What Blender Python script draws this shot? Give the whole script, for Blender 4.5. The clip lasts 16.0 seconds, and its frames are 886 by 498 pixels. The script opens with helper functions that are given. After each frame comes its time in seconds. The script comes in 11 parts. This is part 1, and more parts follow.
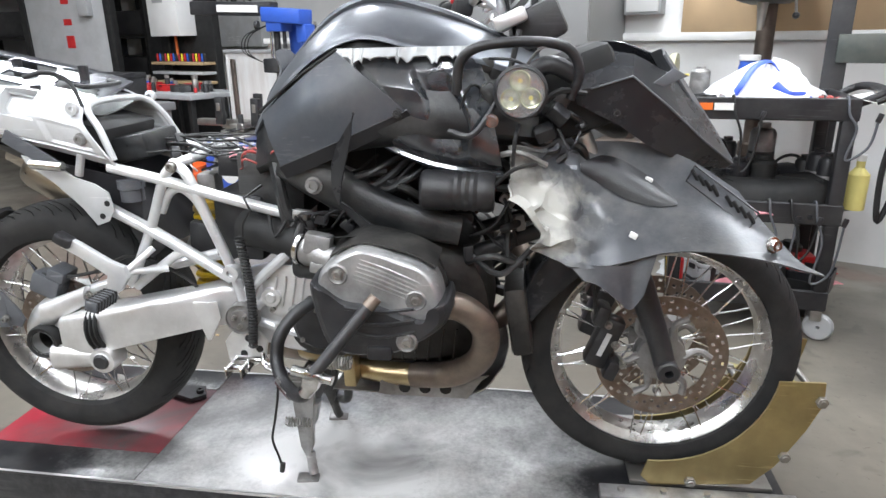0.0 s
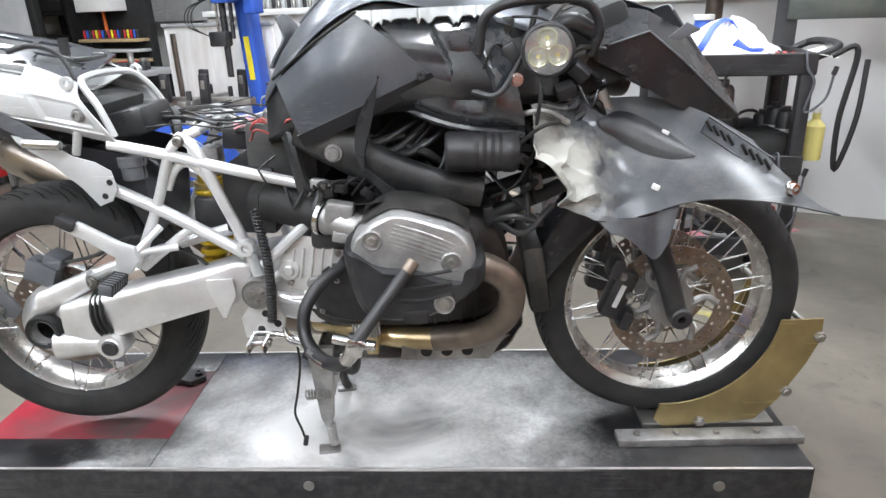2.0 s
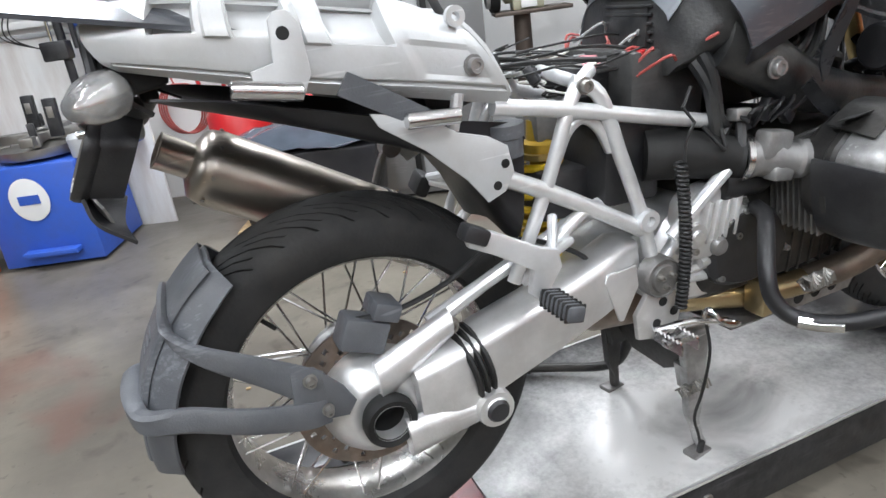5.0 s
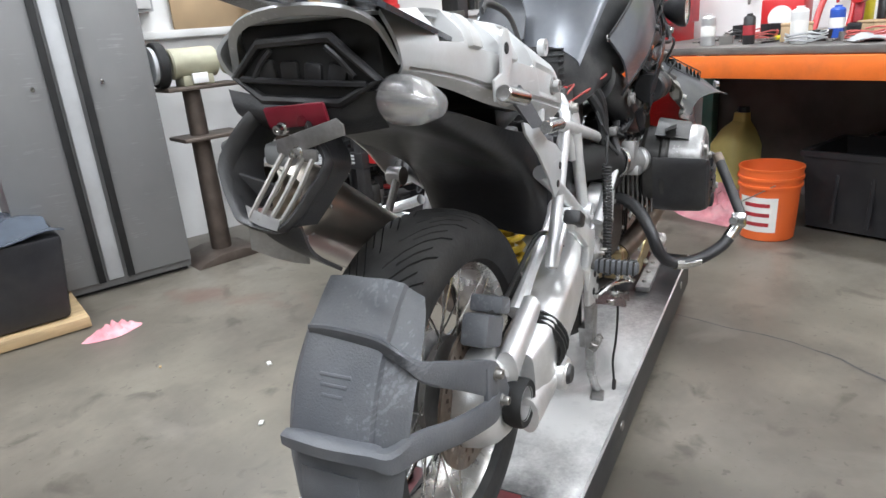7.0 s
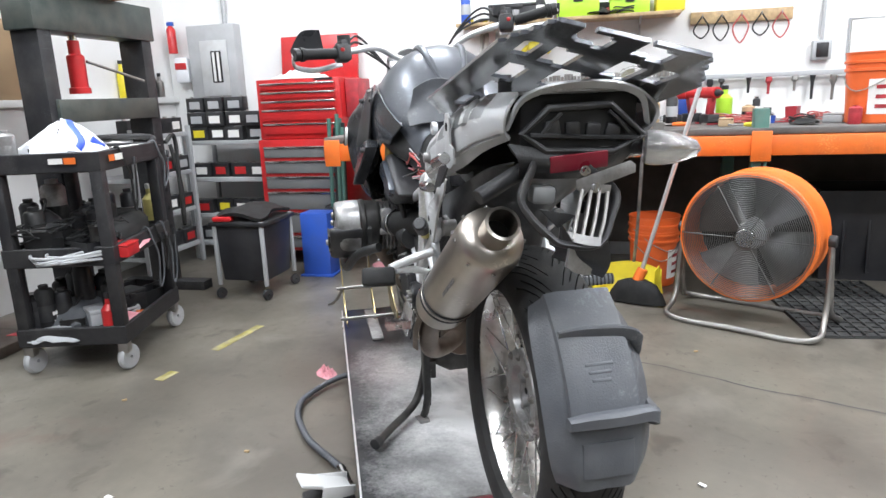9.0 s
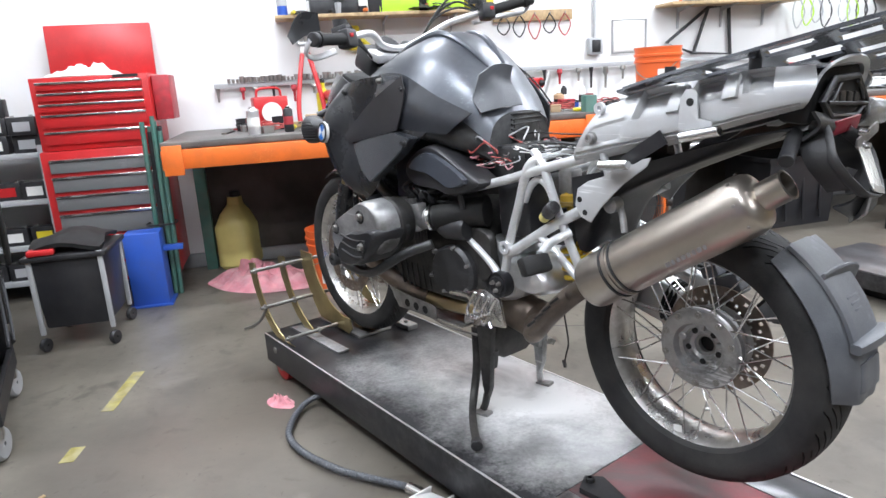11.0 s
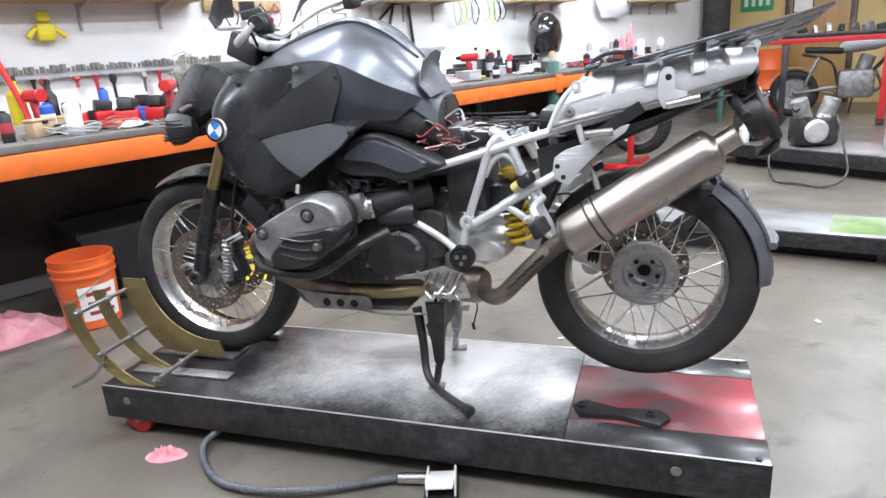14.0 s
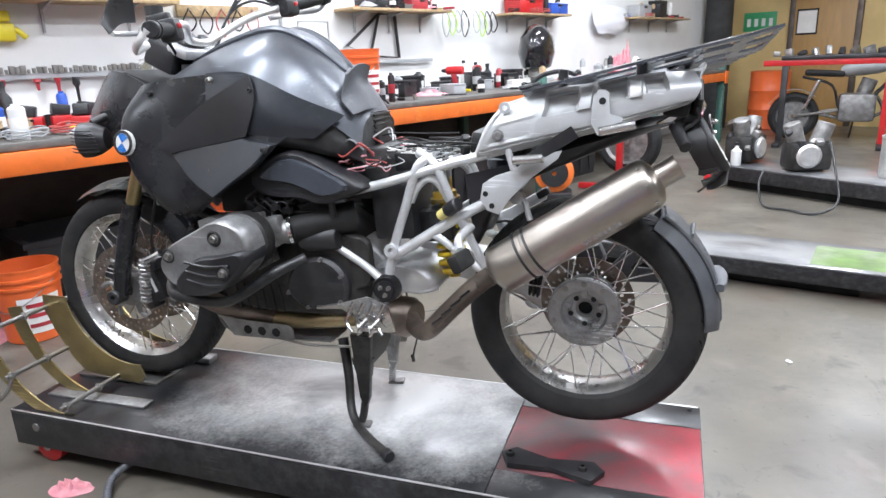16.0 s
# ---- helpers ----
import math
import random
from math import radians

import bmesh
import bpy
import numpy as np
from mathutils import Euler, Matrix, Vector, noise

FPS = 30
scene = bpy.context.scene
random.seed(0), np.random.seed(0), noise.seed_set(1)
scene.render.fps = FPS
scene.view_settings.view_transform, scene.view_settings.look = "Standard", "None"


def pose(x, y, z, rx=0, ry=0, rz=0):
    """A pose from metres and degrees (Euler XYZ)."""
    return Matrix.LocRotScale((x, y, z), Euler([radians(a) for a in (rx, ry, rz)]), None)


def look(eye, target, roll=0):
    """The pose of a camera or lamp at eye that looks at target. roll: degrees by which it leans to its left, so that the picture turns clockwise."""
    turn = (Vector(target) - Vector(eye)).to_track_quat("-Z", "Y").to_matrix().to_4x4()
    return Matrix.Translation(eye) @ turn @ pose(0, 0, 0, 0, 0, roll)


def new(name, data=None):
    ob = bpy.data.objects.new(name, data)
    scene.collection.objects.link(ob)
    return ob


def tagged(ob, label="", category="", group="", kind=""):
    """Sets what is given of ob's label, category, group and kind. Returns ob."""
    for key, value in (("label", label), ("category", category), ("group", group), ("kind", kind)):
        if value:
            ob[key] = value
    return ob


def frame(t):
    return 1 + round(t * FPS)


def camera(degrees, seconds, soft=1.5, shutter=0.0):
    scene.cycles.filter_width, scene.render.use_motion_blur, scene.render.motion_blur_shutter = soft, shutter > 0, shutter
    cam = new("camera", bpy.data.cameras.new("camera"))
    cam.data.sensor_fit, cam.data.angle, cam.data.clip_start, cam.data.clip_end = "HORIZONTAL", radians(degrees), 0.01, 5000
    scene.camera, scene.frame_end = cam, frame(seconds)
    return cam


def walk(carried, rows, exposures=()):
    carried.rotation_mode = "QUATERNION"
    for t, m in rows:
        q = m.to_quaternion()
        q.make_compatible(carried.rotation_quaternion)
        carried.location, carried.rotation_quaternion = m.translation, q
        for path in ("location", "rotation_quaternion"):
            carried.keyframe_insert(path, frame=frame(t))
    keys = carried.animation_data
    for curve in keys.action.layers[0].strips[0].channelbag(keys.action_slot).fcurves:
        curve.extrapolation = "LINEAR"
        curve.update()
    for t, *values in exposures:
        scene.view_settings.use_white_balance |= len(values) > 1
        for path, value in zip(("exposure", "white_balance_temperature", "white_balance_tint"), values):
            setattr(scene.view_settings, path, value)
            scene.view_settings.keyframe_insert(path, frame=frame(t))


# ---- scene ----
cam = camera(68.31, 16.0)
PATH = [
    (0, (1.211, -1.465, 1.260), (0.931, 0.319, 0.669), -0.87),
    (0.5, (1.208, -1.468, 1.257), (0.934, 0.318, 0.670), -0.74),
    (1, (1.199, -1.474, 1.256), (0.975, 0.313, 0.649), -0.72),
    (1.5, (1.136, -1.506, 1.258), (0.943, 0.295, 0.684), -0.96),
    (2, (1.031, -1.498, 1.245), (0.929, 0.278, 0.577), -2.20),
    (2.5, (0.880, -1.393, 1.218), (0.801, 0.389, 0.563), -1.97),
    (3, (0.683, -1.303, 1.193), (0.629, 0.512, 0.634), -4.64),
    (3.5, (0.451, -1.272, 1.183), (0.470, 0.526, 0.570), -3.21),
    (4, (0.220, -1.244, 1.182), (0.542, 0.518, 0.546), -2.43),
    (4.5, (-0.001, -1.127, 1.151), (0.439, 0.617, 0.539), -5.24),
    (4.7, (-0.072, -1.065, 1.162), (0.429, 0.645, 0.501), -6.36),
    (6.8, (-0.805, -0.602, 1.172), (0.641, 0.438, 0.510), -6.02),
    (7, (-0.893, -0.527, 1.169), (0.681, 0.338, 0.551), -4.64),
    (7.5, (-1.107, -0.344, 1.204), (0.649, 0.134, 0.656), -2.80),
    (8, (-1.152, -0.074, 1.170), (0.642, 0.191, 0.604), -5.90),
    (8.5, (-1.170, 0.158, 1.174), (0.654, 0.229, 0.647), -2.39),
    (9, (-1.257, 0.402, 1.189), (0.565, 0.085, 0.753), -2.20),
    (9.5, (-1.243, 0.655, 1.189), (0.534, 0.111, 0.792), -3.49),
    (9.7, (-1.181, 0.775, 1.175), (0.575, 0.171, 0.776), -4.73),
    (11.8, (-0.579, 1.604, 1.222), (0.665, 0.264, 0.704), -3.30),
    (12, (-0.524, 1.668, 1.226), (0.670, 0.290, 0.693), -4.32),
    (12.5, (-0.399, 1.845, 1.247), (0.515, 0.258, 0.740), -3.14),
    (13, (-0.249, 1.896, 1.238), (0.545, 0.255, 0.703), -4.13),
    (13.5, (-0.115, 1.902, 1.242), (0.681, 0.277, 0.664), -5.86),
    (14, (-0.040, 1.947, 1.239), (0.556, 0.232, 0.681), -4.07),
    (14.5, (-0.033, 1.952, 1.261), (0.381, 0.164, 0.773), -1.80),
    (15, (-0.116, 1.882, 1.260), (0.500, 0.145, 0.797), -0.33),
    (15.5, (-0.207, 1.796, 1.245), (0.399, 0.058, 0.773), -1.41),
    (16, (-0.203, 1.723, 1.236), (0.409, 0.004, 0.707), -2.43),
]
walk(cam, [(t, look(eye, target, roll)) for t, eye, target, roll in PATH], [(0.0, 0.26, 6450, 10), (3.0, 0.36, 6450, 10), (4.2, -0.08, 6450, 10), (4.6, -0.05, 6450, 10), (7.0, 0.10, 6450, 10), (9.5, 0.2, 6400, 10), (12.0, 0.24, 6250, 12), (13.5, 0.36, 6250, 12), (14.8, 0.36, 6250, 12), (16.0, 0.2, 6250, 12)])

# ---- light ----
world = bpy.data.worlds.new("workshop_air")
world.use_nodes = True
world.node_tree.nodes["Background"].inputs[0].default_value = (0.9, 0.95, 1.0, 1)
world.node_tree.nodes["Background"].inputs[1].default_value = 0.004
scene.world = world
scene.view_settings.exposure = 0.0

ROOM = pose(0, 0, 0, 0, 0, -24.2) @ pose(0.09, -0.32, 0)      # the workshop's walls against the motorcycle lift
LAMP_W = 64
# (0.7, 2.75), (0.2, -6.3) and the last three are unseen fill, added for brightness
LAMPS = [(2.0, 1.2), (2.0, -1.6), (2.0, -4.6), (-0.9, 2.0), (-0.9, -0.6), (-0.9, -3.4), (0.7, 2.75), (-3.8, -2.2), (0.2, -6.3), (0.6, -2.9), (-2.4, -5.0), (-2.7, 1.5)]


# ---- materials ----
def mat(name, col, rough=0.5, metal=0.0, var=0.18, scale=12.0, bump=0.15, bscale=90.0, dirt=None, damt=0.0, dscale=3.0,
        coat=0.0, stretch=(1, 1, 1), spec=0.5, island=0.0, scratch=0.0, sdir=35):
    m = bpy.data.materials.new(name)
    m.use_nodes = True
    nt = m.node_tree
    n, l = nt.nodes, nt.links
    b = n["Principled BSDF"]
    tc = n.new("ShaderNodeTexCoord")
    mp = n.new("ShaderNodeMapping")
    mp.inputs["Scale"].default_value = stretch
    l.new(tc.outputs["Object"], mp.inputs[0])
    t1 = n.new("ShaderNodeTexNoise")
    t1.inputs["Scale"].default_value, t1.inputs["Detail"].default_value = scale, 6
    l.new(mp.outputs[0], t1.inputs[0])
    r1 = n.new("ShaderNodeValToRGB")
    c = Vector(col)
    lo, hi = c * (1 - var), c * (1 + var)
    r1.color_ramp.elements[0].position, r1.color_ramp.elements[1].position = 0.3, 0.7
    r1.color_ramp.elements[0].color, r1.color_ramp.elements[1].color = (*lo, 1), (*[min(1, q) for q in hi], 1)
    l.new(t1.outputs[0], r1.inputs[0])
    out = r1.outputs[0]
    rough_out = None
    if dirt:
        t2 = n.new("ShaderNodeTexNoise")
        t2.inputs["Scale"].default_value, t2.inputs["Detail"].default_value, t2.inputs["Roughness"].default_value = dscale, 8, 0.65
        l.new(mp.outputs[0], t2.inputs[0])
        r2 = n.new("ShaderNodeMapRange")
        r2.inputs[1].default_value, r2.inputs[2].default_value = 0.42, 0.72
        r2.inputs[4].default_value = damt
        l.new(t2.outputs[0], r2.inputs[0])
        mx = n.new("ShaderNodeMix")
        mx.data_type = "RGBA"
        mx.inputs[7].default_value = (*dirt, 1)
        l.new(r2.outputs[0], mx.inputs[0])
        l.new(out, mx.inputs[6])
        out = mx.outputs[2]
        rr = n.new("ShaderNodeMapRange")
        rr.inputs[3].default_value, rr.inputs[4].default_value = rough, min(1, rough + 0.2)
        l.new(r2.outputs[0], rr.inputs[0])
        rough_out = rr.outputs[0]
    if scratch:
        # fine straight scuffs in two directions
        for ang in (sdir, sdir + 70):
            ms = n.new("ShaderNodeMapping")
            ms.inputs["Rotation"].default_value = (0.3, radians(ang), radians(ang * 0.6))
            ms.inputs["Scale"].default_value = (5, 140, 140)
            l.new(tc.outputs["Object"], ms.inputs[0])
            ts = n.new("ShaderNodeTexNoise")
            ts.inputs["Scale"].default_value, ts.inputs["Detail"].default_value = 1.0, 2
            l.new(ms.outputs[0], ts.inputs[0])
            tb_ = n.new("ShaderNodeTexNoise")
            tb_.inputs["Scale"].default_value, tb_.inputs["Detail"].default_value = 7, 3
            l.new(tc.outputs["Object"], tb_.inputs[0])
            sm_ = n.new("ShaderNodeMath")
            sm_.operation = "MULTIPLY"
            l.new(ts.outputs[0], sm_.inputs[0])
            l.new(tb_.outputs[0], sm_.inputs[1])
            rs_ = n.new("ShaderNodeMapRange")
            rs_.inputs[1].default_value, rs_.inputs[2].default_value, rs_.inputs[4].default_value = 0.37, 0.42, scratch
            l.new(sm_.outputs[0], rs_.inputs[0])
            mx = n.new("ShaderNodeMix")
            mx.data_type = "RGBA"
            mx.inputs[7].default_value = (*[min(1, q * 2.0 + 0.05) for q in col], 1)
            l.new(rs_.outputs[0], mx.inputs[0])
            l.new(out, mx.inputs[6])
            out = mx.outputs[2]
    if island:
        g = n.new("ShaderNodeObjectInfo")
        hv = n.new("ShaderNodeHueSaturation")
        mr = n.new("ShaderNodeMapRange")
        mr.inputs[3].default_value, mr.inputs[4].default_value = 1 - island, 1 + island
        l.new(g.outputs["Random"], mr.inputs[0])
        l.new(mr.outputs[0], hv.inputs["Value"])
        l.new(out, hv.inputs["Color"])
        out = hv.outputs[0]
    l.new(out, b.inputs["Base Color"])
    b.inputs["Roughness"].default_value = rough
    if not rough_out:
        rv = n.new("ShaderNodeMapRange")
        rv.inputs[1].default_value, rv.inputs[2].default_value = 0.3, 0.7
        rv.inputs[3].default_value, rv.inputs[4].default_value = rough * 0.8, min(1, rough * 1.25)
        l.new(t1.outputs[0], rv.inputs[0])
        rough_out = rv.outputs[0]
    if rough_out:
        l.new(rough_out, b.inputs["Roughness"])
    b.inputs["Metallic"].default_value = metal
    b.inputs["Coat Weight"].default_value = coat
    b.inputs["Coat Roughness"].default_value = 0.15
    b.inputs["Specular IOR Level"].default_value = spec
    if bump:
        t3 = n.new("ShaderNodeTexNoise")
        t3.inputs["Scale"].default_value, t3.inputs["Detail"].default_value = bscale, 4
        l.new(mp.outputs[0], t3.inputs[0])
        bp = n.new("ShaderNodeBump")
        bp.inputs["Strength"].default_value, bp.inputs["Distance"].default_value = bump, 0.002
        l.new(t3.outputs[0], bp.inputs["Height"])
        l.new(bp.outputs[0], b.inputs["Normal"])
    return m


def glow(name, col, strength):
    m = bpy.data.materials.new(name)
    m.use_nodes = True
    b = m.node_tree.nodes["Principled BSDF"]
    b.inputs["Base Color"].default_value = (*col, 1)
    b.inputs["Emission Color"].default_value = (*col, 1)
    b.inputs["Emission Strength"].default_value = strength
    return m


def glass(name, col, rough=0.05):
    m = mat(name, col, rough, 0, 0.05, 20, 0.05)
    m.node_tree.nodes["Principled BSDF"].inputs["Transmission Weight"].default_value = 0.85
    return m


DUST = (0.115, 0.108, 0.098)
tyre_m = mat("tyre_rubber", (0.019, 0.019, 0.0195), 0.7, 0, 0.3, 20, 0.3, 160, (0.062, 0.058, 0.052), 0.45, 7, spec=0.3)
rubber_m = mat("black_rubber", (0.012, 0.012, 0.012), 0.6, 0, 0.3, 30, 0.2, 120, (0.045, 0.043, 0.04), 0.4, 9, spec=0.35)
alu_m = mat("cast_aluminium", (0.74, 0.74, 0.74), 0.36, 0.7, 0.12, 14, 0.25, 240, (0.30, 0.28, 0.25), 0.35, 9, scratch=0.2)
dalu_m = mat("dirty_cast_aluminium", (0.34, 0.335, 0.33), 0.45, 0.7, 0.25, 18, 0.4, 180, (0.10, 0.09, 0.08), 0.7, 10)
wiped_m = mat("wiped_head_cover", (0.44, 0.44, 0.438), 0.34, 0.65, 0.28, 10, 0.35, 120, (0.075, 0.07, 0.063), 0.85, 9, scratch=0.35)
rim_m = mat("polished_rim", (0.66, 0.65, 0.63), 0.26, 0.95, 0.15, 25, 0.1, 120, (0.25, 0.22, 0.18), 0.55, 16)
chrome_m = mat("worn_chrome", (0.72, 0.72, 0.72), 0.18, 1.0, 0.1, 20, 0.05, 100, (0.3, 0.28, 0.25), 0.3, 14)
steel_m = mat("dull_steel", (0.38, 0.37, 0.35), 0.4, 0.9, 0.2, 20, 0.2, 150, (0.14, 0.12, 0.10), 0.4, 10)
frame_m = mat("silver_painted_frame", (0.74, 0.75, 0.76), 0.28, 0.5, 0.08, 18, 0.08, 120, (0.3, 0.28, 0.26), 0.3, 14, scratch=0.25)
tail_m = mat("silver_grey_plastic", (0.40, 0.41, 0.41), 0.42, 0.15, 0.08, 12, 0.12, 200, (0.26, 0.25, 0.23), 0.45, 7, scratch=0.3)
white_tail_m = mat("pale_silver_plastic", (0.52, 0.53, 0.535), 0.34, 0.15, 0.06, 12, 0.1, 200, (0.35, 0.33, 0.3), 0.4, 8, scratch=0.3)
black_m = mat("black_plastic", (0.014, 0.014, 0.016), 0.40, 0, 0.25, 18, 0.25, 300, (0.07, 0.069, 0.067), 0.5, 8, spec=0.5, scratch=0.2)
dusty_m = mat("dusty_black_plastic", (0.015, 0.016, 0.017), 0.38, 0, 0.3, 14, 0.3, 200, (0.125, 0.12, 0.112), 0.5, 7, scratch=0.2)
hug_m = mat("faded_grey_plastic", (0.085, 0.09, 0.10), 0.46, 0, 0.15, 14, 0.35, 320, (0.17, 0.17, 0.17), 0.4, 8, scratch=0.3)
paint_m = mat("graphite_metallic_paint", (0.078, 0.086, 0.10), 0.32, 0.4, 0.06, 60, 0.05, 200, (0.22, 0.215, 0.21), 0.35, 6, coat=0.35, scratch=0.25)
# same paint as paint_m, darkened for the shaded left side, with less dust
shaded_paint_m = mat("clean_shaded_graphite_paint", (0.040, 0.044, 0.052), 0.22, 0.35, 0.06, 60, 0.05, 200, (0.09, 0.09, 0.09), 0.3, 6, coat=0.3, scratch=0.2)
knee_m = mat("satin_blue_grey_plastic", (0.055, 0.062, 0.076), 0.25, 0.1, 0.06, 60, 0.06, 200, (0.15, 0.15, 0.15), 0.3, 7, scratch=0.25)
cover_m = mat("silver_graphite_paint", (0.105, 0.113, 0.128), 0.37, 0.6, 0.06, 60, 0.05, 200, (0.2, 0.2, 0.2), 0.25, 6, coat=0.2, scratch=0.25)
matt_m = mat("matt_black_fairing", (0.017, 0.018, 0.021), 0.25, 0.1, 0.12, 20, 0.12, 260, (0.07, 0.07, 0.07), 0.4, 6, scratch=0.22)
gold_m = mat("zinc_yellow_plate", (0.42, 0.34, 0.17), 0.34, 0.85, 0.18, 8, 0.1, 90, (0.2, 0.15, 0.08), 0.5, 6, scratch=0.3)
brass_m = mat("gold_anodised", (0.50, 0.38, 0.14), 0.35, 0.8, 0.15, 18, 0.1, 90)
yellow_brass_m = mat("bright_gold_anodised", (0.62, 0.42, 0.06), 0.32, 0.5, 0.15, 18, 0.1, 90, (0.2, 0.15, 0.06), 0.3, 14)
heat_m = mat("heat_stained_exhaust", (0.23, 0.185, 0.15), 0.42, 0.75, 0.35, 7, 0.3, 90, (0.10, 0.085, 0.075), 0.7, 9)
honey_m = mat("straw_stained_exhaust", (0.52, 0.42, 0.24), 0.28, 0.9, 0.25, 7, 0.1, 90, (0.2, 0.13, 0.08), 0.45, 8)
titan_m = mat("brushed_titanium", (0.46, 0.42, 0.37), 0.30, 0.95, 0.12, 6, 0.15, 60, (0.25, 0.22, 0.19), 0.3, 5, stretch=(1, 1, 1), scratch=0.25)
rust_m = mat("rusty_disc", (0.25, 0.21, 0.18), 0.42, 0.8, 0.3, 30, 0.3, 200, (0.20, 0.12, 0.07), 0.6, 18)
yellow_spring_m = mat("yellow_spring_paint", (0.72, 0.50, 0.02), 0.35, 0, 0.1, 20, 0.1, 90, (0.25, 0.2, 0.08), 0.3, 20)
redlens_m = mat("dull_red_reflector", (0.22, 0.015, 0.03), 0.3, 0, 0.1, 40, 0.1, 200)
lens_m = glass("clear_lens", (0.9, 0.9, 0.9))
lamp_yellow_m = mat("lamp_reflector", (0.62, 0.62, 0.42), 0.15, 0.7, 0.1, 40, 0.0)
wire_m = mat("black_wire", (0.012, 0.012, 0.012), 0.5, 0, 0.2)
red_wire_m = mat("faded_red_wire", (0.4, 0.08, 0.07), 0.5, 0, 0.3)
logo_blue_m = mat("enamel_blue", (0.03, 0.16, 0.5), 0.25, 0, 0.03)
white_m = mat("white_plastic", (0.75, 0.75, 0.74), 0.4, 0, 0.05, 12, 0.05, 100, (0.5, 0.48, 0.44), 0.3, 6)
flank_m = mat("dusty_satin_tank", (0.022, 0.025, 0.030), 0.16, 0, 0.2, 14, 0.08, 160, (0.13, 0.127, 0.12), 0.4, 6, coat=0.9, scratch=0.35)
case_m = mat("oily_black_engine", (0.016, 0.0155, 0.015), 0.42, 0.2, 0.4, 22, 0.6, 70, (0.10, 0.094, 0.085), 0.6, 10)
beak_m = mat("dusty_satin_fairing", (0.045, 0.048, 0.055), 0.32, 0.1, 0.15, 18, 0.15, 200, (0.19, 0.185, 0.175), 0.55, 7, scratch=0.45)
rack_m = mat("worn_black_rack_metal", (0.075, 0.080, 0.092), 0.16, 0.4, 0.2, 14, 0.05, 90, (0.2, 0.2, 0.21), 0.4, 10, coat=0.5, scratch=0.5)
# near-black for black parts and for solid fills that paint the dark inside openings
dark_m = mat("black_plastic_and_void_shade", (0.008, 0.008, 0.008), 0.7, 0, 0.3)
# the workshop
wall_m = mat("white_painted_wall", (0.80, 0.80, 0.79), 0.6, 0, 0.03, 3, 0.2, 40, (0.62, 0.60, 0.56), 0.35, 1.3)
panel_m = mat("white_board_wall", (0.76, 0.76, 0.75), 0.45, 0, 0.04, 2, 0.1, 60, (0.5, 0.48, 0.45), 0.35, 2.0)
yellow_wall_m = mat("ochre_board_wall", (0.62, 0.46, 0.20), 0.6, 0, 0.10, 2, 0.2, 30, (0.45, 0.30, 0.12), 0.4, 1.4)
ceil_m = mat("white_ceiling", (0.62, 0.62, 0.62), 0.8, 0, 0.05, 3)
orange_m = mat("orange_rack_beam", (0.80, 0.17, 0.025), 0.4, 0, 0.06, 8, 0.08, 90, (0.35, 0.10, 0.04), 0.35, 9, scratch=0.3)
bucket_m = mat("orange_bucket_plastic", (0.78, 0.14, 0.03), 0.38, 0, 0.05, 8, 0.05, 90, (0.4, 0.1, 0.05), 0.25, 8)
bench_m = mat("oily_bench_top", (0.10, 0.095, 0.09), 0.45, 0, 0.3, 6, 0.3, 60, (0.25, 0.23, 0.2), 0.5, 4)
green_m = mat("green_rack_post", (0.06, 0.16, 0.13), 0.45, 0, 0.15, 12, 0.1, 90, (0.15, 0.12, 0.1), 0.4, 9)
red_m = mat("red_enamel", (0.50, 0.02, 0.022), 0.32, 0, 0.08, 10, 0.05, 90, (0.25, 0.02, 0.02), 0.3, 8, scratch=0.15)
red_plastic_m = mat("red_tool_plastic", (0.42, 0.03, 0.04), 0.45, 0, 0.2, 20, 0.1, 90, (0.05, 0.05, 0.05), 0.4, 12)
locker_m = mat("grey_locker_steel", (0.17, 0.17, 0.17), 0.42, 0.1, 0.06, 3, 0.05, 60, (0.25, 0.25, 0.24), 0.2, 2, scratch=0.15)
blue_m = mat("blue_enamel", (0.03, 0.10, 0.48), 0.4, 0, 0.1, 8, 0.05, 90, (0.05, 0.06, 0.12), 0.4, 8)
cart_m = mat("black_cart_plastic", (0.018, 0.018, 0.02), 0.45, 0, 0.2, 12, 0.3, 200, (0.09, 0.085, 0.08), 0.4, 5, spec=0.35, scratch=0.3)
tote_m = mat("black_tote_plastic", (0.022, 0.022, 0.025), 0.34, 0, 0.2, 10, 0.2, 90, (0.06, 0.055, 0.05), 0.4, 4, spec=0.35)
machine_m = mat("dark_green_machine", (0.05, 0.065, 0.06), 0.45, 0.2, 0.25, 10, 0.3, 90, (0.12, 0.10, 0.08), 0.5, 5)
brown_steel_m = mat("brown_stained_steel", (0.12, 0.095, 0.08), 0.45, 0.6, 0.3, 10, 0.3, 90, (0.06, 0.05, 0.04), 0.5, 6)
grey_m = mat("grey_enamel", (0.42, 0.43, 0.44), 0.45, 0.1, 0.06, 6, 0.05, 90, (0.25, 0.24, 0.22), 0.35, 4)
wood_m = mat("pale_wood", (0.46, 0.33, 0.18), 0.6, 0, 0.2, 5, 0.3, 60, (0.2, 0.14, 0.08), 0.35, 3, stretch=(1, 8, 8))
door_m = mat("varnished_door", (0.42, 0.25, 0.09), 0.45, 0, 0.15, 4, 0.15, 40, (0.25, 0.14, 0.05), 0.4, 2, stretch=(6, 6, 1))
card_m = mat("brown_cardboard", (0.45, 0.32, 0.19), 0.8, 0, 0.08, 6, 0.2, 60)
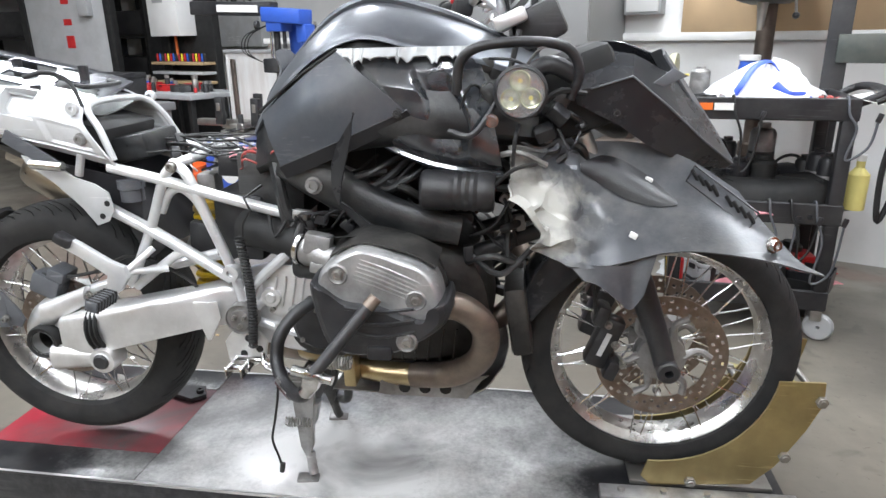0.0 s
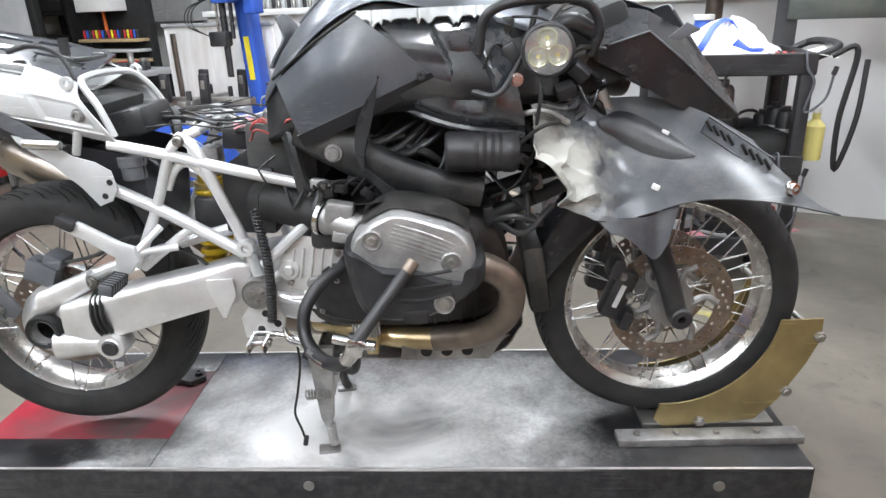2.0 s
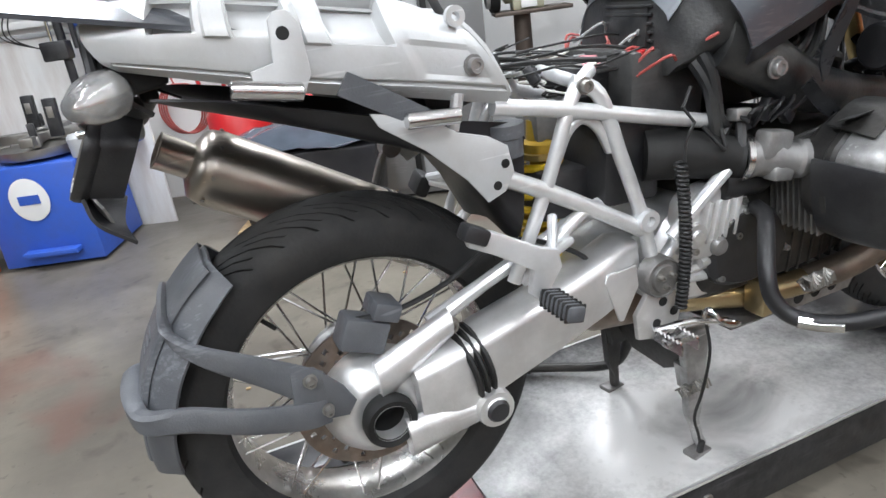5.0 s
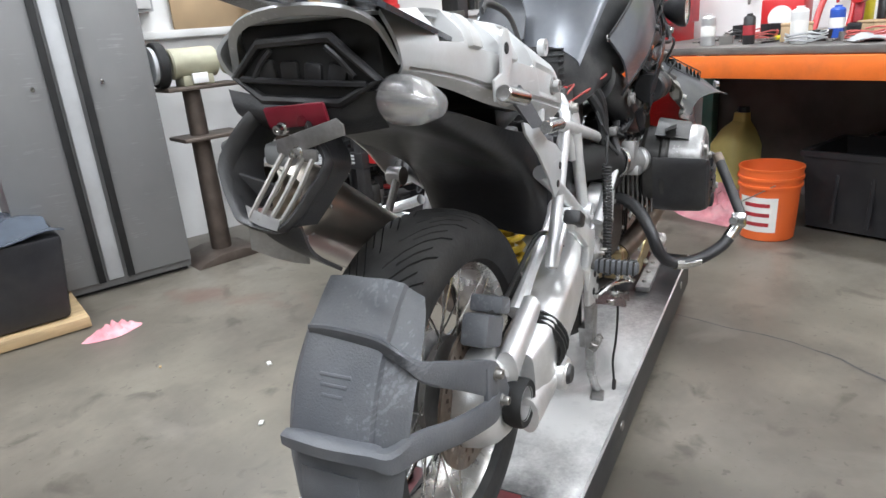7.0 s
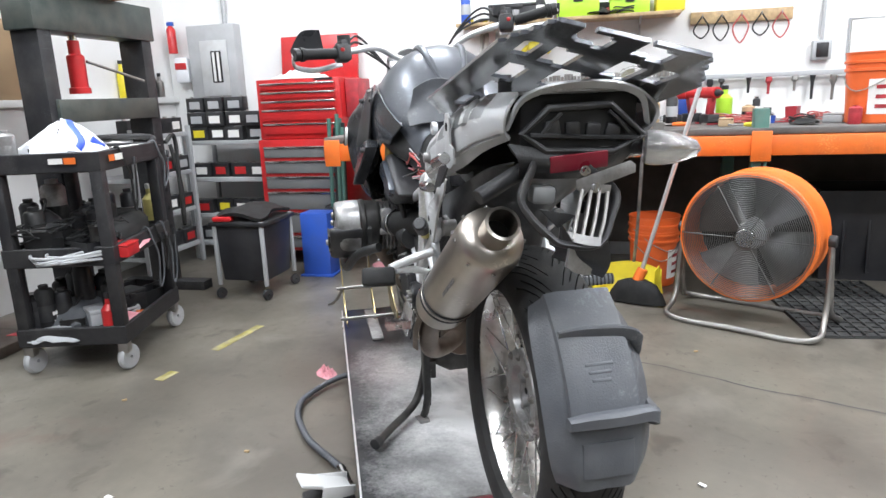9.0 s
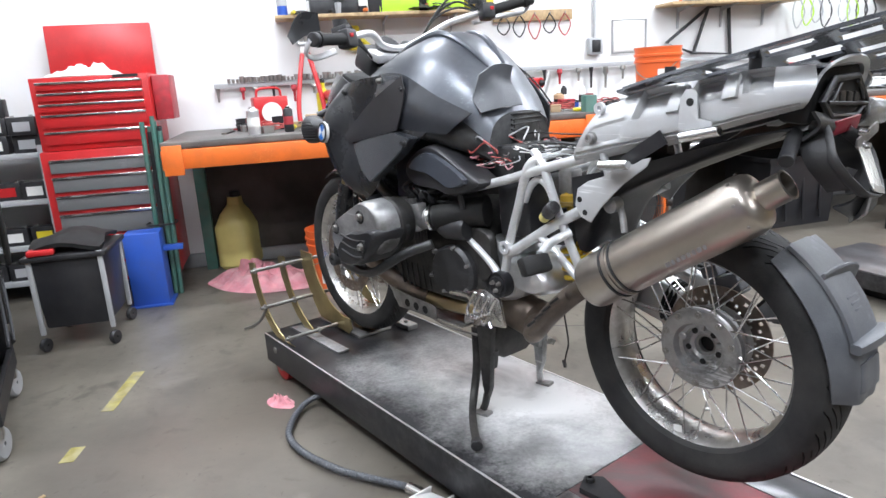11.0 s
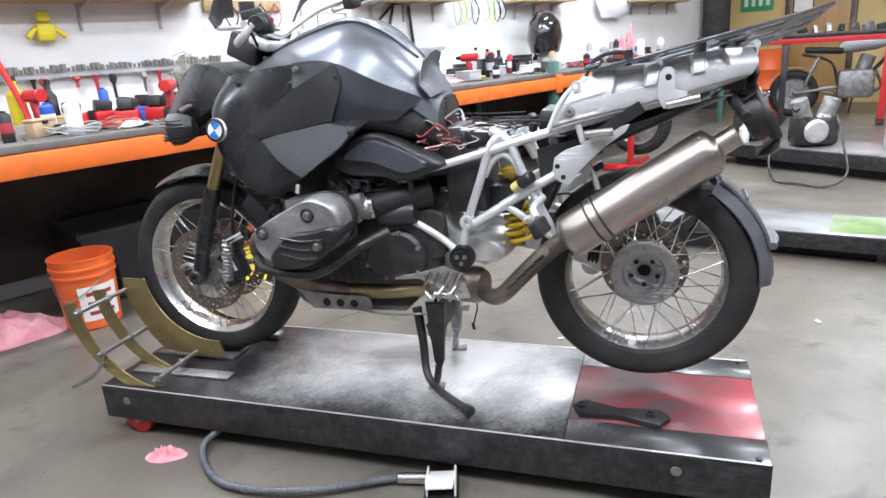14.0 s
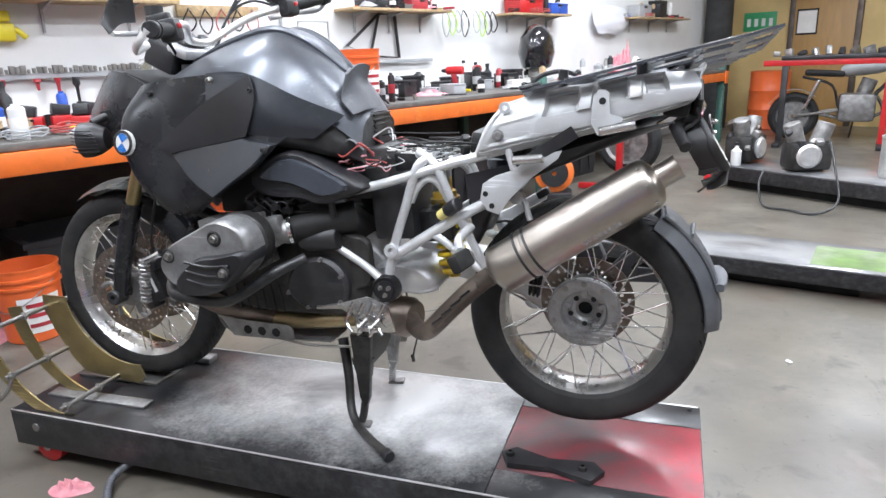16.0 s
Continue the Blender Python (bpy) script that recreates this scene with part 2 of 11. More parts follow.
pink_m = mat("pink_shop_rag", (0.70, 0.28, 0.32), 0.9, 0, 0.2, 14, 0.6, 120, (0.75, 0.55, 0.55), 0.6, 9)
jug_m = mat("yellow_oil_jug", (0.70, 0.62, 0.22), 0.4, 0, 0.08, 8, 0.1, 60, (0.5, 0.4, 0.12), 0.3, 6)
yellow_m = mat("yellow_plastic", (0.75, 0.62, 0.03), 0.42, 0, 0.08, 8, 0.1, 60, (0.4, 0.32, 0.05), 0.35, 6)
lime_m = mat("lime_plastic", (0.40, 0.65, 0.04), 0.45, 0, 0.1)
paper_m = mat("white_paper", (0.78, 0.77, 0.74), 0.8, 0, 0.05, 8, 0.1, 60, (0.6, 0.58, 0.52), 0.3, 5)
bag_m = mat("white_plastic_bag", (0.80, 0.81, 0.84), 0.35, 0, 0.05, 8, 0.5, 60)
bagblue_m = mat("blue_bag_print", (0.06, 0.12, 0.62), 0.4, 0, 0.1)
mat_m = mat("rubber_floor_mat", (0.03, 0.03, 0.03), 0.7, 0, 0.25, 10, 0.6, 70, (0.1, 0.1, 0.09), 0.4, 4)
mesh_m = mat("fan_grille_steel", (0.13, 0.13, 0.125), 0.4, 0.6, 0.15)
blade_m = mat("fan_blade_aluminium", (0.13, 0.13, 0.13), 0.35, 0.8, 0.1, 8, 0.1, 60, (0.2, 0.2, 0.19), 0.5, 6)
tube_m = glow("fluorescent_tube", (1.0, 0.985, 0.95), 14)
red_led_m = glow("red_indicator", (1.0, 0.03, 0.02), 6)


def concrete():
    m = mat("stained_concrete", (0.155, 0.140, 0.114), 0.30, 0, 0.42, 1.3, 0.22, 35, (0.085, 0.076, 0.064), 0.7, 2.2)
    nt = m.node_tree
    n, l = nt.nodes, nt.links
    b = n["Principled BSDF"]
    link = b.inputs["Base Color"].links[0].from_socket
    tc = n.new("ShaderNodeTexCoord")
    # dark oil drops and pale scuffs
    for sc, lo, hi, col, amt in ((6.5, 0.60, 0.70, (0.05, 0.042, 0.034), 0.6), (38, 0.64, 0.70, (0.06, 0.05, 0.04), 0.55), (0.55, 0.5, 0.62, (0.12, 0.105, 0.085), 0.6), (2.2, 0.62, 0.72, (0.30, 0.28, 0.24), 0.28), (1.1, 0.63, 0.68, (0.14, 0.07, 0.055), 0.5)):
        t = n.new("ShaderNodeTexNoise")
        t.inputs["Scale"].default_value, t.inputs["Detail"].default_value = sc, 3 + sc
        t.inputs["Distortion"].default_value = 0.6
        l.new(tc.outputs["Object"], t.inputs[0])
        r = n.new("ShaderNodeMapRange")
        r.inputs[1].default_value, r.inputs[2].default_value, r.inputs[4].default_value = lo, hi, amt
        l.new(t.outputs[0], r.inputs[0])
        mx = n.new("ShaderNodeMix")
        mx.data_type = "RGBA"
        mx.inputs[7].default_value = (*col, 1)
        l.new(r.outputs[0], mx.inputs[0])
        l.new(link, mx.inputs[6])
        link = mx.outputs[2]
    l.new(link, b.inputs["Base Color"])
    return m


def lift_top(name, paint, dust, centre, reach):
    """Scratched paint with a cloud of another colour over it: pale absorbent powder trodden in, or a dark middle."""
    m = mat(name, paint, 0.30, 0.1, 0.3, 8, 0.15, 90, (0.10, 0.10, 0.10), 0.5, 5, coat=0.25)
    nt = m.node_tree
    n, l = nt.nodes, nt.links
    b = n["Principled BSDF"]
    link = b.inputs["Base Color"].links[0].from_socket
    tc = n.new("ShaderNodeTexCoord")
    mp = n.new("ShaderNodeMapping")
    mp.inputs["Location"].default_value = (-centre[0] / reach[0], -centre[1] / reach[1], 0)
    mp.inputs["Scale"].default_value = (1 / reach[0], 1 / reach[1], 0)
    l.new(tc.outputs["Object"], mp.inputs[0])
    ab = n.new("ShaderNodeVectorMath")
    ab.operation = "ABSOLUTE"
    l.new(mp.outputs[0], ab.inputs[0])
    xyz = n.new("ShaderNodeSeparateXYZ")
    l.new(ab.outputs[0], xyz.inputs[0])
    ln = n.new("ShaderNodeMath")
    ln.operation = "SMOOTH_MAX"
    ln.inputs[2].default_value = 0.5
    l.new(xyz.outputs[0], ln.inputs[0])
    l.new(xyz.outputs[1], ln.inputs[1])
    t = n.new("ShaderNodeTexNoise")
    t.inputs["Scale"].default_value, t.inputs["Detail"].default_value, t.inputs["Roughness"].default_value = 4.5, 10, 0.72
    l.new(tc.outputs["Object"], t.inputs[0])
    a = n.new("ShaderNodeMath")
    a.operation = "MULTIPLY_ADD"
    a.inputs[1].default_value, a.inputs[2].default_value = 1.1, -0.55
    l.new(t.outputs[0], a.inputs[0])
    s = n.new("ShaderNodeMath")
    s.operation = "ADD"
    l.new(ln.outputs[0], s.inputs[0])
    l.new(a.outputs[0], s.inputs[1])
    tg = n.new("ShaderNodeTexNoise")
    tg.inputs["Scale"].default_value, tg.inputs["Detail"].default_value, tg.inputs["Roughness"].default_value = 85, 6, 0.7
    l.new(tc.outputs["Object"], tg.inputs[0])
    ag = n.new("ShaderNodeMath")
    ag.operation = "MULTIPLY_ADD"
    ag.inputs[1].default_value, ag.inputs[2].default_value = 0.5, -0.25
    l.new(tg.outputs[0], ag.inputs[0])
    sg = n.new("ShaderNodeMath")
    sg.operation = "ADD"
    l.new(s.outputs[0], sg.inputs[0])
    l.new(ag.outputs[0], sg.inputs[1])
    r = n.new("ShaderNodeMapRange")
    r.inputs[1].default_value, r.inputs[2].default_value, r.inputs[3].default_value, r.inputs[4].default_value = 0.42, 1.16, 0.97, 0.0
    l.new(sg.outputs[0], r.inputs[0])
    tw = n.new("ShaderNodeTexNoise")
    tw.inputs["Scale"].default_value, tw.inputs["Detail"].default_value, tw.inputs["Distortion"].default_value = 3.0, 5, 1.2
    l.new(tc.outputs["Object"], tw.inputs[0])
    rw = n.new("ShaderNodeMapRange")
    rw.inputs[1].default_value, rw.inputs[2].default_value, rw.inputs[3].default_value, rw.inputs[4].default_value = 0.36, 0.58, 0.42, 1.0
    l.new(tw.outputs[0], rw.inputs[0])
    trod = n.new("ShaderNodeMath")
    trod.operation = "MULTIPLY"
    l.new(r.outputs[0], trod.inputs[0])
    l.new(rw.outputs[0], trod.inputs[1])
    r = trod
    mx = n.new("ShaderNodeMix")
    mx.data_type = "RGBA"
    mx.inputs[7].default_value = (*dust, 1)
    l.new(r.outputs[0], mx.inputs[0])
    l.new(link, mx.inputs[6])
    l.new(mx.outputs[2], b.inputs["Base Color"])
    return m


def whitened(m, at, reach, col):
    """Stress-whitened plastic round one bend of the panel."""
    nt = m.node_tree
    n, l = nt.nodes, nt.links
    b = n["Principled BSDF"]
    link = b.inputs["Base Color"].links[0].from_socket
    tc = n.new("ShaderNodeTexCoord")
    d = n.new("ShaderNodeVectorMath")
    d.operation = "DISTANCE"
    d.inputs[1].default_value = at
    l.new(tc.outputs["Object"], d.inputs[0])
    t = n.new("ShaderNodeTexNoise")
    t.inputs["Scale"].default_value, t.inputs["Detail"].default_value = 16, 8
    l.new(tc.outputs["Object"], t.inputs[0])
    a = n.new("ShaderNodeMath")
    a.operation = "MULTIPLY_ADD"
    a.inputs[1].default_value, a.inputs[2].default_value = reach * 2.2, -reach * 1.1
    l.new(t.outputs[0], a.inputs[0])
    s = n.new("ShaderNodeMath")
    s.operation = "ADD"
    l.new(d.outputs["Value"], s.inputs[0])
    l.new(a.outputs[0], s.inputs[1])
    r = n.new("ShaderNodeMapRange")
    r.inputs[1].default_value, r.inputs[2].default_value, r.inputs[3].default_value, r.inputs[4].default_value = reach * 0.4, reach, 0.85, 0.0
    l.new(s.outputs[0], r.inputs[0])
    mx = n.new("ShaderNodeMix")
    mx.data_type = "RGBA"
    mx.inputs[7].default_value = (*col, 1)
    l.new(r.outputs[0], mx.inputs[0])
    l.new(link, mx.inputs[6])
    l.new(mx.outputs[2], b.inputs["Base Color"])
    return m


whitened(beak_m, (1.20, -0.25, 0.96), 0.125, (0.36, 0.35, 0.315))
concrete_m = concrete()
lift_m = lift_top("black_lift_paint_with_powder", (0.014, 0.014, 0.016), (0.60, 0.595, 0.585), (0.68, -0.03), (0.60, 0.33))
# dark middle: soot and scuffs, with the shadow under the bike painted in
lift_red_m = lift_top("worn_shadowed_red_lift_plate", (0.36, 0.012, 0.03), (0.085, 0.078, 0.078), (0.10, 0.10), (0.40, 0.32))
lift_black_m = mat("black_lift_skirt", (0.014, 0.014, 0.016), 0.42, 0.1, 0.3, 8, 0.2, 90, (0.15, 0.15, 0.145), 0.28, 30, scratch=0.35)
lift_grey_m = lift_top("grey_lift_plate", (0.07, 0.07, 0.074), (0.30, 0.30, 0.30), (0.9, 0.0), (1.1, 0.35))


# ---- mesh tools ----
def ring_pts(n):
    return [(math.cos(2 * math.pi * i / n), math.sin(2 * math.pi * i / n)) for i in range(n)]


def smooth_path(pts, k=5, closed=False):
    p = [Vector(q) for q in pts]
    if len(p) < 3:
        return p
    out = []
    m = len(p)
    for i in range(m if closed else m - 1):
        a = p[(i - 1) % m] if closed or i else p[0] * 2 - p[1]
        b, c = p[i], p[(i + 1) % m]
        d = p[(i + 2) % m] if closed or i + 2 < m else p[-1] * 2 - p[-2]
        for j in range(k):
            t = j / k
            out.append(0.5 * (2 * b + (c - a) * t + (2 * a - 5 * b + 4 * c - d) * t * t + (3 * b - a - 3 * c + d) * t ** 3))
    if not closed:
        out.append(p[-1])
    return out


def tube(bm, pts, r, n=10, k=5, closed=False, caps=True, flat=1.0):
    """A round bar along a smooth path; r may be a list over the given points."""
    path = smooth_path(pts, k, closed) if k > 1 else [Vector(q) for q in pts]
    m = len(path)
    if isinstance(r, (list, tuple)):
        rad = [float(np.interp(i / max(1, m - 1), np.linspace(0, 1, len(r)), r)) for i in range(m)]
    else:
        rad = [r] * m
    t0 = (path[1] - path[0]).normalized()
    up = Vector((0, 0, 1)) if abs(t0.z) < 0.9 else Vector((0, 1, 0))
    u = (up - t0 * up.dot(t0)).normalized()
    rings = []
    for i in range(m):
        a, b = path[max(0, i - 1)] if not closed else path[i - 1], path[min(m - 1, i + 1)] if not closed else path[(i + 1) % m]
        t = (b - a)
        t = t.normalized() if t.length > 1e-9 else t0
        u = u - t * u.dot(t)
        u = u.normalized() if u.length > 1e-6 else t.orthogonal().normalized()
        v = t.cross(u)
        rings.append([bm.verts.new(path[i] + rad[i] * (c * u + s * flat * v)) for c, s in ring_pts(n)])
    for i in range(m if closed else m - 1):
        a, b = rings[i], rings[(i + 1) % m]
        for j in range(n):
            bm.faces.new((a[j], a[(j + 1) % n], b[(j + 1) % n], b[j]))
    if caps and not closed:
        bm.faces.new(rings[0][::-1])
        bm.faces.new(rings[-1])
    return bm


def lathe(bm, prof, at=(0, 0, 0), axis=(0, 0, 1), n=24, closed=False):
    """A turned shape: prof is (radius, along the axis)."""
    q = Vector((0, 0, 1)).rotation_difference(Vector(axis).normalized()).to_matrix()
    at = Vector(at)
    rings = [[bm.verts.new(at + q @ Vector((r * c, r * s, h))) for c, s in ring_pts(n)] if r > 1e-6 else [bm.verts.new(at + q @ Vector((0, 0, h)))] for r, h in prof]
    m = len(rings)
    for i in range(m if closed else m - 1):
        a, b = rings[i], rings[(i + 1) % m]
        for j in range(n):
            k = (j + 1) % n
            if len(a) == 1 and len(b) == 1:
                break
            if len(a) == 1:
                bm.faces.new((a[0], b[k], b[j]))
            elif len(b) == 1:
                bm.faces.new((a[j], a[k], b[0]))
            else:
                bm.faces.new((a[j], a[k], b[k], b[j]))
    return bm


def box(bm, size, at=(0, 0, 0), rot=(0, 0, 0), bevel=0.0, seg=2, taper=1.0):
    m = pose(*at, *rot)
    v = [bm.verts.new(m @ Vector((x * size[0] / 2 * (taper if z < 0 else 1), y * size[1] / 2 * (taper if z < 0 else 1), z * size[2] / 2))) for x in (-1, 1) for y in (-1, 1) for z in (-1, 1)]
    f = [bm.faces.new([v[i] for i in q]) for q in ((0, 1, 3, 2), (4, 6, 7, 5), (0, 4, 5, 1), (2, 3, 7, 6), (0, 2, 6, 4), (1, 5, 7, 3))]
    if bevel:
        e = list({e for q in f for e in q.edges})
        bmesh.ops.bevel(bm, geom=e, offset=bevel, segments=seg, affect="EDGES", profile=0.5)
    return bm


def prism(bm, poly, depth, m=None, bevel=0.0, holes=()):
    """A plate: a flat outline in x, z, of that depth along y."""
    m = m or Matrix()
    a = [bm.verts.new(m @ Vector((x, -depth / 2, z))) for x, z in poly]
    b = [bm.verts.new(m @ Vector((x, depth / 2, z))) for x, z in poly]
    n = len(poly)
    fs = [bm.faces.new(a), bm.faces.new(b[::-1])]
    fs += [bm.faces.new((a[i], b[i], b[(i + 1) % n], a[(i + 1) % n])) for i in range(n)]
    bmesh.ops.recalc_face_normals(bm, faces=fs)
    if bevel:
        bmesh.ops.bevel(bm, geom=list(fs[0].edges) + list(fs[1].edges), offset=bevel, segments=2, affect="EDGES", profile=0.5)
    return bm


def loft(bm, rings, caps=True, closed=True):
    rs = [[bm.verts.new(Vector(p)) for p in r] for r in rings]
    n = len(rs[0])
    for a, b in zip(rs, rs[1:]):
        for j in range(n if closed else n - 1):
            bm.faces.new((a[j], a[(j + 1) % n], b[(j + 1) % n], b[j]))
    if caps and closed:
        bm.faces.new(rs[0][::-1])
        bm.faces.new(rs[-1])
    return bm


def sheet(bm, grid, thick=0.003, k=4, crumple=0.0, cs=9.0, ripple=None):
    """A curved panel of that thickness through rows of control points."""
    rows = [smooth_path(r, k) for r in grid]
    cols = [smooth_path(c, k) for c in zip(*rows)]
    pts = [[cols[j][i].copy() for j in range(len(cols))] for i in range(len(cols[0]))]
    if crumple:
        for r in pts:
            for p in r:
                nv_ = Vector(noise.noise_vector(p * cs))
                n2 = Vector(noise.noise_vector(p * cs * 2.3))
                fold = Vector((abs(nv_.x) - 0.2, abs(nv_.y) - 0.2, abs(nv_.z) - 0.2)) if ripple else nv_
                p += crumple * (ripple(p) if ripple else 1.0) * (0.5 * nv_ + 0.7 * fold + 0.25 * n2)
    h, w = len(pts), len(pts[0])
    nor = [[None] * w for _ in range(h)]
    for i in range(h):
        for j in range(w):
            du = pts[min(i + 1, h - 1)][j] - pts[max(i - 1, 0)][j]
            dv = pts[i][min(j + 1, w - 1)] - pts[i][max(j - 1, 0)]
            q = du.cross(dv)
            nor[i][j] = q.normalized() if q.length > 1e-12 else Vector((0, 1, 0))
    a = [[bm.verts.new(pts[i][j] + nor[i][j] * thick / 2) for j in range(w)] for i in range(h)]
    b = [[bm.verts.new(pts[i][j] - nor[i][j] * thick / 2) for j in range(w)] for i in range(h)]
    for i in range(h - 1):
        for j in range(w - 1):
            bm.faces.new((a[i][j], a[i + 1][j], a[i + 1][j + 1], a[i][j + 1]))
            bm.faces.new((b[i][j], b[i][j + 1], b[i + 1][j + 1], b[i + 1][j]))
    for i in range(h - 1):
        bm.faces.new((a[i][0], b[i][0], b[i + 1][0], a[i + 1][0]))
        bm.faces.new((a[i][-1], a[i + 1][-1], b[i + 1][-1], b[i][-1]))
    for j in range(w - 1):
        bm.faces.new((a[0][j], a[0][j + 1], b[0][j + 1], b[0][j]))
        bm.faces.new((a[-1][j], b[-1][j], b[-1][j + 1], a[-1][j + 1]))
    return bm


def surf(grid, u, v):
    """A point of the smooth surface through rows of control points; u along a row, v across the rows."""
    def along(p, t):
        m = len(p) - 1
        i = min(int(t * m), m - 1)
        f = t * m - i
        a = p[i - 1] if i else p[0] * 2 - p[1]
        b, c = p[i], p[i + 1]
        d = p[i + 2] if i + 2 <= m else p[-1] * 2 - p[-2]
        return 0.5 * (2 * b + (c - a) * f + (2 * a - 5 * b + 4 * c - d) * f * f + (3 * b - a - 3 * c + d) * f ** 3)
    return along([along([Vector(q) for q in r], u) for r in grid], v)


def moulded(grid, steps, thick=0.004, nu=24, nv=10, out=1):
    """A moulded panel with stepped pockets and ribs: steps are (u0, u1, v0, v1, height, width of the flank)."""
    us, vs = set(np.linspace(0, 1, nu + 1)), set(np.linspace(0, 1, nv + 1))
    for u0, u1, v0, v1, h, w in steps:
        us |= {max(0, u0 - w), u0, u1, min(1, u1 + w)}
        vs |= {max(0, v0 - w * 2), v0, v1, min(1, v1 + w * 2)}
    us, vs = sorted(us), sorted(vs)
    ramp = lambda t, a, b, w: max(0.0, min(1.0, (t - a + w) / w, (b + w - t) / w))
    top, low = [], []
    bm = B()
    for v in vs:
        ra, rb = [], []
        for u in us:
            p = surf(grid, u, v)
            e = 0.01
            du = surf(grid, min(1, u + e), v) - surf(grid, max(0, u - e), v)
            dv = surf(grid, u, min(1, v + e)) - surf(grid, u, max(0, v - e))
            n = du.cross(dv).normalized()
            if n.y * out < 0:
                n = -n
            h = sum(q[4] * ramp(u, q[0], q[1], q[5]) * ramp(v, q[2], q[3], 2 * q[5]) for q in steps)
            ra.append(bm.verts.new(p + n * h))
            rb.append(bm.verts.new(p + n * (h - thick)))
        top.append(ra)
        low.append(rb)
    h, w = len(vs), len(us)
    for i in range(h - 1):
        for j in range(w - 1):
            bm.faces.new((top[i][j], top[i + 1][j], top[i + 1][j + 1], top[i][j + 1]))
            bm.faces.new((low[i][j], low[i][j + 1], low[i + 1][j + 1], low[i + 1][j]))
        bm.faces.new((top[i][0], low[i][0], low[i + 1][0], top[i + 1][0]))
        bm.faces.new((top[i][-1], top[i + 1][-1], low[i + 1][-1], low[i][-1]))
    for j in range(w - 1):
        bm.faces.new((top[0][j], top[0][j + 1], low[0][j + 1], low[0][j]))
        bm.faces.new((top[-1][j], low[-1][j], low[-1][j + 1], top[-1][j + 1]))
    return bm


def mesh_of(name, bm, material, sharp=35, smooth=True):
    bmesh.ops.recalc_face_normals(bm, faces=bm.faces)
    me = bpy.data.meshes.new(name)
    bm.to_mesh(me)
    bm.free()
    me.materials.append(material)
    if smooth:
        me.shade_smooth()
        me.set_sharp_from_angle(angle=radians(sharp))
    return me


def part(name, bm, material, parent, label="", sharp=35, m=None):
    ob = new(name, mesh_of(name, bm, material, sharp))
    ob.parent = parent
    if m is not None:
        ob.matrix_local = m
    return tagged(ob, label)


def thing(name, m, label, category, group="", kind=""):
    ob = new(name)
    ob.empty_display_size = 0.1
    ob.matrix_basis = m
    return tagged(ob, label, category, group, kind)


def solid(name, bm, material, m, label, category, group="", kind="", sharp=35):
    """A thing made of one mesh."""
    ob = new(name, mesh_of(name, bm, material, sharp))
    ob.matrix_basis = m
    return tagged(ob, label, category, group, kind)


def B():
    return bmesh.new()


def bx(size, at=(0, 0, 0), rot=(0, 0, 0), bevel=0.004, taper=1.0):
    return box(B(), size, at, rot, bevel, 2, taper)


def cyl(r, a, b, n=16, r2=None):
    """A rod with slightly broken edges from a to b."""
    a, b = Vector(a), Vector(b)
    h = (b - a).length
    r2 = r if r2 is None else r2
    e = min(r, r2, h) * 0.12
    return lathe(B(), [(0, 0), (r - e, 0), (r, e), (r2, h - e), (r2 - e, h), (0, h)], a, b - a, n)


def room(x, y, z=0.0, turn=0.0):
    return ROOM @ pose(x, y, z, 0, 0, turn)


# ---- the workshop ----
NX, WY, FY, BX, CH = 3.46, 3.66, -9.87, -9.2, 3.7
HL = 17.2  # length of the hall along the bench wall

def slab(name, size, at, material, label, category):
    return solid(name, bx(size, (0, 0, 0), (0, 0, 0), 0), material, ROOM @ pose(*at), label, category, kind="structure")


floor = solid("floor", bx((13.1, HL, 0.1), bevel=0), concrete_m, ROOM @ pose((NX + BX) / 2, -1.6, -0.05), "worn brown-grey concrete floor with cracks and oil stains", "floor", kind="structure")
slab("ceiling", (13.1, HL, 0.1), ((NX + BX) / 2, -1.6, CH + 0.05), ceil_m, "plain white ceiling high above the workshop", "ceiling")
slab("wall_bench", (0.15, WY - FY, CH), (NX + 0.075, (WY + FY) / 2, CH / 2), wall_m, "white painted wall behind the long workbench", "wall")
slab("wall_machines", (NX + 0.45 + 0.15, 0.15, CH), ((NX - 0.45) / 2 + 0.075, WY + 0.075, CH / 2), panel_m, "white panelled wall behind the machines", "wall")
slab("wall_low", (2.45, 0.15, 1.21), (-1.675, WY + 0.075, 0.605), panel_m, "low white panelled wall topped by a ledge", "wall")
slab("wall_far", (NX - BX, 0.15, CH), ((NX + BX) / 2, FY - 0.075, CH / 2), yellow_wall_m, "ochre yellow boarded far wall", "wall")
slab("wall_back", (0.15, HL - 0.3, CH), (BX - 0.075, -1.6, CH / 2), grey_m, "grey back wall of the workshop", "wall")
slab("wall_store", (8.75, 0.15, CH), (-4.825, 5.925, CH / 2), wall_m, "white wall at the back of the store room", "wall")
slab("wall_store_side", (0.15, 2.115, CH), (-0.375, 4.7925, CH / 2), wall_m, "white side wall of the store room", "wall")

# ledge along the machine wall and the trim strip on the bench wall
solid("ledge", bx((NX + 2.9, 0.05, 0.045), bevel=0.004), panel_m, ROOM @ pose((NX - 2.9) / 2, WY - 0.026, 1.232), "white painted ledge along the wall", "trim", kind="structure")
solid("ledge", bx((2.45, 0.18, 0.045), bevel=0.004), panel_m, ROOM @ pose(-1.675, WY + 0.092, 1.2335), "white painted cap on the low wall", "trim", kind="structure")
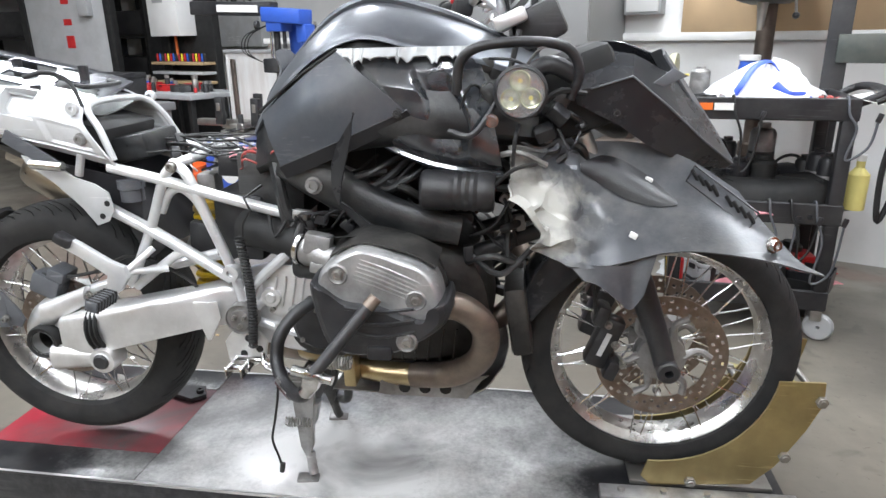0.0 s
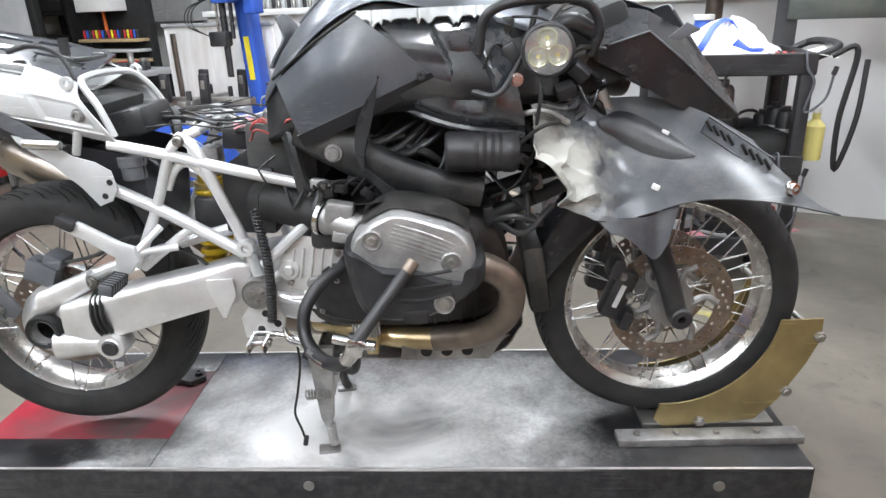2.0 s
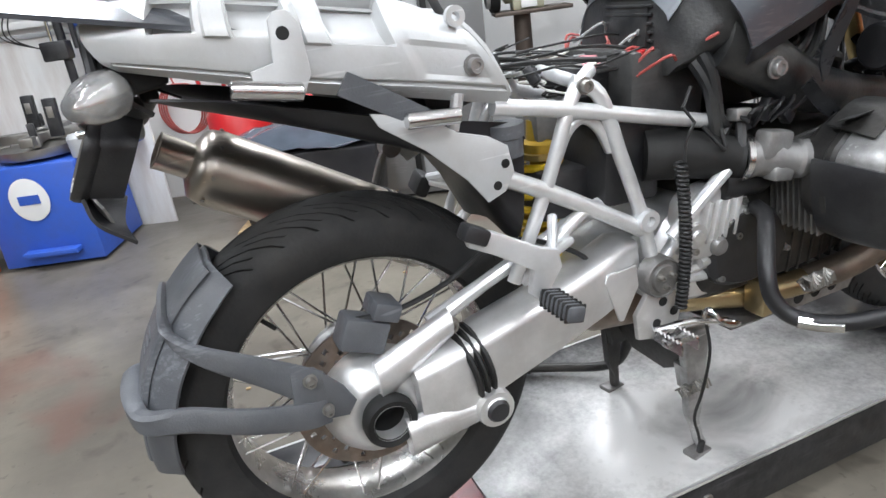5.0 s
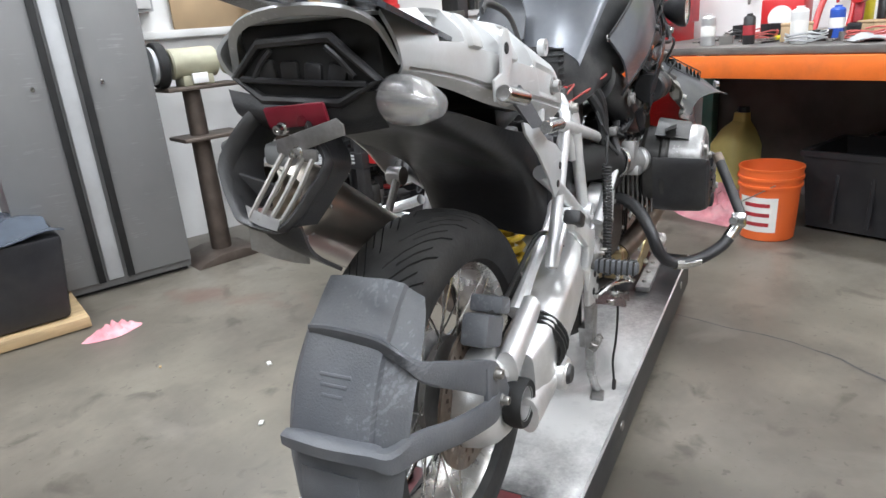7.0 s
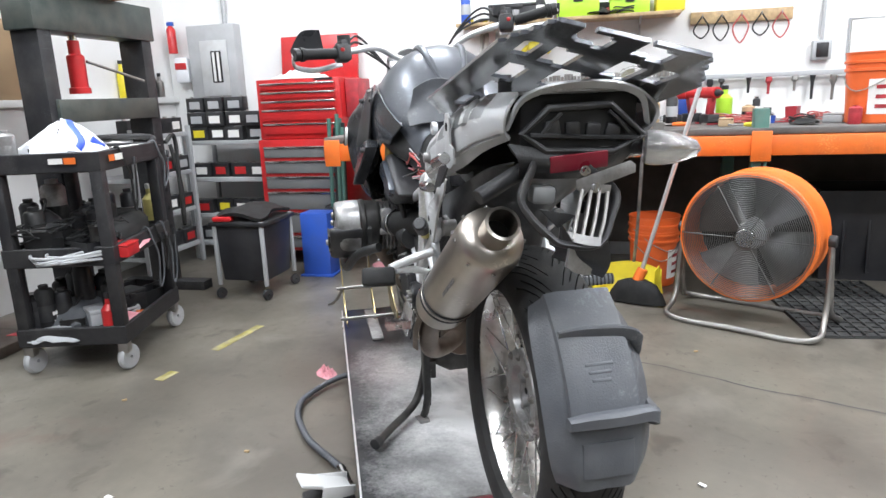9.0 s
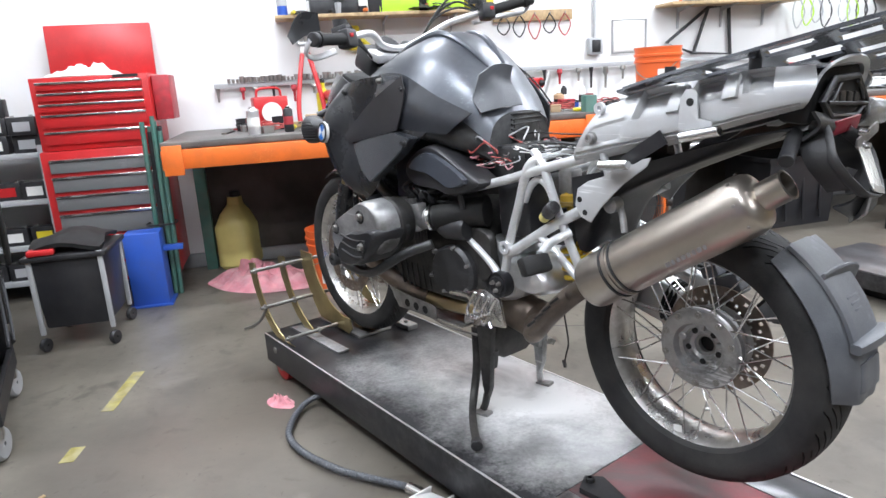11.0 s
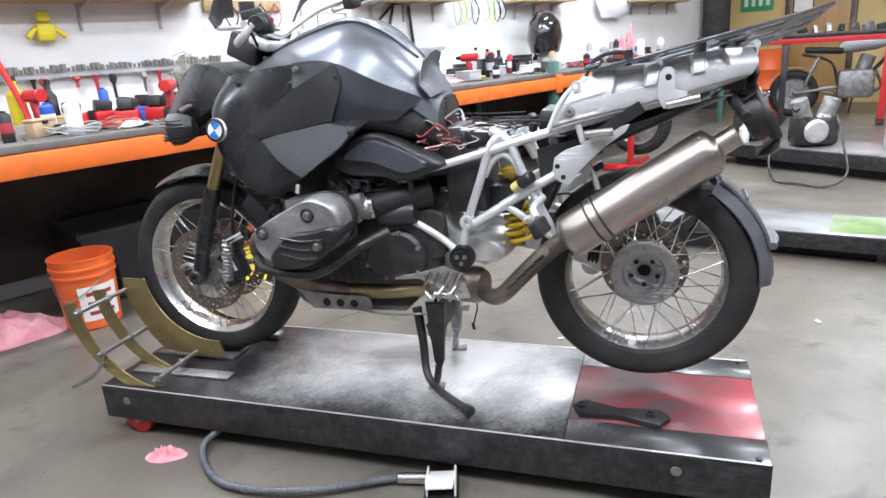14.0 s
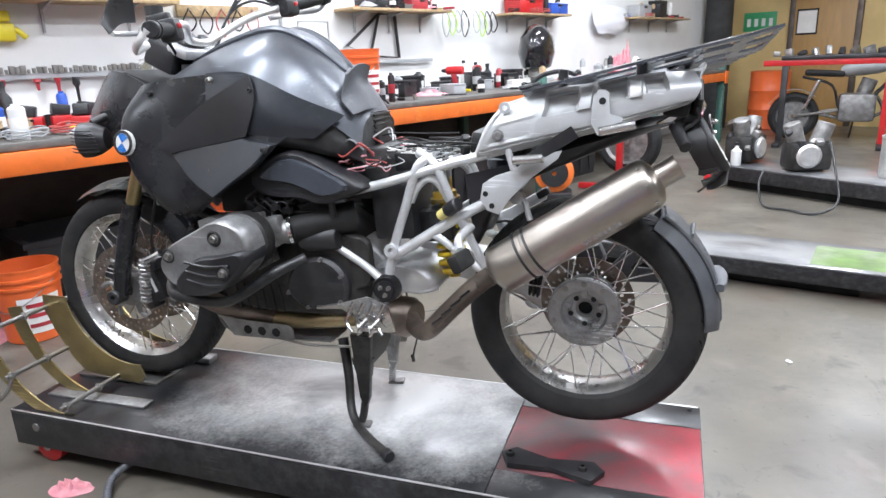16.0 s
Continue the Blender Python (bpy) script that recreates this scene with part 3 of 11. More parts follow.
solid("baseboard", bx((0.02, 12.6, 0.1), bevel=0.003), grey_m, ROOM @ pose(NX - 0.011, -3.1, 0.05), "grey baseboard under the bench wall", "trim", kind="structure")


def crack(pts, width=0.006):
    bm = B()
    path = smooth_path([(x, y, 0) for x, y in pts], 8)
    vs = []
    for i, p in enumerate(path):
        t = (path[min(i + 1, len(path) - 1)] - path[max(i - 1, 0)]).normalized()
        nrm = Vector((-t.y, t.x, 0))
        j = 0.012 * noise.noise(p * 9)
        w = width * (0.5 + abs(noise.noise(p * 14)))
        vs.append((bm.verts.new(p + nrm * (j + w)), bm.verts.new(p + nrm * (j - w))))
    for a, b in zip(vs, vs[1:]):
        bm.faces.new((a[0], b[0], b[1], a[1]))
    return bm


crack_m = mat("crack_filler", (0.085, 0.08, 0.08), 0.5, 0, 0.4, 30)
line_m = mat("worn_yellow_floor_paint", (0.30, 0.26, 0.07), 0.6, 0, 0.4, 18, 0.2, 60, (0.30, 0.275, 0.24), 0.95, 7)
crack_ob = solid("floor_crack", crack([(1.75, 0.3), (1.60, -0.22), (1.50, -0.56), (1.26, -0.83), (1.09, -0.98), (0.92, -1.12), (0.60, -1.45), (0.0, -2.0), (-0.7, -2.8)]), crack_m, pose(-0.03, -0.11, 0.0015), "dark filled crack across the concrete floor", "floor crack", kind="structure")
for lx, ly, ll in ((2.095, 0.915, 0.37), (1.67, 1.18, 0.10)):
    solid("floor_line", bx((ll, 0.05, 0.001), bevel=0), line_m, pose(lx, ly, 0.0015, 0, 0, -32), "worn yellow painted line on the floor", "floor marking", kind="structure")


def ceiling_light(x, y):
    t = thing("ceiling_light", room(x, y, CH - 0.12), "long white fluorescent ceiling light with two tubes, out of view", "ceiling light", "ceiling lights")
    part("frame", bx((0.26, 1.25, 0.07), (0, 0, 0.05), bevel=0.006), white_m, t)
    for s in (-0.07, 0.07):
        part("tube", cyl(0.016, (s, -0.6, 0), (s, 0.6, 0), 10), tube_m, t, "glowing fluorescent tube")
    d = bpy.data.lights.new("fluorescent_light", "AREA")
    d.shape, d.size, d.size_y, d.energy, d.color = "RECTANGLE", 0.24, 1.2, LAMP_W, (0.925, 0.975, 1.04)
    o = new("fluorescent_light", d)
    o.matrix_basis = room(x, y, CH - 0.16)


for lx, ly in LAMPS:
    ceiling_light(lx, ly)


# added dark panel in place of the shade at the back under the workbench
under_shade_m = mat("shade_brown_panel", (0.085, 0.075, 0.066), 0.7, 0, 0.3, 3, 0.2, 40, (0.02, 0.018, 0.016), 0.6, 2)
solid("shade_panel_under_bench", bx((0.02, 9.1, 0.76), bevel=0.002), under_shade_m, ROOM @ pose(NX - 0.034, -2.7, 0.48), "added dark panel standing in for the shade under the bench", "wall panel", kind="structure")


# ---- the motorcycle ----
bike = thing("motorcycle", pose(0.006, 0, -0.033, 0, -0.57, 1.6), "crashed dark grey adventure motorcycle with stripped silver tail on a lift", "motorcycle")
RW, FW = Vector((0.0, 0.0, 0.585)), Vector((1.497, 0.0, 0.555))


def tyre_mesh(R, bead, hw, pitch):
    """A tyre whose tread is sheared into slanted lugs with real grooves between them."""
    half = [(bead, 0.72, 0), (bead + 0.008, 0.90, 0), (bead + (R - bead) * 0.35, 1.0, 0), (bead + (R - bead) * 0.6, 1.0, 0), (bead + (R - bead) * 0.74, 0.93, 0),
            (bead + (R - bead) * 0.85, 0.78, 0.30), (bead + (R - bead) * 0.93, 0.58, 0.75), (bead + (R - bead) * 0.975, 0.36, 1.3), (R, 0.12, 2.0)]
    prof = [(r, -w * hw, sh) for r, w, sh in half] + [(r, w * hw, sh + 0.5) for r, w, sh in half[::-1]]
    cuts = (0.0, 0.10, 0.42, 0.52, 0.62)
    n = pitch * len(cuts)
    ang = [(i // len(cuts) + cuts[i % len(cuts)]) / pitch * 2 * math.pi for i in range(n)]
    bm = B()
    rings = [[bm.verts.new((r * math.cos(a + sh * 2 * math.pi / pitch), y, r * math.sin(a + sh * 2 * math.pi / pitch))) for a in ang] for r, y, sh in prof]
    deep = []
    for i in range(len(prof) - 1):
        for j in range(n):
            f = bm.faces.new((rings[i][j], rings[i][(j + 1) % n], rings[i + 1][(j + 1) % n], rings[i + 1][j]))
            k = j % len(cuts)
            if (k == 0 and (4 <= i <= 7 or 9 <= i <= 12)) or (k == 3 and (5 <= i <= 6 or 10 <= i <= 11)):
                deep.append(f)
    bmesh.ops.recalc_face_normals(bm, faces=bm.faces)
    bmesh.ops.inset_region(bm, faces=deep, thickness=0.0006, depth=-0.006, use_even_offset=True)
    return bm


def perforated(r0, r1, t, seg, rows, hole):
    """A brake disc with real holes."""
    bm = B()
    vs = [[[bm.verts.new((r * c, y, r * s)) for c, s in ring_pts(seg)] for r in np.linspace(r0, r1, rows + 1)] for y in (-t / 2, t / 2)]
    open_cells = {(i, j) for i in range(1, rows - 1) for j in range(seg) if hole(i, j)}
    for i in range(rows):
        for j in range(seg):
            if (i, j) in open_cells:
                continue
            k = (j + 1) % seg
            bm.faces.new((vs[0][i][j], vs[0][i][k], vs[0][i + 1][k], vs[0][i + 1][j]))
            bm.faces.new((vs[1][i][j], vs[1][i + 1][j], vs[1][i + 1][k], vs[1][i][k]))
            for (a, b, ii, jj) in (((i, j), (i, k), i - 1, j), ((i + 1, j), (i + 1, k), i + 1, j), ((i, j), (i + 1, j), i, (j - 1) % seg), ((i, k), (i + 1, k), i, k)):
                if ii < 0 or ii >= rows or (ii, jj) in open_cells:
                    bm.faces.new((vs[0][a[0]][a[1]], vs[0][b[0]][b[1]], vs[1][b[0]][b[1]], vs[1][a[0]][a[1]]))
    return bm


def wheel(name, at, R, bead, hw, lip, groove, spokes, hub_r, hub_w, label, left=None):
    left = hub_w if left is None else left
    rim = lathe(B(), [(lip, -hw * 0.80), (lip - 0.005, -hw * 0.84), (lip - 0.010, -hw * 0.72), (lip - 0.022, -hw * 0.52), (lip - 0.028, 0), (lip - 0.022, hw * 0.52), (lip - 0.010, hw * 0.72),
                      (lip - 0.005, hw * 0.84), (lip, hw * 0.80), (lip - 0.004, hw * 0.6), (lip - 0.016, 0), (lip - 0.004, -hw * 0.6)], axis=(0, 1, 0), n=72, closed=True)
    w = part(name, rim, rim_m, bike, label, m=Matrix.Translation(at))
    part("tyre", tyre_mesh(R, bead, hw, groove), tyre_m, w, "black road tyre with slanted tread grooves")
    hub = lathe(B(), [(0.02, -hub_w), (hub_r, -hub_w), (hub_r, -hub_w + 0.008), (hub_r * 0.62, -hub_w * 0.5), (hub_r * 0.62, left - hub_w * 0.5), (hub_r, left - 0.008), (hub_r, left), (0.02, left)], axis=(0, 1, 0), n=32, closed=True)
    part("hub", hub, dalu_m, w)
    rod = mesh_of("spoke", cyl(0.0021, (0, 0, 0), (0, 0, 1), 6), chrome_m)
    for i in range(spokes):
        side = 1 if i % 2 else -1
        lean = 1 if (i // 2) % 2 else -1
        a0 = 2 * math.pi * i / spokes
        a1 = a0 + lean * 0.42
        p = Vector((hub_r * 0.93 * math.cos(a0), side * (hub_w - 0.004), hub_r * 0.93 * math.sin(a0)))
        q = Vector(((lip - 0.014) * math.cos(a1), side * hw * 0.56, (lip - 0.014) * math.sin(a1)))
        o = new("spoke", rod)
        o.parent = w
        o.matrix_local = Matrix.Translation(p) @ (q - p).to_track_quat("Z", "Y").to_matrix().to_4x4() @ Matrix.Diagonal((1, 1, (q - p).length, 1))
    return w


fwheel = wheel("front_wheel", FW, 0.329, 0.250, 0.056, 0.258, 40, 40, 0.06, 0.045, "dirty polished wire-spoked front wheel rim")
rwheel = wheel("rear_wheel", RW, 0.322, 0.230, 0.076, 0.243, 34, 40, 0.095, 0.024, "dirty polished wire-spoked rear wheel rim", -0.012)
for s in (-0.068, 0.068):
    bm = perforated(0.108, 0.152, 0.005, 96, 6, lambda i, j: (j + 2 * i) % 6 == 0)
    part("brake_disc", bm, rust_m, fwheel, "rust-tinted drilled front brake disc", m=pose(0, s, 0))
    for k in range(6):
        a = k * math.pi / 3
        part("disc_carrier", tube(B(), [(0.05 * math.cos(a), 0, 0.05 * math.sin(a)), (0.085 * math.cos(a + 0.2), 0, 0.085 * math.sin(a + 0.2)), (0.112 * math.cos(a), 0, 0.112 * math.sin(a))], [0.012, 0.007, 0.01], 8, 3), dalu_m, fwheel, m=pose(0, s, 0))
    part("disc_hub", lathe(B(), [(0.02, -0.01), (0.056, -0.01), (0.056, 0.01), (0.02, 0.01)], axis=(0, 1, 0), n=24, closed=True), dalu_m, fwheel, m=pose(0, s, 0))
part("brake_disc", perforated(0.075, 0.132, 0.005, 84, 6, lambda i, j: (j + 2 * i) % 6 == 0), rust_m, rwheel, "rust-tinted drilled rear brake disc", m=pose(0, -0.07, 0))
# the single-sided hub with its bolt circle and deep bore, set back inside the wheel
hb = lathe(B(), [(0.026, -0.04), (0.027, -0.006), (0.034, 0.0), (0.046, -0.003), (0.049, 0.008), (0.058, 0.010), (0.064, 0.026), (0.076, 0.029), (0.096, 0.027), (0.100, 0.021), (0.100, 0.012), (0.07, -0.004)], axis=(0, 1, 0), n=48)
hubf = part("hub_face", hb, wiped_m, rwheel, "grey cast hub face", 30)
for k in range(10):
    a = 2 * math.pi * k / 10 + 0.3
    c, w = math.cos(a), math.sin(a)
    part("hub_bolt", lathe(B(), [(0, 0.007), (0.004, 0.007), (0.0045, 0.003), (0.008, 0.003), (0.0085, 0.0), (0.0085, -0.004), (0, -0.004)], (0.086 * c, 0.0295, 0.086 * w), (0, 1, 0), 10), steel_m, hubf)
for k in range(5):
    a = 2 * math.pi * k / 5 + 0.3
    c, w = math.cos(a), math.sin(a)
    part("hub_rib", bx((0.030, 0.020, 0.016), (0.055 * c, 0.004, 0.055 * w), (0, -math.degrees(a), 0), 0.005), wiped_m, hubf)
    part("bolt_pocket", cyl(0.0075, (0.040 * math.cos(a + 0.63), -0.004, 0.040 * math.sin(a + 0.63)), (0.040 * math.cos(a + 0.63), 0.001, 0.040 * math.sin(a + 0.63)), 12), dark_m, hubf)
part("hub_bore", cyl(0.0255, (0, -0.06, 0), (0, -0.03, 0), 20), dark_m, hubf)
part("balance_sticker", bx((0.022, 0.001, 0.018), (0.03, 0.045, -0.214), (0, 8, 0), 0), paper_m, rwheel, "small white sticker on the rim")
part("valve", cyl(0.004, (-0.14, 0.0, 0.155), (-0.12, 0.0, 0.13), 8), rubber_m, rwheel)


# ---- running gear ----
def bolt(parent, at, axis, r=0.009, material=None):
    a = Vector(axis).normalized()
    p = Vector(at)
    return part("bolt", lathe(B(), [(0, 0.006), (r * 0.45, 0.006), (r * 0.5, 0.010), (r * 0.9, 0.010), (r, 0.007), (r, 0), (r * 1.35, 0), (r * 1.35, -0.004), (0, -0.004)], p, a, 12), material or steel_m, parent)


# swingarm with the shaft drive on the right
SQ = [(-0.80, -1.0), (0.80, -1.0), (1.0, -0.72), (1.0, 0.45), (0.72, 1.0), (-0.72, 1.0), (-1.0, 0.62), (-1.0, -0.72)]
sw = loft(B(), [[tuple(q) for q in smooth_path([(x, y - h * c, z + v * s) for c, s in SQ], 3, True)] for x, y, z, h, v in
                ((0.05, -0.135, 0.598, 0.034, 0.050), (0.10, -0.137, 0.610, 0.042, 0.053), (0.16, -0.138, 0.622, 0.044, 0.054), (0.30, -0.135, 0.655, 0.043, 0.050), (0.40, -0.125, 0.675, 0.042, 0.047), (0.47, -0.105, 0.686, 0.04, 0.050), (0.50, -0.10, 0.69, 0.034, 0.040))])
swing = part("swingarm", sw, alu_m, bike, "silver cast swingarm housing the drive shaft", 50)
fd = lathe(B(), [(0.03, 0.0), (0.03, 0.03), (0.043, 0.032), (0.05, 0.028), (0.058, 0.03), (0.075, 0.045), (0.088, 0.07), (0.092, 0.095), (0.08, 0.115), (0, 0.115)], (-0.002, -0.172, 0.585), (0, 1, 0), 32)
final = part("final_drive", fd, alu_m, bike, "silver cast final drive housing", 50)
part("hollow_axle", lathe(B(), [(0.028, 0.002), (0.040, -0.002), (0.043, 0.004), (0.043, 0.02), (0.028, 0.06), (0, 0.06)], (-0.002, -0.172, 0.585), (0, 1, 0), 28), dark_m, final, "black hollow axle opening")
lb = B()
loft(lb, [[(0.02 + 0.155 * t, -0.165 + 0.02 * c, 0.545 + 0.008 * t + (0.035 - 0.014 * t) * s) for c, s in ring_pts(12)] for t in (0, 0.3, 0.6, 1.0)])
loft(lb, [[(-0.005 + 0.13 * t, -0.14 + 0.02 * c, 0.645 + 0.06 * t + (0.035 - 0.012 * t) * s) for c, s in ring_pts(12)] for t in (0, 0.3, 0.6, 1.0)])
part("drive_lug", lb, alu_m, final, sharp=50)
part("pivot_cap", lathe(B(), [(0, -0.008), (0.018, -0.01), (0.022, -0.004), (0.031, -0.004), (0.033, 0.006), (0.033, 0.05), (0, 0.05)], (0.165, -0.19, 0.553), (0, 1, 0), 24), alu_m, final)
part("pivot_plug", lathe(B(), [(0, -0.004), (0.016, -0.006), (0.02, 0.0), (0.02, 0.01), (0, 0.01)], (0.165, -0.198, 0.553), (0, 1, 0), 20), black_m, final)
bt = B()
for k in range(3):
    lathe(bt, [(0.055, 0.0), (0.0625, 0.004), (0.0625, 0.008), (0.055, 0.012)], (0.135 + 0.012 * k, -0.137, 0.617 + 0.003 * k), (1, 0, 0.16), 20)
part("rubber_boot", bt, rubber_m, swing, "black ribbed rubber boot")
ta = B()
tube(ta, [(0.10, -0.12, 0.70), (0.20, -0.115, 0.735), (0.34, -0.105, 0.775), (0.46, -0.09, 0.80)], [0.016, 0.012, 0.013, 0.015], 10, 4)
part("torque_arm", ta, frame_m, bike, "silver upper torque arm")
bolt(bike, (0.125, -0.145, 0.70), (0, -1, 0), 0.011)
cal = B()
box(cal, (0.075, 0.05, 0.055), (-0.005, -0.10, 0.715), (0, 25, 0), 0.008)
box(cal, (0.045, 0.06, 0.03), (0.035, -0.10, 0.745), (0, 25, 0), 0.006)
part("rear_caliper", cal, hug_m, bike, "grey rear brake caliper")
tl = B()
tube(tl, [(-0.02, -0.11, 0.745), (0.05, -0.115, 0.74), (0.14, -0.11, 0.755), (0.25, -0.12, 0.80), (0.38, -0.12, 0.74), (0.42, -0.13, 0.68), (0.44, -0.13, 0.63)], 0.0045, 8)
part("brake_line", tl, wire_m, bike)

# shock absorber with its yellow spring
SH0, SH1 = Vector((0.375, 0.0, 0.66)), Vector((0.402, 0.0, 0.95))
coil = B()
ax = (SH1 - SH0).normalized()
uu = ax.orthogonal().normalized()
vv = ax.cross(uu)
tube(coil, [SH0 + ax * (0.02 + 0.20 * i / 80) + 0.036 * (math.cos(i * 0.62) * uu + math.sin(i * 0.62) * vv) for i in range(81)], 0.0075, 8, 1)
shock = part("shock_absorber", lathe(B(), [(0, 0), (0.018, 0), (0.018, 0.22), (0.034, 0.225), (0.034, 0.25), (0.024, 0.255), (0.024, 0.29), (0, 0.29)], SH0, ax, 20), yellow_brass_m, bike, "gold rear shock absorber body")
part("spring", coil, yellow_spring_m, shock, "bright yellow coil spring")
part("spring_collar", lathe(B(), [(0.02, 0.0), (0.042, 0.002), (0.042, 0.012), (0.02, 0.014)], SH0 + ax * 0.222, ax, 24, True), brass_m, shock)
part("shock_head", bx((0.05, 0.05, 0.07), (0.405, 0, 0.945), bevel=0.01), dalu_m, shock)

# silver tubular rear frame
def rod(name, pts, r, material, parent, label="", n=12, k=5):
    return part(name, tube(B(), pts, r, n, k), material, parent, label)


fr = rod("rear_frame", [(0.24, -0.14, 1.018), (0.37, -0.143, 0.988), (0.52, -0.146, 0.947), (0.72, -0.135, 0.893)], 0.0125, frame_m, bike, "silver painted tubular rear frame")
for s in (-1, 1):
    y = 0.142 * s
    if s > 0:
        rod("top_tube", [(0.24, y, 1.035), (0.37, y, 1.0), (0.52, y, 0.955), (0.72, y - 0.01, 0.905)], 0.0125, frame_m, fr)
    rod("front_upright", [(0.385, y * 0.9, 1.025), (0.425, y, 1.0), (0.46, y, 0.90), (0.50, y, 0.785), (0.52, y, 0.70), (0.525, y * 1.05, 0.655)], 0.0125, frame_m, fr)
    rod("rear_upright", [(0.43, y * 0.8, 1.035), (0.39, y * 0.95, 1.018), (0.365, y, 0.985), (0.32, y, 0.88), (0.245, y, 0.735)], 0.0115, frame_m, fr)
    rod("long_brace", [(0.20, y, 0.935), (0.315, y, 0.872), (0.40, y, 0.82), (0.50, y, 0.755)], 0.014, frame_m, fr)
    rod("short_brace", [(0.258, y, 0.73), (0.365, y, 0.808), (0.40, y, 0.822)], 0.0105, frame_m, fr)
    rod("engine_strut", [(0.53, y, 0.668), (0.60, y * 0.98, 0.725), (0.735, y * 0.95, 0.80)], 0.0115, frame_m, fr)
    rod("arch", [(0.345, y * 0.93, 0.912), (0.37, y * 0.93, 0.955), (0.40, y * 0.93, 0.968), (0.43, y * 0.93, 0.945), (0.45, y * 0.93, 0.905)], 0.010, frame_m, fr)
    part("frame_boss", lathe(B(), [(0.009, 0.0), (0.019, 0.0), (0.02, 0.004), (0.02, 0.03), (0.009, 0.03)], (0.505, y + 0.02 * s, 0.773), (0, -s, 0), 18, True), frame_m, fr)
    pl = B()
    lathe(pl, [(0, -0.003), (0.024, -0.003), (0.026, 0.003), (0.034, 0.003), (0.036, -0.001), (0.038, 0.006), (0.038, 0.03), (0, 0.03)], (0.522, y + 0.032 * s, 0.665), (0, -s, 0), 28)
    pvp = part("pivot_plate", pl, dalu_m if s < 0 else black_m, fr, "round swingarm pivot cover")
    for k in range(3):
        a = k * 2.09 + 0.5
        bolt(pvp, (0.522 + 0.014 * math.cos(a), y + 0.036 * s, 0.665 + 0.014 * math.sin(a)), (0, s, 0), 0.005)
    rod("cross_tube", [(0.40, -0.12 * s, 1.022), (0.41, 0, 1.03)], 0.011, frame_m, fr)
bolt(fr, (0.395, -0.15, 1.02), (0, -1, 0), 0.010)
# lower plates and the footrest carrier, right side
fp = B()
prism(fp, [(0.403, 0.690), (0.408, 0.703), (0.468, 0.705), (0.472, 0.665), (0.438, 0.606), (0.430, 0.608)], 0.006, Matrix.Translation((0, -0.165, 0)), 0.002)
part("heel_guard", fp, alu_m, bike, "triangular aluminium heel guard")
fp = B()
prism(fp, [(0.475, 0.55), (0.47, 0.60), (0.50, 0.64), (0.55, 0.64), (0.575, 0.60), (0.565, 0.555), (0.53, 0.535)], 0.012, Matrix.Translation((0, -0.155, 0)), 0.003)
part("footrest_carrier", fp, alu_m, bike, "cast aluminium footrest carrier")
for hx, hz in ((0.53, 0.612), (0.555, 0.585), (0.515, 0.572)):
    part("carrier_hole", cyl(0.009, (hx, -0.163, hz), (hx, -0.158, hz), 12), dark_m, bike)


def serrated(at, turn, s):
    bm = B()
    m = Matrix.Translation(at) @ pose(0, 0, 0, 0, 0, turn)
    n = 7
    up = [(-0.035 + 0.07 * i / (2 * n), 0.008 if i % 2 else 0.0) for i in range(2 * n + 1)]
    poly = up + [(0.035, -0.018), (-0.035, -0.018)]
    for dy in (-0.018, 0.018):
        prism(bm, poly, 0.004, m @ Matrix.Translation((0, dy, 0)))
    box(bm, (0.02, 0.05, 0.014), m @ Vector((0.0, 0, -0.010)), (0, 0, turn), 0.003)
    return bm


part("footrest", serrated((0.52, -0.205, 0.565), 90, -1), chrome_m, bike, "toothed metal footrest")
part("footrest", serrated((0.56, 0.215, 0.575), 90, 1), chrome_m, bike, "toothed metal footrest")
for k in range(2):
    rod("footrest_tube", [(0.32 + 0.03 * k, -0.15, 0.83 - 0.05 * k), (0.295, -0.185, 0.805 - 0.02 * k), (0.272, -0.21, 0.785)], 0.008, frame_m, bike, "silver passenger footrest tube")
far = part("footrest_arm", prism(B(), [(0.138, 0.868), (0.150, 0.880), (0.185, 0.862), (0.255, 0.818), (0.285, 0.806), (0.290, 0.778), (0.268, 0.748), (0.245, 0.735), (0.232, 0.748), (0.240, 0.785), (0.180, 0.828), (0.142, 0.850)], 0.016, Matrix.Translation((0, -0.212, 0)), 0.004), frame_m, bike, "bent silver passenger footrest arm")
part("arm_block", bx((0.040, 0.030, 0.024), (0.152, -0.216, 0.868), (0, 30, 0), 0.005), black_m, far, "black block on the arm's end")
part("footrest_rubber", bx((0.030, 0.080, 0.025), (0.252, -0.268, 0.745), (0, 15, 0), 0.006), hug_m, far, "grey grooved metal footrest")
for k in range(7):
    part("rubber_groove", bx((0.032, 0.004, 0.0275), (0.252, -0.238 - 0.0105 * k, 0.7452), (0, 15, 0), 0.001), rubber_m, far)
part("footrest", bx((0.03, 0.08, 0.045), (0.27, 0.29, 0.80), (0, 30, -10), 0.008), rubber_m, bike, "black rubber passenger footrest")
fh = B()
tube(fh, [(0.28, 0.15, 0.85), (0.30, 0.20, 0.83), (0.28, 0.26, 0.815)], 0.011, 10)
tube(fh, [(0.33, 0.15, 0.78), (0.31, 0.20, 0.80), (0.28, 0.25, 0.81)], 0.009, 10)
part("footrest_arm", fh, frame_m, bike, "silver bent passenger footrest arm")
bp = B()
tube(bp, [(0.50, -0.17, 0.565), (0.56, -0.19, 0.572), (0.60, -0.20, 0.565), (0.64, -0.205, 0.553)], 0.007, 10)
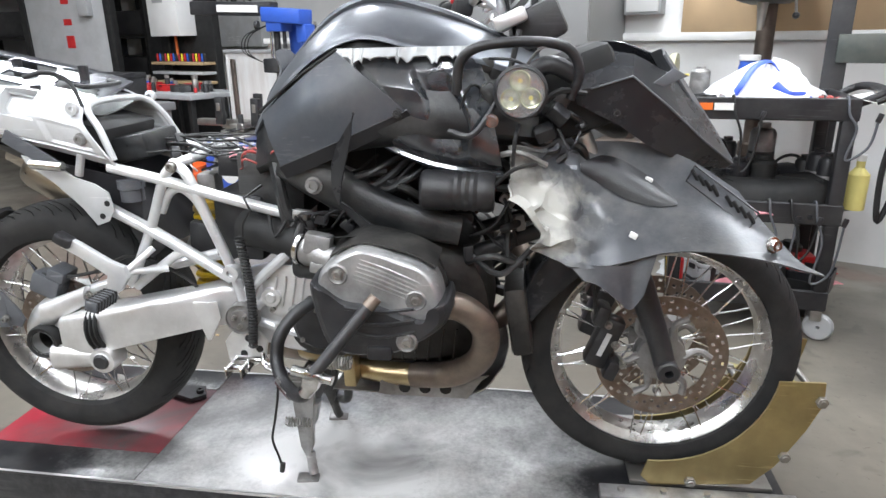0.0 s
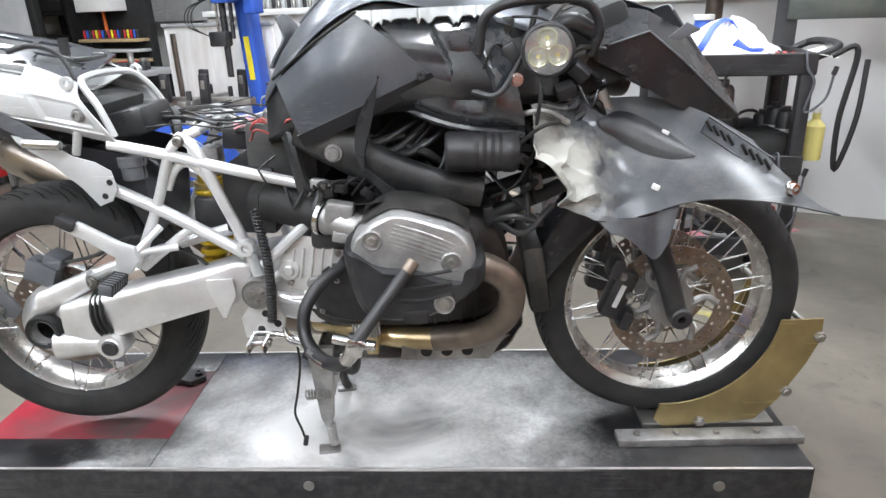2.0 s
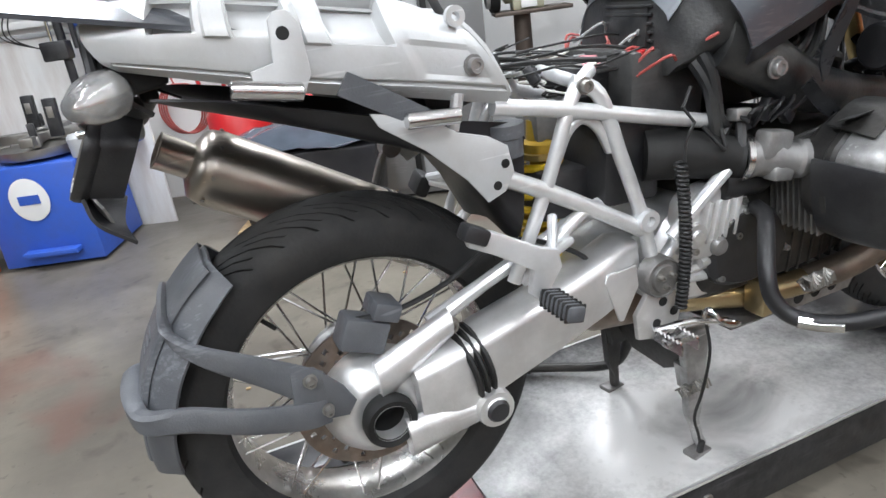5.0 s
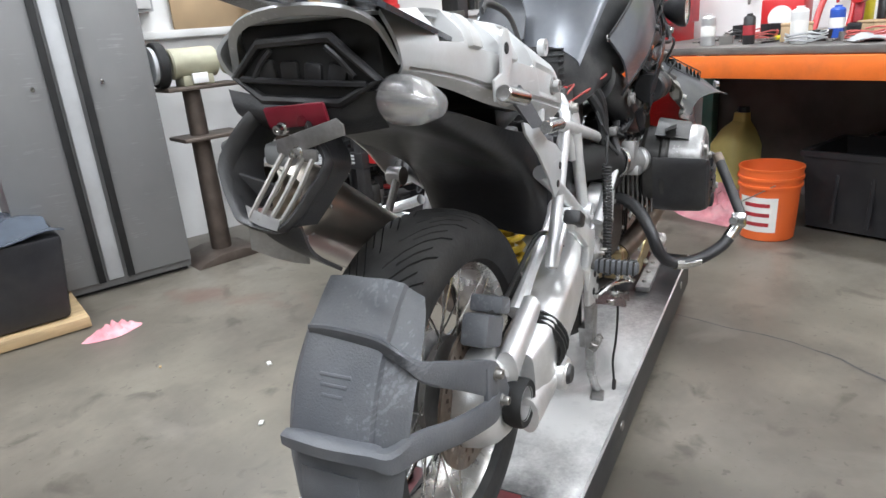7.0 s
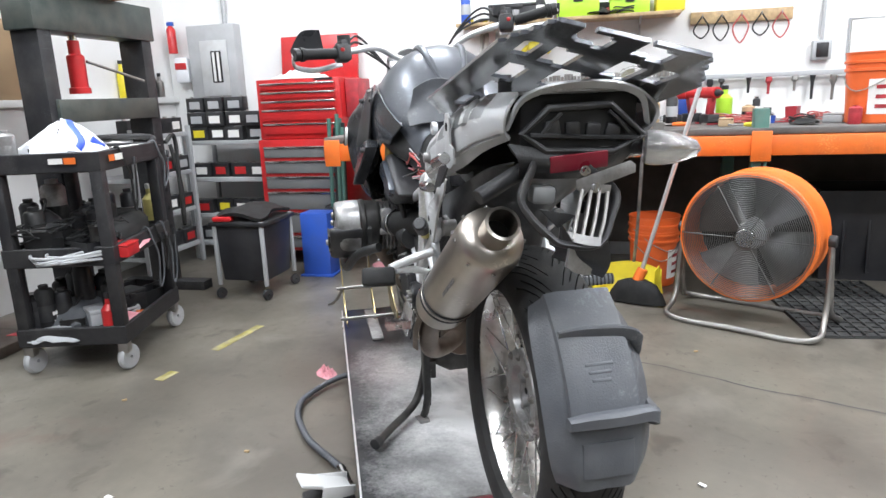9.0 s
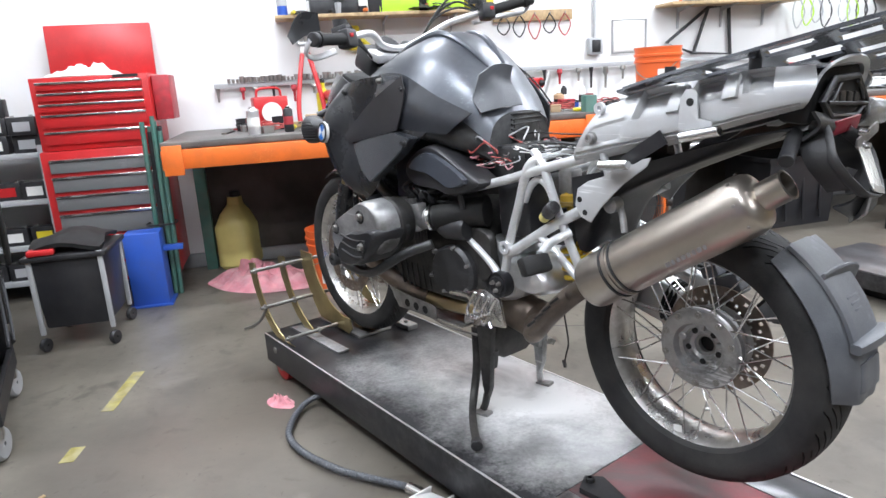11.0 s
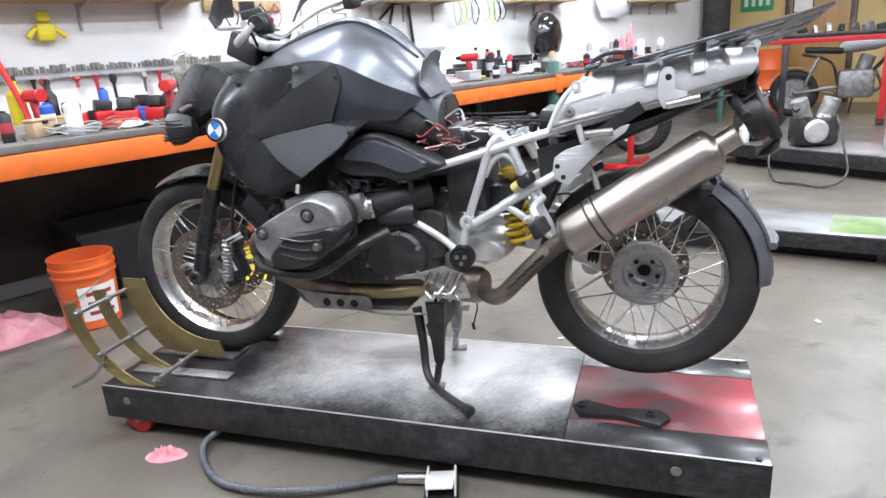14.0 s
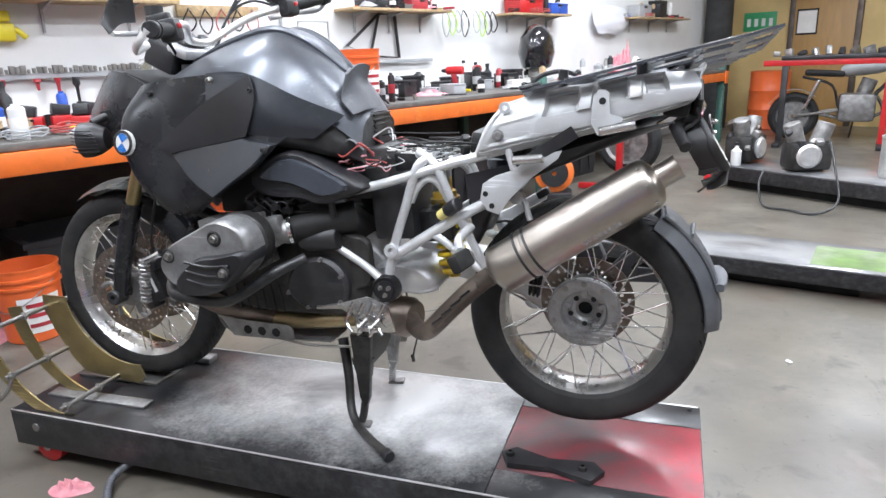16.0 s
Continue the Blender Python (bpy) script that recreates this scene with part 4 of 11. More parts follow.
tube(bp, [(0.585, -0.215, 0.60), (0.59, -0.20, 0.575), (0.625, -0.20, 0.558), (0.645, -0.225, 0.555), (0.60, -0.235, 0.575)], 0.005, 8, 4, True)
part("brake_pedal", bp, chrome_m, bike, "worn silver brake pedal")
gs = B()
prism(gs, [(0.50, 0.54), (0.52, 0.62), (0.58, 0.64), (0.66, 0.615), (0.74, 0.60), (0.74, 0.588), (0.66, 0.595), (0.62, 0.57), (0.58, 0.53)], 0.01, Matrix.Translation((0, 0.165, 0)), 0.002)
for k in range(4):
    tube(gs, [(0.53 + 0.03 * k, 0.172, 0.62), (0.55 + 0.03 * k, 0.185, 0.57), (0.53 + 0.03 * k, 0.195, 0.54)], 0.005, 6, 3)
part("gear_linkage", gs, chrome_m, bike, "bright cast gear linkage and footrest carrier")

# stands
cst = None
# left leg and cross plate take a darker colour than the right leg
for y, x0, mt, lb in ((-0.125, 0.64, wiped_m, "grimy cast centre stand leg holding the machine up"), (0.125, 0.63, case_m, "dark cast centre stand leg")):
    st = B()
    prism(st, [(x0 - 0.035, 0.50), (x0 + 0.03, 0.50), (x0 + 0.012, 0.30), (x0 - 0.005, 0.26), (x0 - 0.02, 0.30)], 0.022, Matrix.Translation((0, y, 0)), 0.003)
    prism(st, [(x0 - 0.03, 0.42), (x0 + 0.035, 0.42), (x0 + 0.02, 0.36), (x0 - 0.02, 0.36)], 0.03, Matrix.Translation((0, y * 0.9, 0)), 0.003)
    tube(st, [(x0, y, 0.28), (x0 + 0.005, y * 1.05, 0.24), (x0 + 0.01, y * 1.1, 0.222)], 0.012, 10)
    cst = part("centre_stand", st, mt, bike, lb)
part("stand_web", prism(B(), [(-0.10, 0.50), (0.10, 0.50), (0.10, 0.40), (0.05, 0.37), (-0.05, 0.37), (-0.10, 0.40)], 0.014, Matrix.Translation((0.635, 0, 0)) @ pose(0, 0, 0, 0, 0, 90), 0.003), case_m, cst, "dark cross plate")
for y in (-0.137, 0.137):
    part("stand_foot", bx((0.055, 0.034, 0.012), (0.635, y * 1.04, 0.212), (0, 8, 10), 0.004), dalu_m, cst)
for y in (-0.11,):
    part("stand_spring", tube(B(), [(0.59 + 0.07 * i / 40, y - 0.03 + 0.012 * math.cos(i * 1.5), 0.375 + 0.012 * math.sin(i * 1.5)) for i in range(41)], 0.0022, 6, 1), steel_m, cst)
sst = rod("side_stand", [(0.70, 0.10, 0.47), (0.68, 0.12, 0.36), (0.665, 0.15, 0.275), (0.63, 0.19, 0.245), (0.56, 0.25, 0.238), (0.49, 0.30, 0.236)], [0.016, 0.014, 0.013, 0.012, 0.012, 0.012], case_m, bike, "grimy blackened side stand bent outwards")
part("stand_tip", cyl(0.017, (0.497, 0.296, 0.236), (0.478, 0.312, 0.236), 14), black_m, sst)


# ---- engine ----
def slabloft(outline, ys, scales, centre=None):
    """Sections of one outline in x, z at several y, each scaled about its middle."""
    cx = centre[0] if centre else sum(p[0] for p in outline) / len(outline)
    cz = centre[1] if centre else sum(p[1] for p in outline) / len(outline)
    pts = smooth_path([(x, 0, z) for x, z in outline], 4, True)
    return loft(B(), [[(cx + (p.x - cx) * s, y, cz + (p.z - cz) * s) for p in pts] for y, s in zip(ys, scales)])


case = slabloft([(0.62, 0.57), (0.60, 0.68), (0.66, 0.80), (0.84, 0.86), (1.03, 0.84), (1.10, 0.72), (1.09, 0.60), (1.00, 0.55), (0.75, 0.545)], [-0.14, -0.12, -0.05, 0.05, 0.12, 0.14], [0.86, 0.97, 1.0, 1.0, 0.97, 0.86])
engine = part("engine", case, case_m, bike, "grimy black and silver flat-twin engine block", 45)
for s in (-1, 1):
    part("engine_cover", slabloft([(0.66, 0.60), (0.64, 0.68), (0.70, 0.74), (0.80, 0.72), (0.84, 0.64), (0.78, 0.58)], [s * 0.13, s * 0.155, s * 0.165], [1.0, 0.97, 0.86]), black_m, engine, "black side cover of the engine", 30)
    part("starter", lathe(B(), [(0, 0), (0.032, 0.002), (0.036, 0.012), (0.036, 0.10), (0.028, 0.12), (0, 0.122)], (0.66, s * 0.145, 0.80), (1, 0, -0.08), 20), black_m, engine)
    for k in range(6):
        part("case_rib", bx((0.006, 0.012, 0.085), (0.87 + 0.03 * k, s * 0.137, 0.60), (0, 8, 0), 0.002), case_m, engine)
    for bx_, bz_ in ((0.665, 0.615), (0.66, 0.69), (0.72, 0.735), (0.81, 0.71), (0.83, 0.63), (0.77, 0.59)):
        bolt(engine, (bx_, s * 0.16, bz_), (0, s, 0), 0.006, dalu_m)
gb = slabloft([(0.53, 0.60), (0.55, 0.72), (0.62, 0.77), (0.76, 0.76), (0.78, 0.62), (0.70, 0.56)], [-0.135, -0.12, 0.06, 0.08], [0.88, 1, 1, 0.88])
part("gearbox", gb, alu_m, engine, "silver cast gearbox housing")
part("front_cover", bx((0.05, 0.24, 0.17), (1.165, 0.0, 0.65), (0, -8, 0), 0.012), case_m, engine, "black front cover of the engine")
part("swingarm_bridge", slabloft([(0.39, 0.655), (0.43, 0.705), (0.55, 0.722), (0.60, 0.69), (0.58, 0.645), (0.46, 0.622)], [-0.09, -0.07, 0.05, 0.085, 0.10], [0.95, 1.0, 1.0, 0.92, 0.75]), alu_m, bike, "silver cast bridge of the swingarm", 45)
rb = B()
for k in range(2):
    tube(rb, [(0.59, -0.138, 0.69 - 0.05 * k), (0.66, -0.145, 0.695 - 0.05 * k)], 0.008, 8, 1)
for z in (0.655, 0.735):
    tube(rb, [(0.625, -0.146, z), (0.655, -0.146, z)], 0.013, 10, 1)
tube(rb, [(0.64, -0.145, 0.64), (0.64, -0.145, 0.70)], 0.007, 8, 1)
part("gearbox_rib", rb, alu_m, engine)
bolt(engine, (0.725, -0.137, 0.69), (0, -1, 0), 0.011, alu_m)
tb = B()
tube(tb, [(0.53, -0.13, 0.652), (0.64, -0.135, 0.622), (0.80, -0.14, 0.622)], 0.013, 10)
part("lower_strut", tb, frame_m, bike, "silver lower frame strut")
part("engine_brace", tube(B(), [(0.545, -0.165, 0.735), (0.60, -0.172, 0.785), (0.655, -0.178, 0.832)], 0.0115, 10, 4), frame_m, bike, "silver diagonal brace beside the gearbox")
part("gearbox_boss", lathe(B(), [(0, 0.010), (0.010, 0.010), (0.014, 0.006), (0.022, 0.006), (0.024, 0.0), (0.024, -0.02), (0, -0.02)], (0.60, -0.165, 0.72), (0, -1, 0), 18), alu_m, engine, "round silver boss on the gearbox")


def cylinder_side(s, out, guard_poly, cx, cz):
    y = lambda v: s * v
    part("cylinder", lathe(B(), [(0, 0), (0.064, 0), (0.064, 0.12), (0, 0.12)], (cx, y(0.13), cz), (0, s, 0), 24), dalu_m, engine, "grimy cylinder barrel")
    fin = mesh_of("cooling_fin", bx((0.17, 0.004, 0.15), (0, 0, 0), (0, 6 * s, 0), 0.0), dalu_m)
    for k in range(9):
        o = new("cooling_fin", fin)
        o.parent = engine
        o.matrix_local = Matrix.Translation((cx, y(0.15 + 0.012 * k), cz))
    hd = slabloft(out, [y(v) for v in (0.285, 0.290, 0.325, 0.343, 0.354, 0.359, 0.361)], [0.975, 0.985, 0.985, 0.972, 0.945, 0.92, 0.895])
    head = part("cylinder_head", hd, wiped_m, engine, "scuffed grimy silver cylinder head cover", 28)
    part("head_body", slabloft(out, [y(v) for v in (0.215, 0.225, 0.262, 0.268, 0.278, 0.284)], [0.86, 0.93, 0.95, 1.01, 1.01, 0.96]), case_m, head, "oily black cylinder head body", 28)
    gd = slabloft(guard_poly, [y(v) for v in (0.25, 0.30, 0.362, 0.376, 0.382)], [1.0, 1.03, 1.0, 0.94, 0.86])
    gd2 = part("head_guard", gd, black_m, head, "black scratched plastic head guard", 28)
    for k in range(3):
        gx, gz = sum(p[0] for p in guard_poly) / len(guard_poly), sum(p[1] for p in guard_poly) / len(guard_poly)
        part("guard_rib", tube(B(), [(gx - 0.07 + 0.01 * k, y(0.383), gz + 0.028 - 0.026 * k), (gx, y(0.384), gz + 0.022 - 0.026 * k), (gx + 0.065, y(0.383), gz + 0.03 - 0.024 * k)], 0.004, 6, 4), black_m, gd2)
    return head


head_r = cylinder_side(-1, [(0.775, 0.842), (0.80, 0.872), (0.83, 0.892), (0.872, 0.905), (0.94, 0.885), (1.0, 0.858), (1.022, 0.805), (1.01, 0.76), (0.95, 0.715), (0.88, 0.70), (0.805, 0.71), (0.772, 0.765)],
                       [(0.765, 0.83), (0.79, 0.828), (0.83, 0.80), (0.90, 0.79), (0.96, 0.768), (1.0, 0.765), (1.012, 0.795), (1.032, 0.80), (1.03, 0.76), (0.965, 0.71), (0.90, 0.688), (0.82, 0.69), (0.785, 0.725)], 0.88, 0.77)
head_l = cylinder_side(1, [(1.103, 0.755), (1.085, 0.79), (1.058, 0.815), (0.98, 0.856), (0.91, 0.888), (0.86, 0.885), (0.822, 0.86), (0.806, 0.806), (0.83, 0.75), (0.92, 0.70), (1.044, 0.692), (1.09, 0.72)],
                       [(1.04, 0.72), (1.0, 0.765), (0.955, 0.79), (0.89, 0.80), (0.822, 0.815), (0.81, 0.79), (0.845, 0.745), (0.915, 0.695), (0.98, 0.68), (1.03, 0.685)], 0.95, 0.79)
for k in range(6):
    dx, dz = -0.0035 * k, -0.0078 * k
    rbm = tube(B(), [(0.868 + dx, -0.3605, 0.883 + dz), (0.91 + dx, -0.362, 0.869 + dz), (0.95 + dx, -0.3615, 0.852 + dz), (0.985 + dx * 0.6, -0.3595, 0.835 + dz)], [0.0015, 0.0028, 0.0028, 0.0015], 6, 4)
    part("cooling_rib", rbm, wiped_m, head_r)
part("top_shield", sheet(B(), [[(0.80, -0.25, 0.888), (0.86, -0.25, 0.918), (0.95, -0.25, 0.902), (1.01, -0.25, 0.872)], [(0.80, -0.33, 0.878), (0.86, -0.33, 0.906), (0.95, -0.33, 0.889), (1.008, -0.33, 0.86)]], 0.004, 4), case_m, head_r, "black dirt-caked top of the head")
for at in ((0.972, -0.362, 0.803), (0.822, -0.362, 0.853), (0.955, -0.384, 0.725)):
    part("bolt_well", lathe(B(), [(0.010, -0.002), (0.018, 0.003), (0.021, 0.0), (0.021, -0.02), (0.010, -0.02)], at, (0, -1, 0), 20, True), dalu_m, head_r)
    bolt(head_r, at, (0, -1, 0), 0.009)
for at in ((0.91, 0.362, 0.841), (1.062, 0.36, 0.785), (0.878, 0.386, 0.758)):
    bolt(head_l, at, (0, 1, 0), 0.010)
    part("bolt_well", lathe(B(), [(0.010, -0.002), (0.018, 0.003), (0.021, 0.0), (0.021, -0.02), (0.010, -0.02)], at, (0, 1, 0), 20, True), dark_m, head_l)
part("warning_label", bx((0.06, 0.03, 0.001), (0.815, -0.285, 0.905), (-18, 0, 8), 0), dark_m, head_r, "dark warning label")
part("ignition_cap", bx((0.05, 0.02, 0.03), (0.90, -0.378, 0.70), (0, 0, 0), 0.006), black_m, head_r)

# intake: rubber hose, clamp and throttle body on each side
for s, x0, x1, z0, z1 in ((-1, 0.57, 0.70, 0.865, 0.842), (1, 0.66, 0.80, 0.845, 0.82)):
    h = part("intake_hose", tube(B(), [(x0 - 0.03, s * 0.10, z0 + 0.005), (x0 + 0.02, s * 0.125, z0), (x1 - 0.02, s * 0.16, z1 + 0.004), (x1, s * 0.175, z1)], [0.046, 0.044, 0.038, 0.037], 20, 4), rubber_m, bike, "black rubber intake hose")
    d = Vector((x1, s * 0.175, z1)) - Vector((x0, s * 0.12, z0))
    part("hose_clamp", lathe(B(), [(0.038, 0), (0.041, 0.001), (0.041, 0.011), (0.038, 0.012)], Vector((x1, s * 0.175, z1)) - d.normalized() * 0.012, d, 24, True), chrome_m, h)
    tbm = lathe(B(), [(0, 0), (0.034, 0), (0.036, 0.01), (0.032, 0.02), (0.034, 0.05), (0.028, 0.06), (0.028, 0.085), (0.034, 0.09), (0.034, 0.11), (0, 0.11)], (x1, s * 0.175, z1), d, 20)
    box(tbm, (0.06, 0.035, 0.05), (x1 + 0.035, s * 0.20, z1 + 0.02), (0, 12, 0), 0.008)
    box(tbm, (0.045, 0.03, 0.025), (x1 + 0.04, s * 0.21, z1 - 0.03), (0, 12, 0), 0.005)
    tbo = part("throttle_body", tbm, dalu_m, bike, "silver throttle body with linkages", 40)
    lk = B()
    for k in range(5):
        box(lk, (0.03, 0.02, 0.022), (x1 + 0.01 + 0.028 * k, s * (0.16 + 0.012 * (k % 2)), z1 + 0.055 + 0.012 * ((k * 7) % 3)), (0, 15 * k, 10), 0.004)
        tube(lk, [(x1 + 0.02 * k, s * 0.17, z1 + 0.05), (x1 + 0.03 * k, s * 0.19, z1 + 0.085), (x1 + 0.10, s * 0.16, z1 + 0.07 + 0.01 * k)], 0.0035, 6, 4)
    part("throttle_linkage", lk, black_m, tbo)
part("airbox", bx((0.12, 0.22, 0.16), (0.515, 0, 0.87), (0, 4, 0), 0.012), black_m, bike, "black plastic airbox under the frame")
part("battery_box", bx((0.16, 0.20, 0.14), (0.60, 0, 0.97), (0, 4, 0), 0.01), dusty_m, bike, "dusty black battery box")
part("reservoir", lathe(B(), [(0, 0), (0.026, 0), (0.026, 0.028), (0.030, 0.03), (0.030, 0.05), (0, 0.052)], (0.27, -0.115, 0.935), (0, 0, 1), 20), hug_m, bike, "grey fluid reservoir with screw cap")

# exhaust headers, collector and crash bars
eh = rod("exhaust_header", [(0.99, -0.26, 0.755), (1.05, -0.25, 0.742), (1.095, -0.235, 0.69), (1.085, -0.21, 0.61), (1.02, -0.17, 0.545), (0.92, -0.14, 0.52)], 0.030, heat_m, bike, "rust-brown heat-stained exhaust header", 18)
rod("exhaust_header", [(0.92, -0.14, 0.52), (0.82, -0.115, 0.515), (0.72, -0.09, 0.53), (0.62, -0.03, 0.525)], 0.027, honey_m, bike, "straw-coloured exhaust pipe under the engine", 18)
rod("exhaust_header", [(1.07, 0.27, 0.745), (1.14, 0.25, 0.735), (1.18, 0.20, 0.67), (1.14, 0.14, 0.58), (1.04, 0.11, 0.53), (0.92, 0.10, 0.515)], 0.030, heat_m, bike, "rust-brown heat-stained exhaust header", 18)
rod("exhaust_header", [(0.92, 0.10, 0.515), (0.80, 0.11, 0.525), (0.70, 0.10, 0.535), (0.62, 0.05, 0.53)], 0.027, honey_m, bike, "straw-coloured exhaust pipe under the engine", 18)
part("exhaust_bracket", bx((0.03, 0.05, 0.075), (0.775, -0.155, 0.54), (0, 0, 0), 0.006), honey_m, bike)
part("collector", lathe(B(), [(0, 0), (0.05, 0.004), (0.06, 0.02), (0.06, 0.16), (0.05, 0.18), (0, 0.185)], (0.66, 0.0, 0.53), (-1, 0.25, 0.02), 24), heat_m, bike, "brown stained exhaust collector")
part("muffler_pipe", tube(B(), [(0.50, 0.05, 0.535), (0.46, 0.10, 0.525), (0.41, 0.145, 0.545), (0.34, 0.16, 0.62), (0.27, 0.158, 0.69), (0.21, 0.155, 0.735)], 0.026, 18), heat_m, bike, "brown-grey exhaust link pipe rising to the silencer")
sh = B()
sheet(sh, [[(0.395, 0.182, 0.578), (0.325, 0.192, 0.652), (0.265, 0.189, 0.712)], [(0.385, 0.198, 0.565), (0.315, 0.205, 0.64), (0.255, 0.20, 0.70)], [(0.378, 0.186, 0.554), (0.308, 0.196, 0.629), (0.248, 0.191, 0.689)]], 0.002)
gs = part("gearbox_case", slabloft([(0.578, 0.778), (0.62, 0.80), (0.66, 0.80), (0.73, 0.772), (0.726, 0.685), (0.66, 0.662), (0.60, 0.668), (0.578, 0.695)], [-0.125, -0.150, -0.158, -0.162], [1.0, 0.98, 0.93, 0.80]), alu_m, bike, "silver ribbed gearbox casing", 35)
for k in range(5):
    part("casing_rib", bx((0.005, 0.012, 0.075), (0.61 + 0.022 * k, -0.163, 0.735), (0, 12, 0), 0.002), alu_m, gs)
for at in ((0.595, -0.16, 0.77), (0.715, -0.158, 0.755), (0.705, -0.158, 0.69), (0.60, -0.16, 0.69)):
    bolt(gs, at, (0, -1, 0), 0.007)
part("casing_plug", lathe(B(), [(0, 0.012), (0.014, 0.012), (0.018, 0.006), (0.018, 0)], (0.655, -0.162, 0.685), (0, -1, 0), 18), dalu_m, gs)
hs = part("heat_shield", sh, heat_m, bike, "slotted brown-grey heat shield")
part("gearbox_cover", slabloft([(0.745, 0.79), (0.60, 0.80), (0.575, 0.74), (0.59, 0.655), (0.74, 0.645)], [0.118, 0.132, 0.138], [1.0, 0.98, 0.92]), case_m, bike, "grimy black gearbox side cover", 40)
for k in range(4):
    part("slot", bx((0.035, 0.002, 0.006), (0.365 - 0.026 * k, 0.2055, 0.602 + 0.027 * k), (0, 40, 0), 0.0), dark_m, hs)

rod("crash_bar", [(0.735, -0.17, 0.742), (0.725, -0.20, 0.735), (0.685, -0.24, 0.715), (0.655, -0.27, 0.675), (0.65, -0.29, 0.63), (0.67, -0.32, 0.60), (0.71, -0.37, 0.598), (0.75, -0.42, 0.622), (0.775, -0.445, 0.655)], 0.0145, black_m, bike, "black scraped engine crash bar")
cb2 = rod("crash_bar", [(0.765, -0.436, 0.641), (0.778, -0.448, 0.660), (0.786, -0.454, 0.676)], 0.0155, chrome_m, bike, "bare metal crash bar link", k=3)
part("snapped_bar", cyl(0.0125, (0.790, -0.462, 0.690), (0.895, -0.395, 0.812), 14), black_m, cb2, "snapped black crash bar")
part("broken_end", cyl(0.0128, (0.886, -0.401, 0.802), (0.902, -0.390, 0.820), 14), heat_m, cb2, "rusted broken end")
part("bar_clamp", bx((0.034, 0.034, 0.038), (0.788, -0.456, 0.682), (0, 15, 0), 0.006), chrome_m, cb2, "scraped metal bar clamp")
part("bar_bolt", cyl(0.010, (0.745, -0.445, 0.692), (0.825, -0.452, 0.676), 12), chrome_m, cb2)
part("spring", tube(B(), [(0.75 + 0.06 * i / 50, -0.27 + 0.014 * math.cos(i * 1.2), 0.615 + 0.014 * math.sin(i * 1.2)) for i in range(51)], 0.0028, 6, 1), steel_m, cb2)
rod("crash_bar", [(0.72, 0.24, 0.765), (0.775, 0.29, 0.74), (0.83, 0.315, 0.705), (0.90, 0.33, 0.664), (0.96, 0.335, 0.654), (1.06, 0.33, 0.658), (1.12, 0.30, 0.662), (1.19, 0.20, 0.67), (1.21, 0.10, 0.69)], 0.0145, dusty_m, bike, "grey scuffed engine crash bar")
for at in ((0.665, -0.30, 0.592),):
    part("scrape", tube(B(), [(0.668, -0.324, 0.598), (0.69, -0.348, 0.594), (0.712, -0.376, 0.597)], 0.0136, 10), chrome_m, bike, "bare scraped metal on the crash bar")
skp = B()
sheet(skp, [[(1.13, -0.12, 0.54), (1.06, -0.14, 0.475), (0.85, -0.14, 0.470), (0.72, -0.14, 0.474)], [(1.14, 0, 0.54), (1.06, 0, 0.468), (0.85, 0, 0.464), (0.72, 0, 0.468)], [(1.13, 0.12, 0.54), (1.06, 0.14, 0.475), (0.85, 0.14, 0.470), (0.72, 0.14, 0.474)]], 0.003)
for s in (-1, 1):
    prism(skp, [(1.10, 0.53), (1.08, 0.514), (1.048, 0.466), (0.852, 0.469), (0.835, 0.472), (0.84, 0.505), (0.855, 0.516), (1.0, 0.52)], 0.003, Matrix.Translation((0, 0.146 * s, 0)))
skid = part("skid_plate", skp, dalu_m, bike, "dented aluminium skid plate with round holes")
for s in (-1, 1):
    for x in (0.898, 0.947, 0.996):
        part("plate_hole", cyl(0.014, (x, s * 0.145, 0.490), (x, s * 0.1485, 0.490), 14), dark_m, skid)
rod("rear_rod", [(0.96, 0.13, 0.475), (0.80, 0.135, 0.455), (0.66, 0.13, 0.462)], 0.004, steel_m, bike)

# ---- front end ----
for s in (-1, 1):
    m_low = black_m if s < 0 else brass_m
    lo = part("fork_leg", tube(B(), [(1.500, s * 0.108, 0.548), (1.475, s * 0.11, 0.63), (1.43, s * 0.112, 0.75), (1.385, s * 0.112, 0.865)], [0.024, 0.026, 0.03, 0.03], 16), black_m if s < 0 else matt_m, bike, "dull black fork slider")
    part("fork_tube", tube(B(), [(1.44, s * 0.112, 0.73), (1.37, s * 0.112, 0.90), (1.29, s * 0.112, 1.08)], 0.0205 if s < 0 else 0.0215, 16), steel_m if s < 0 else gold_m, lo, "upper fork tube")
    part("axle_clamp", lathe(B(), [(0.010, -0.004), (0.022, -0.004), (0.026, 0.0), (0.026, 0.04), (0.010, 0.04)], (1.502, s * 0.14, 0.548), (0, -s, 0), 20, True), black_m, lo)
    cp = B()
    box(cp, (0.055, 0.05, 0.13), (1.362, s * 0.085, 0.60), (0, 22, 0), 0.012)
    box(cp, (0.03, 0.06, 0.05), (1.38, s * 0.09, 0.535), (0, 22, 0), 0.008)
    box(cp, (0.03, 0.06, 0.05), (1.352, s * 0.09, 0.67), (0, 22, 0), 0.008)
    c = part("front_caliper", cp, black_m, bike, "black four-piston front brake caliper", 40)
    for dz in (-0.05, 0.0, 0.05):
        bolt(c, (1.385 - dz * 0.35, s * 0.112, 0.60 + dz), (0, s, 0), 0.007)
    part("marking_bar", bx((0.012, 0.001, 0.06), (1.36, s * 0.1115, 0.60), (0, 22, 0), 0), white_tail_m, c)
    cl = B()
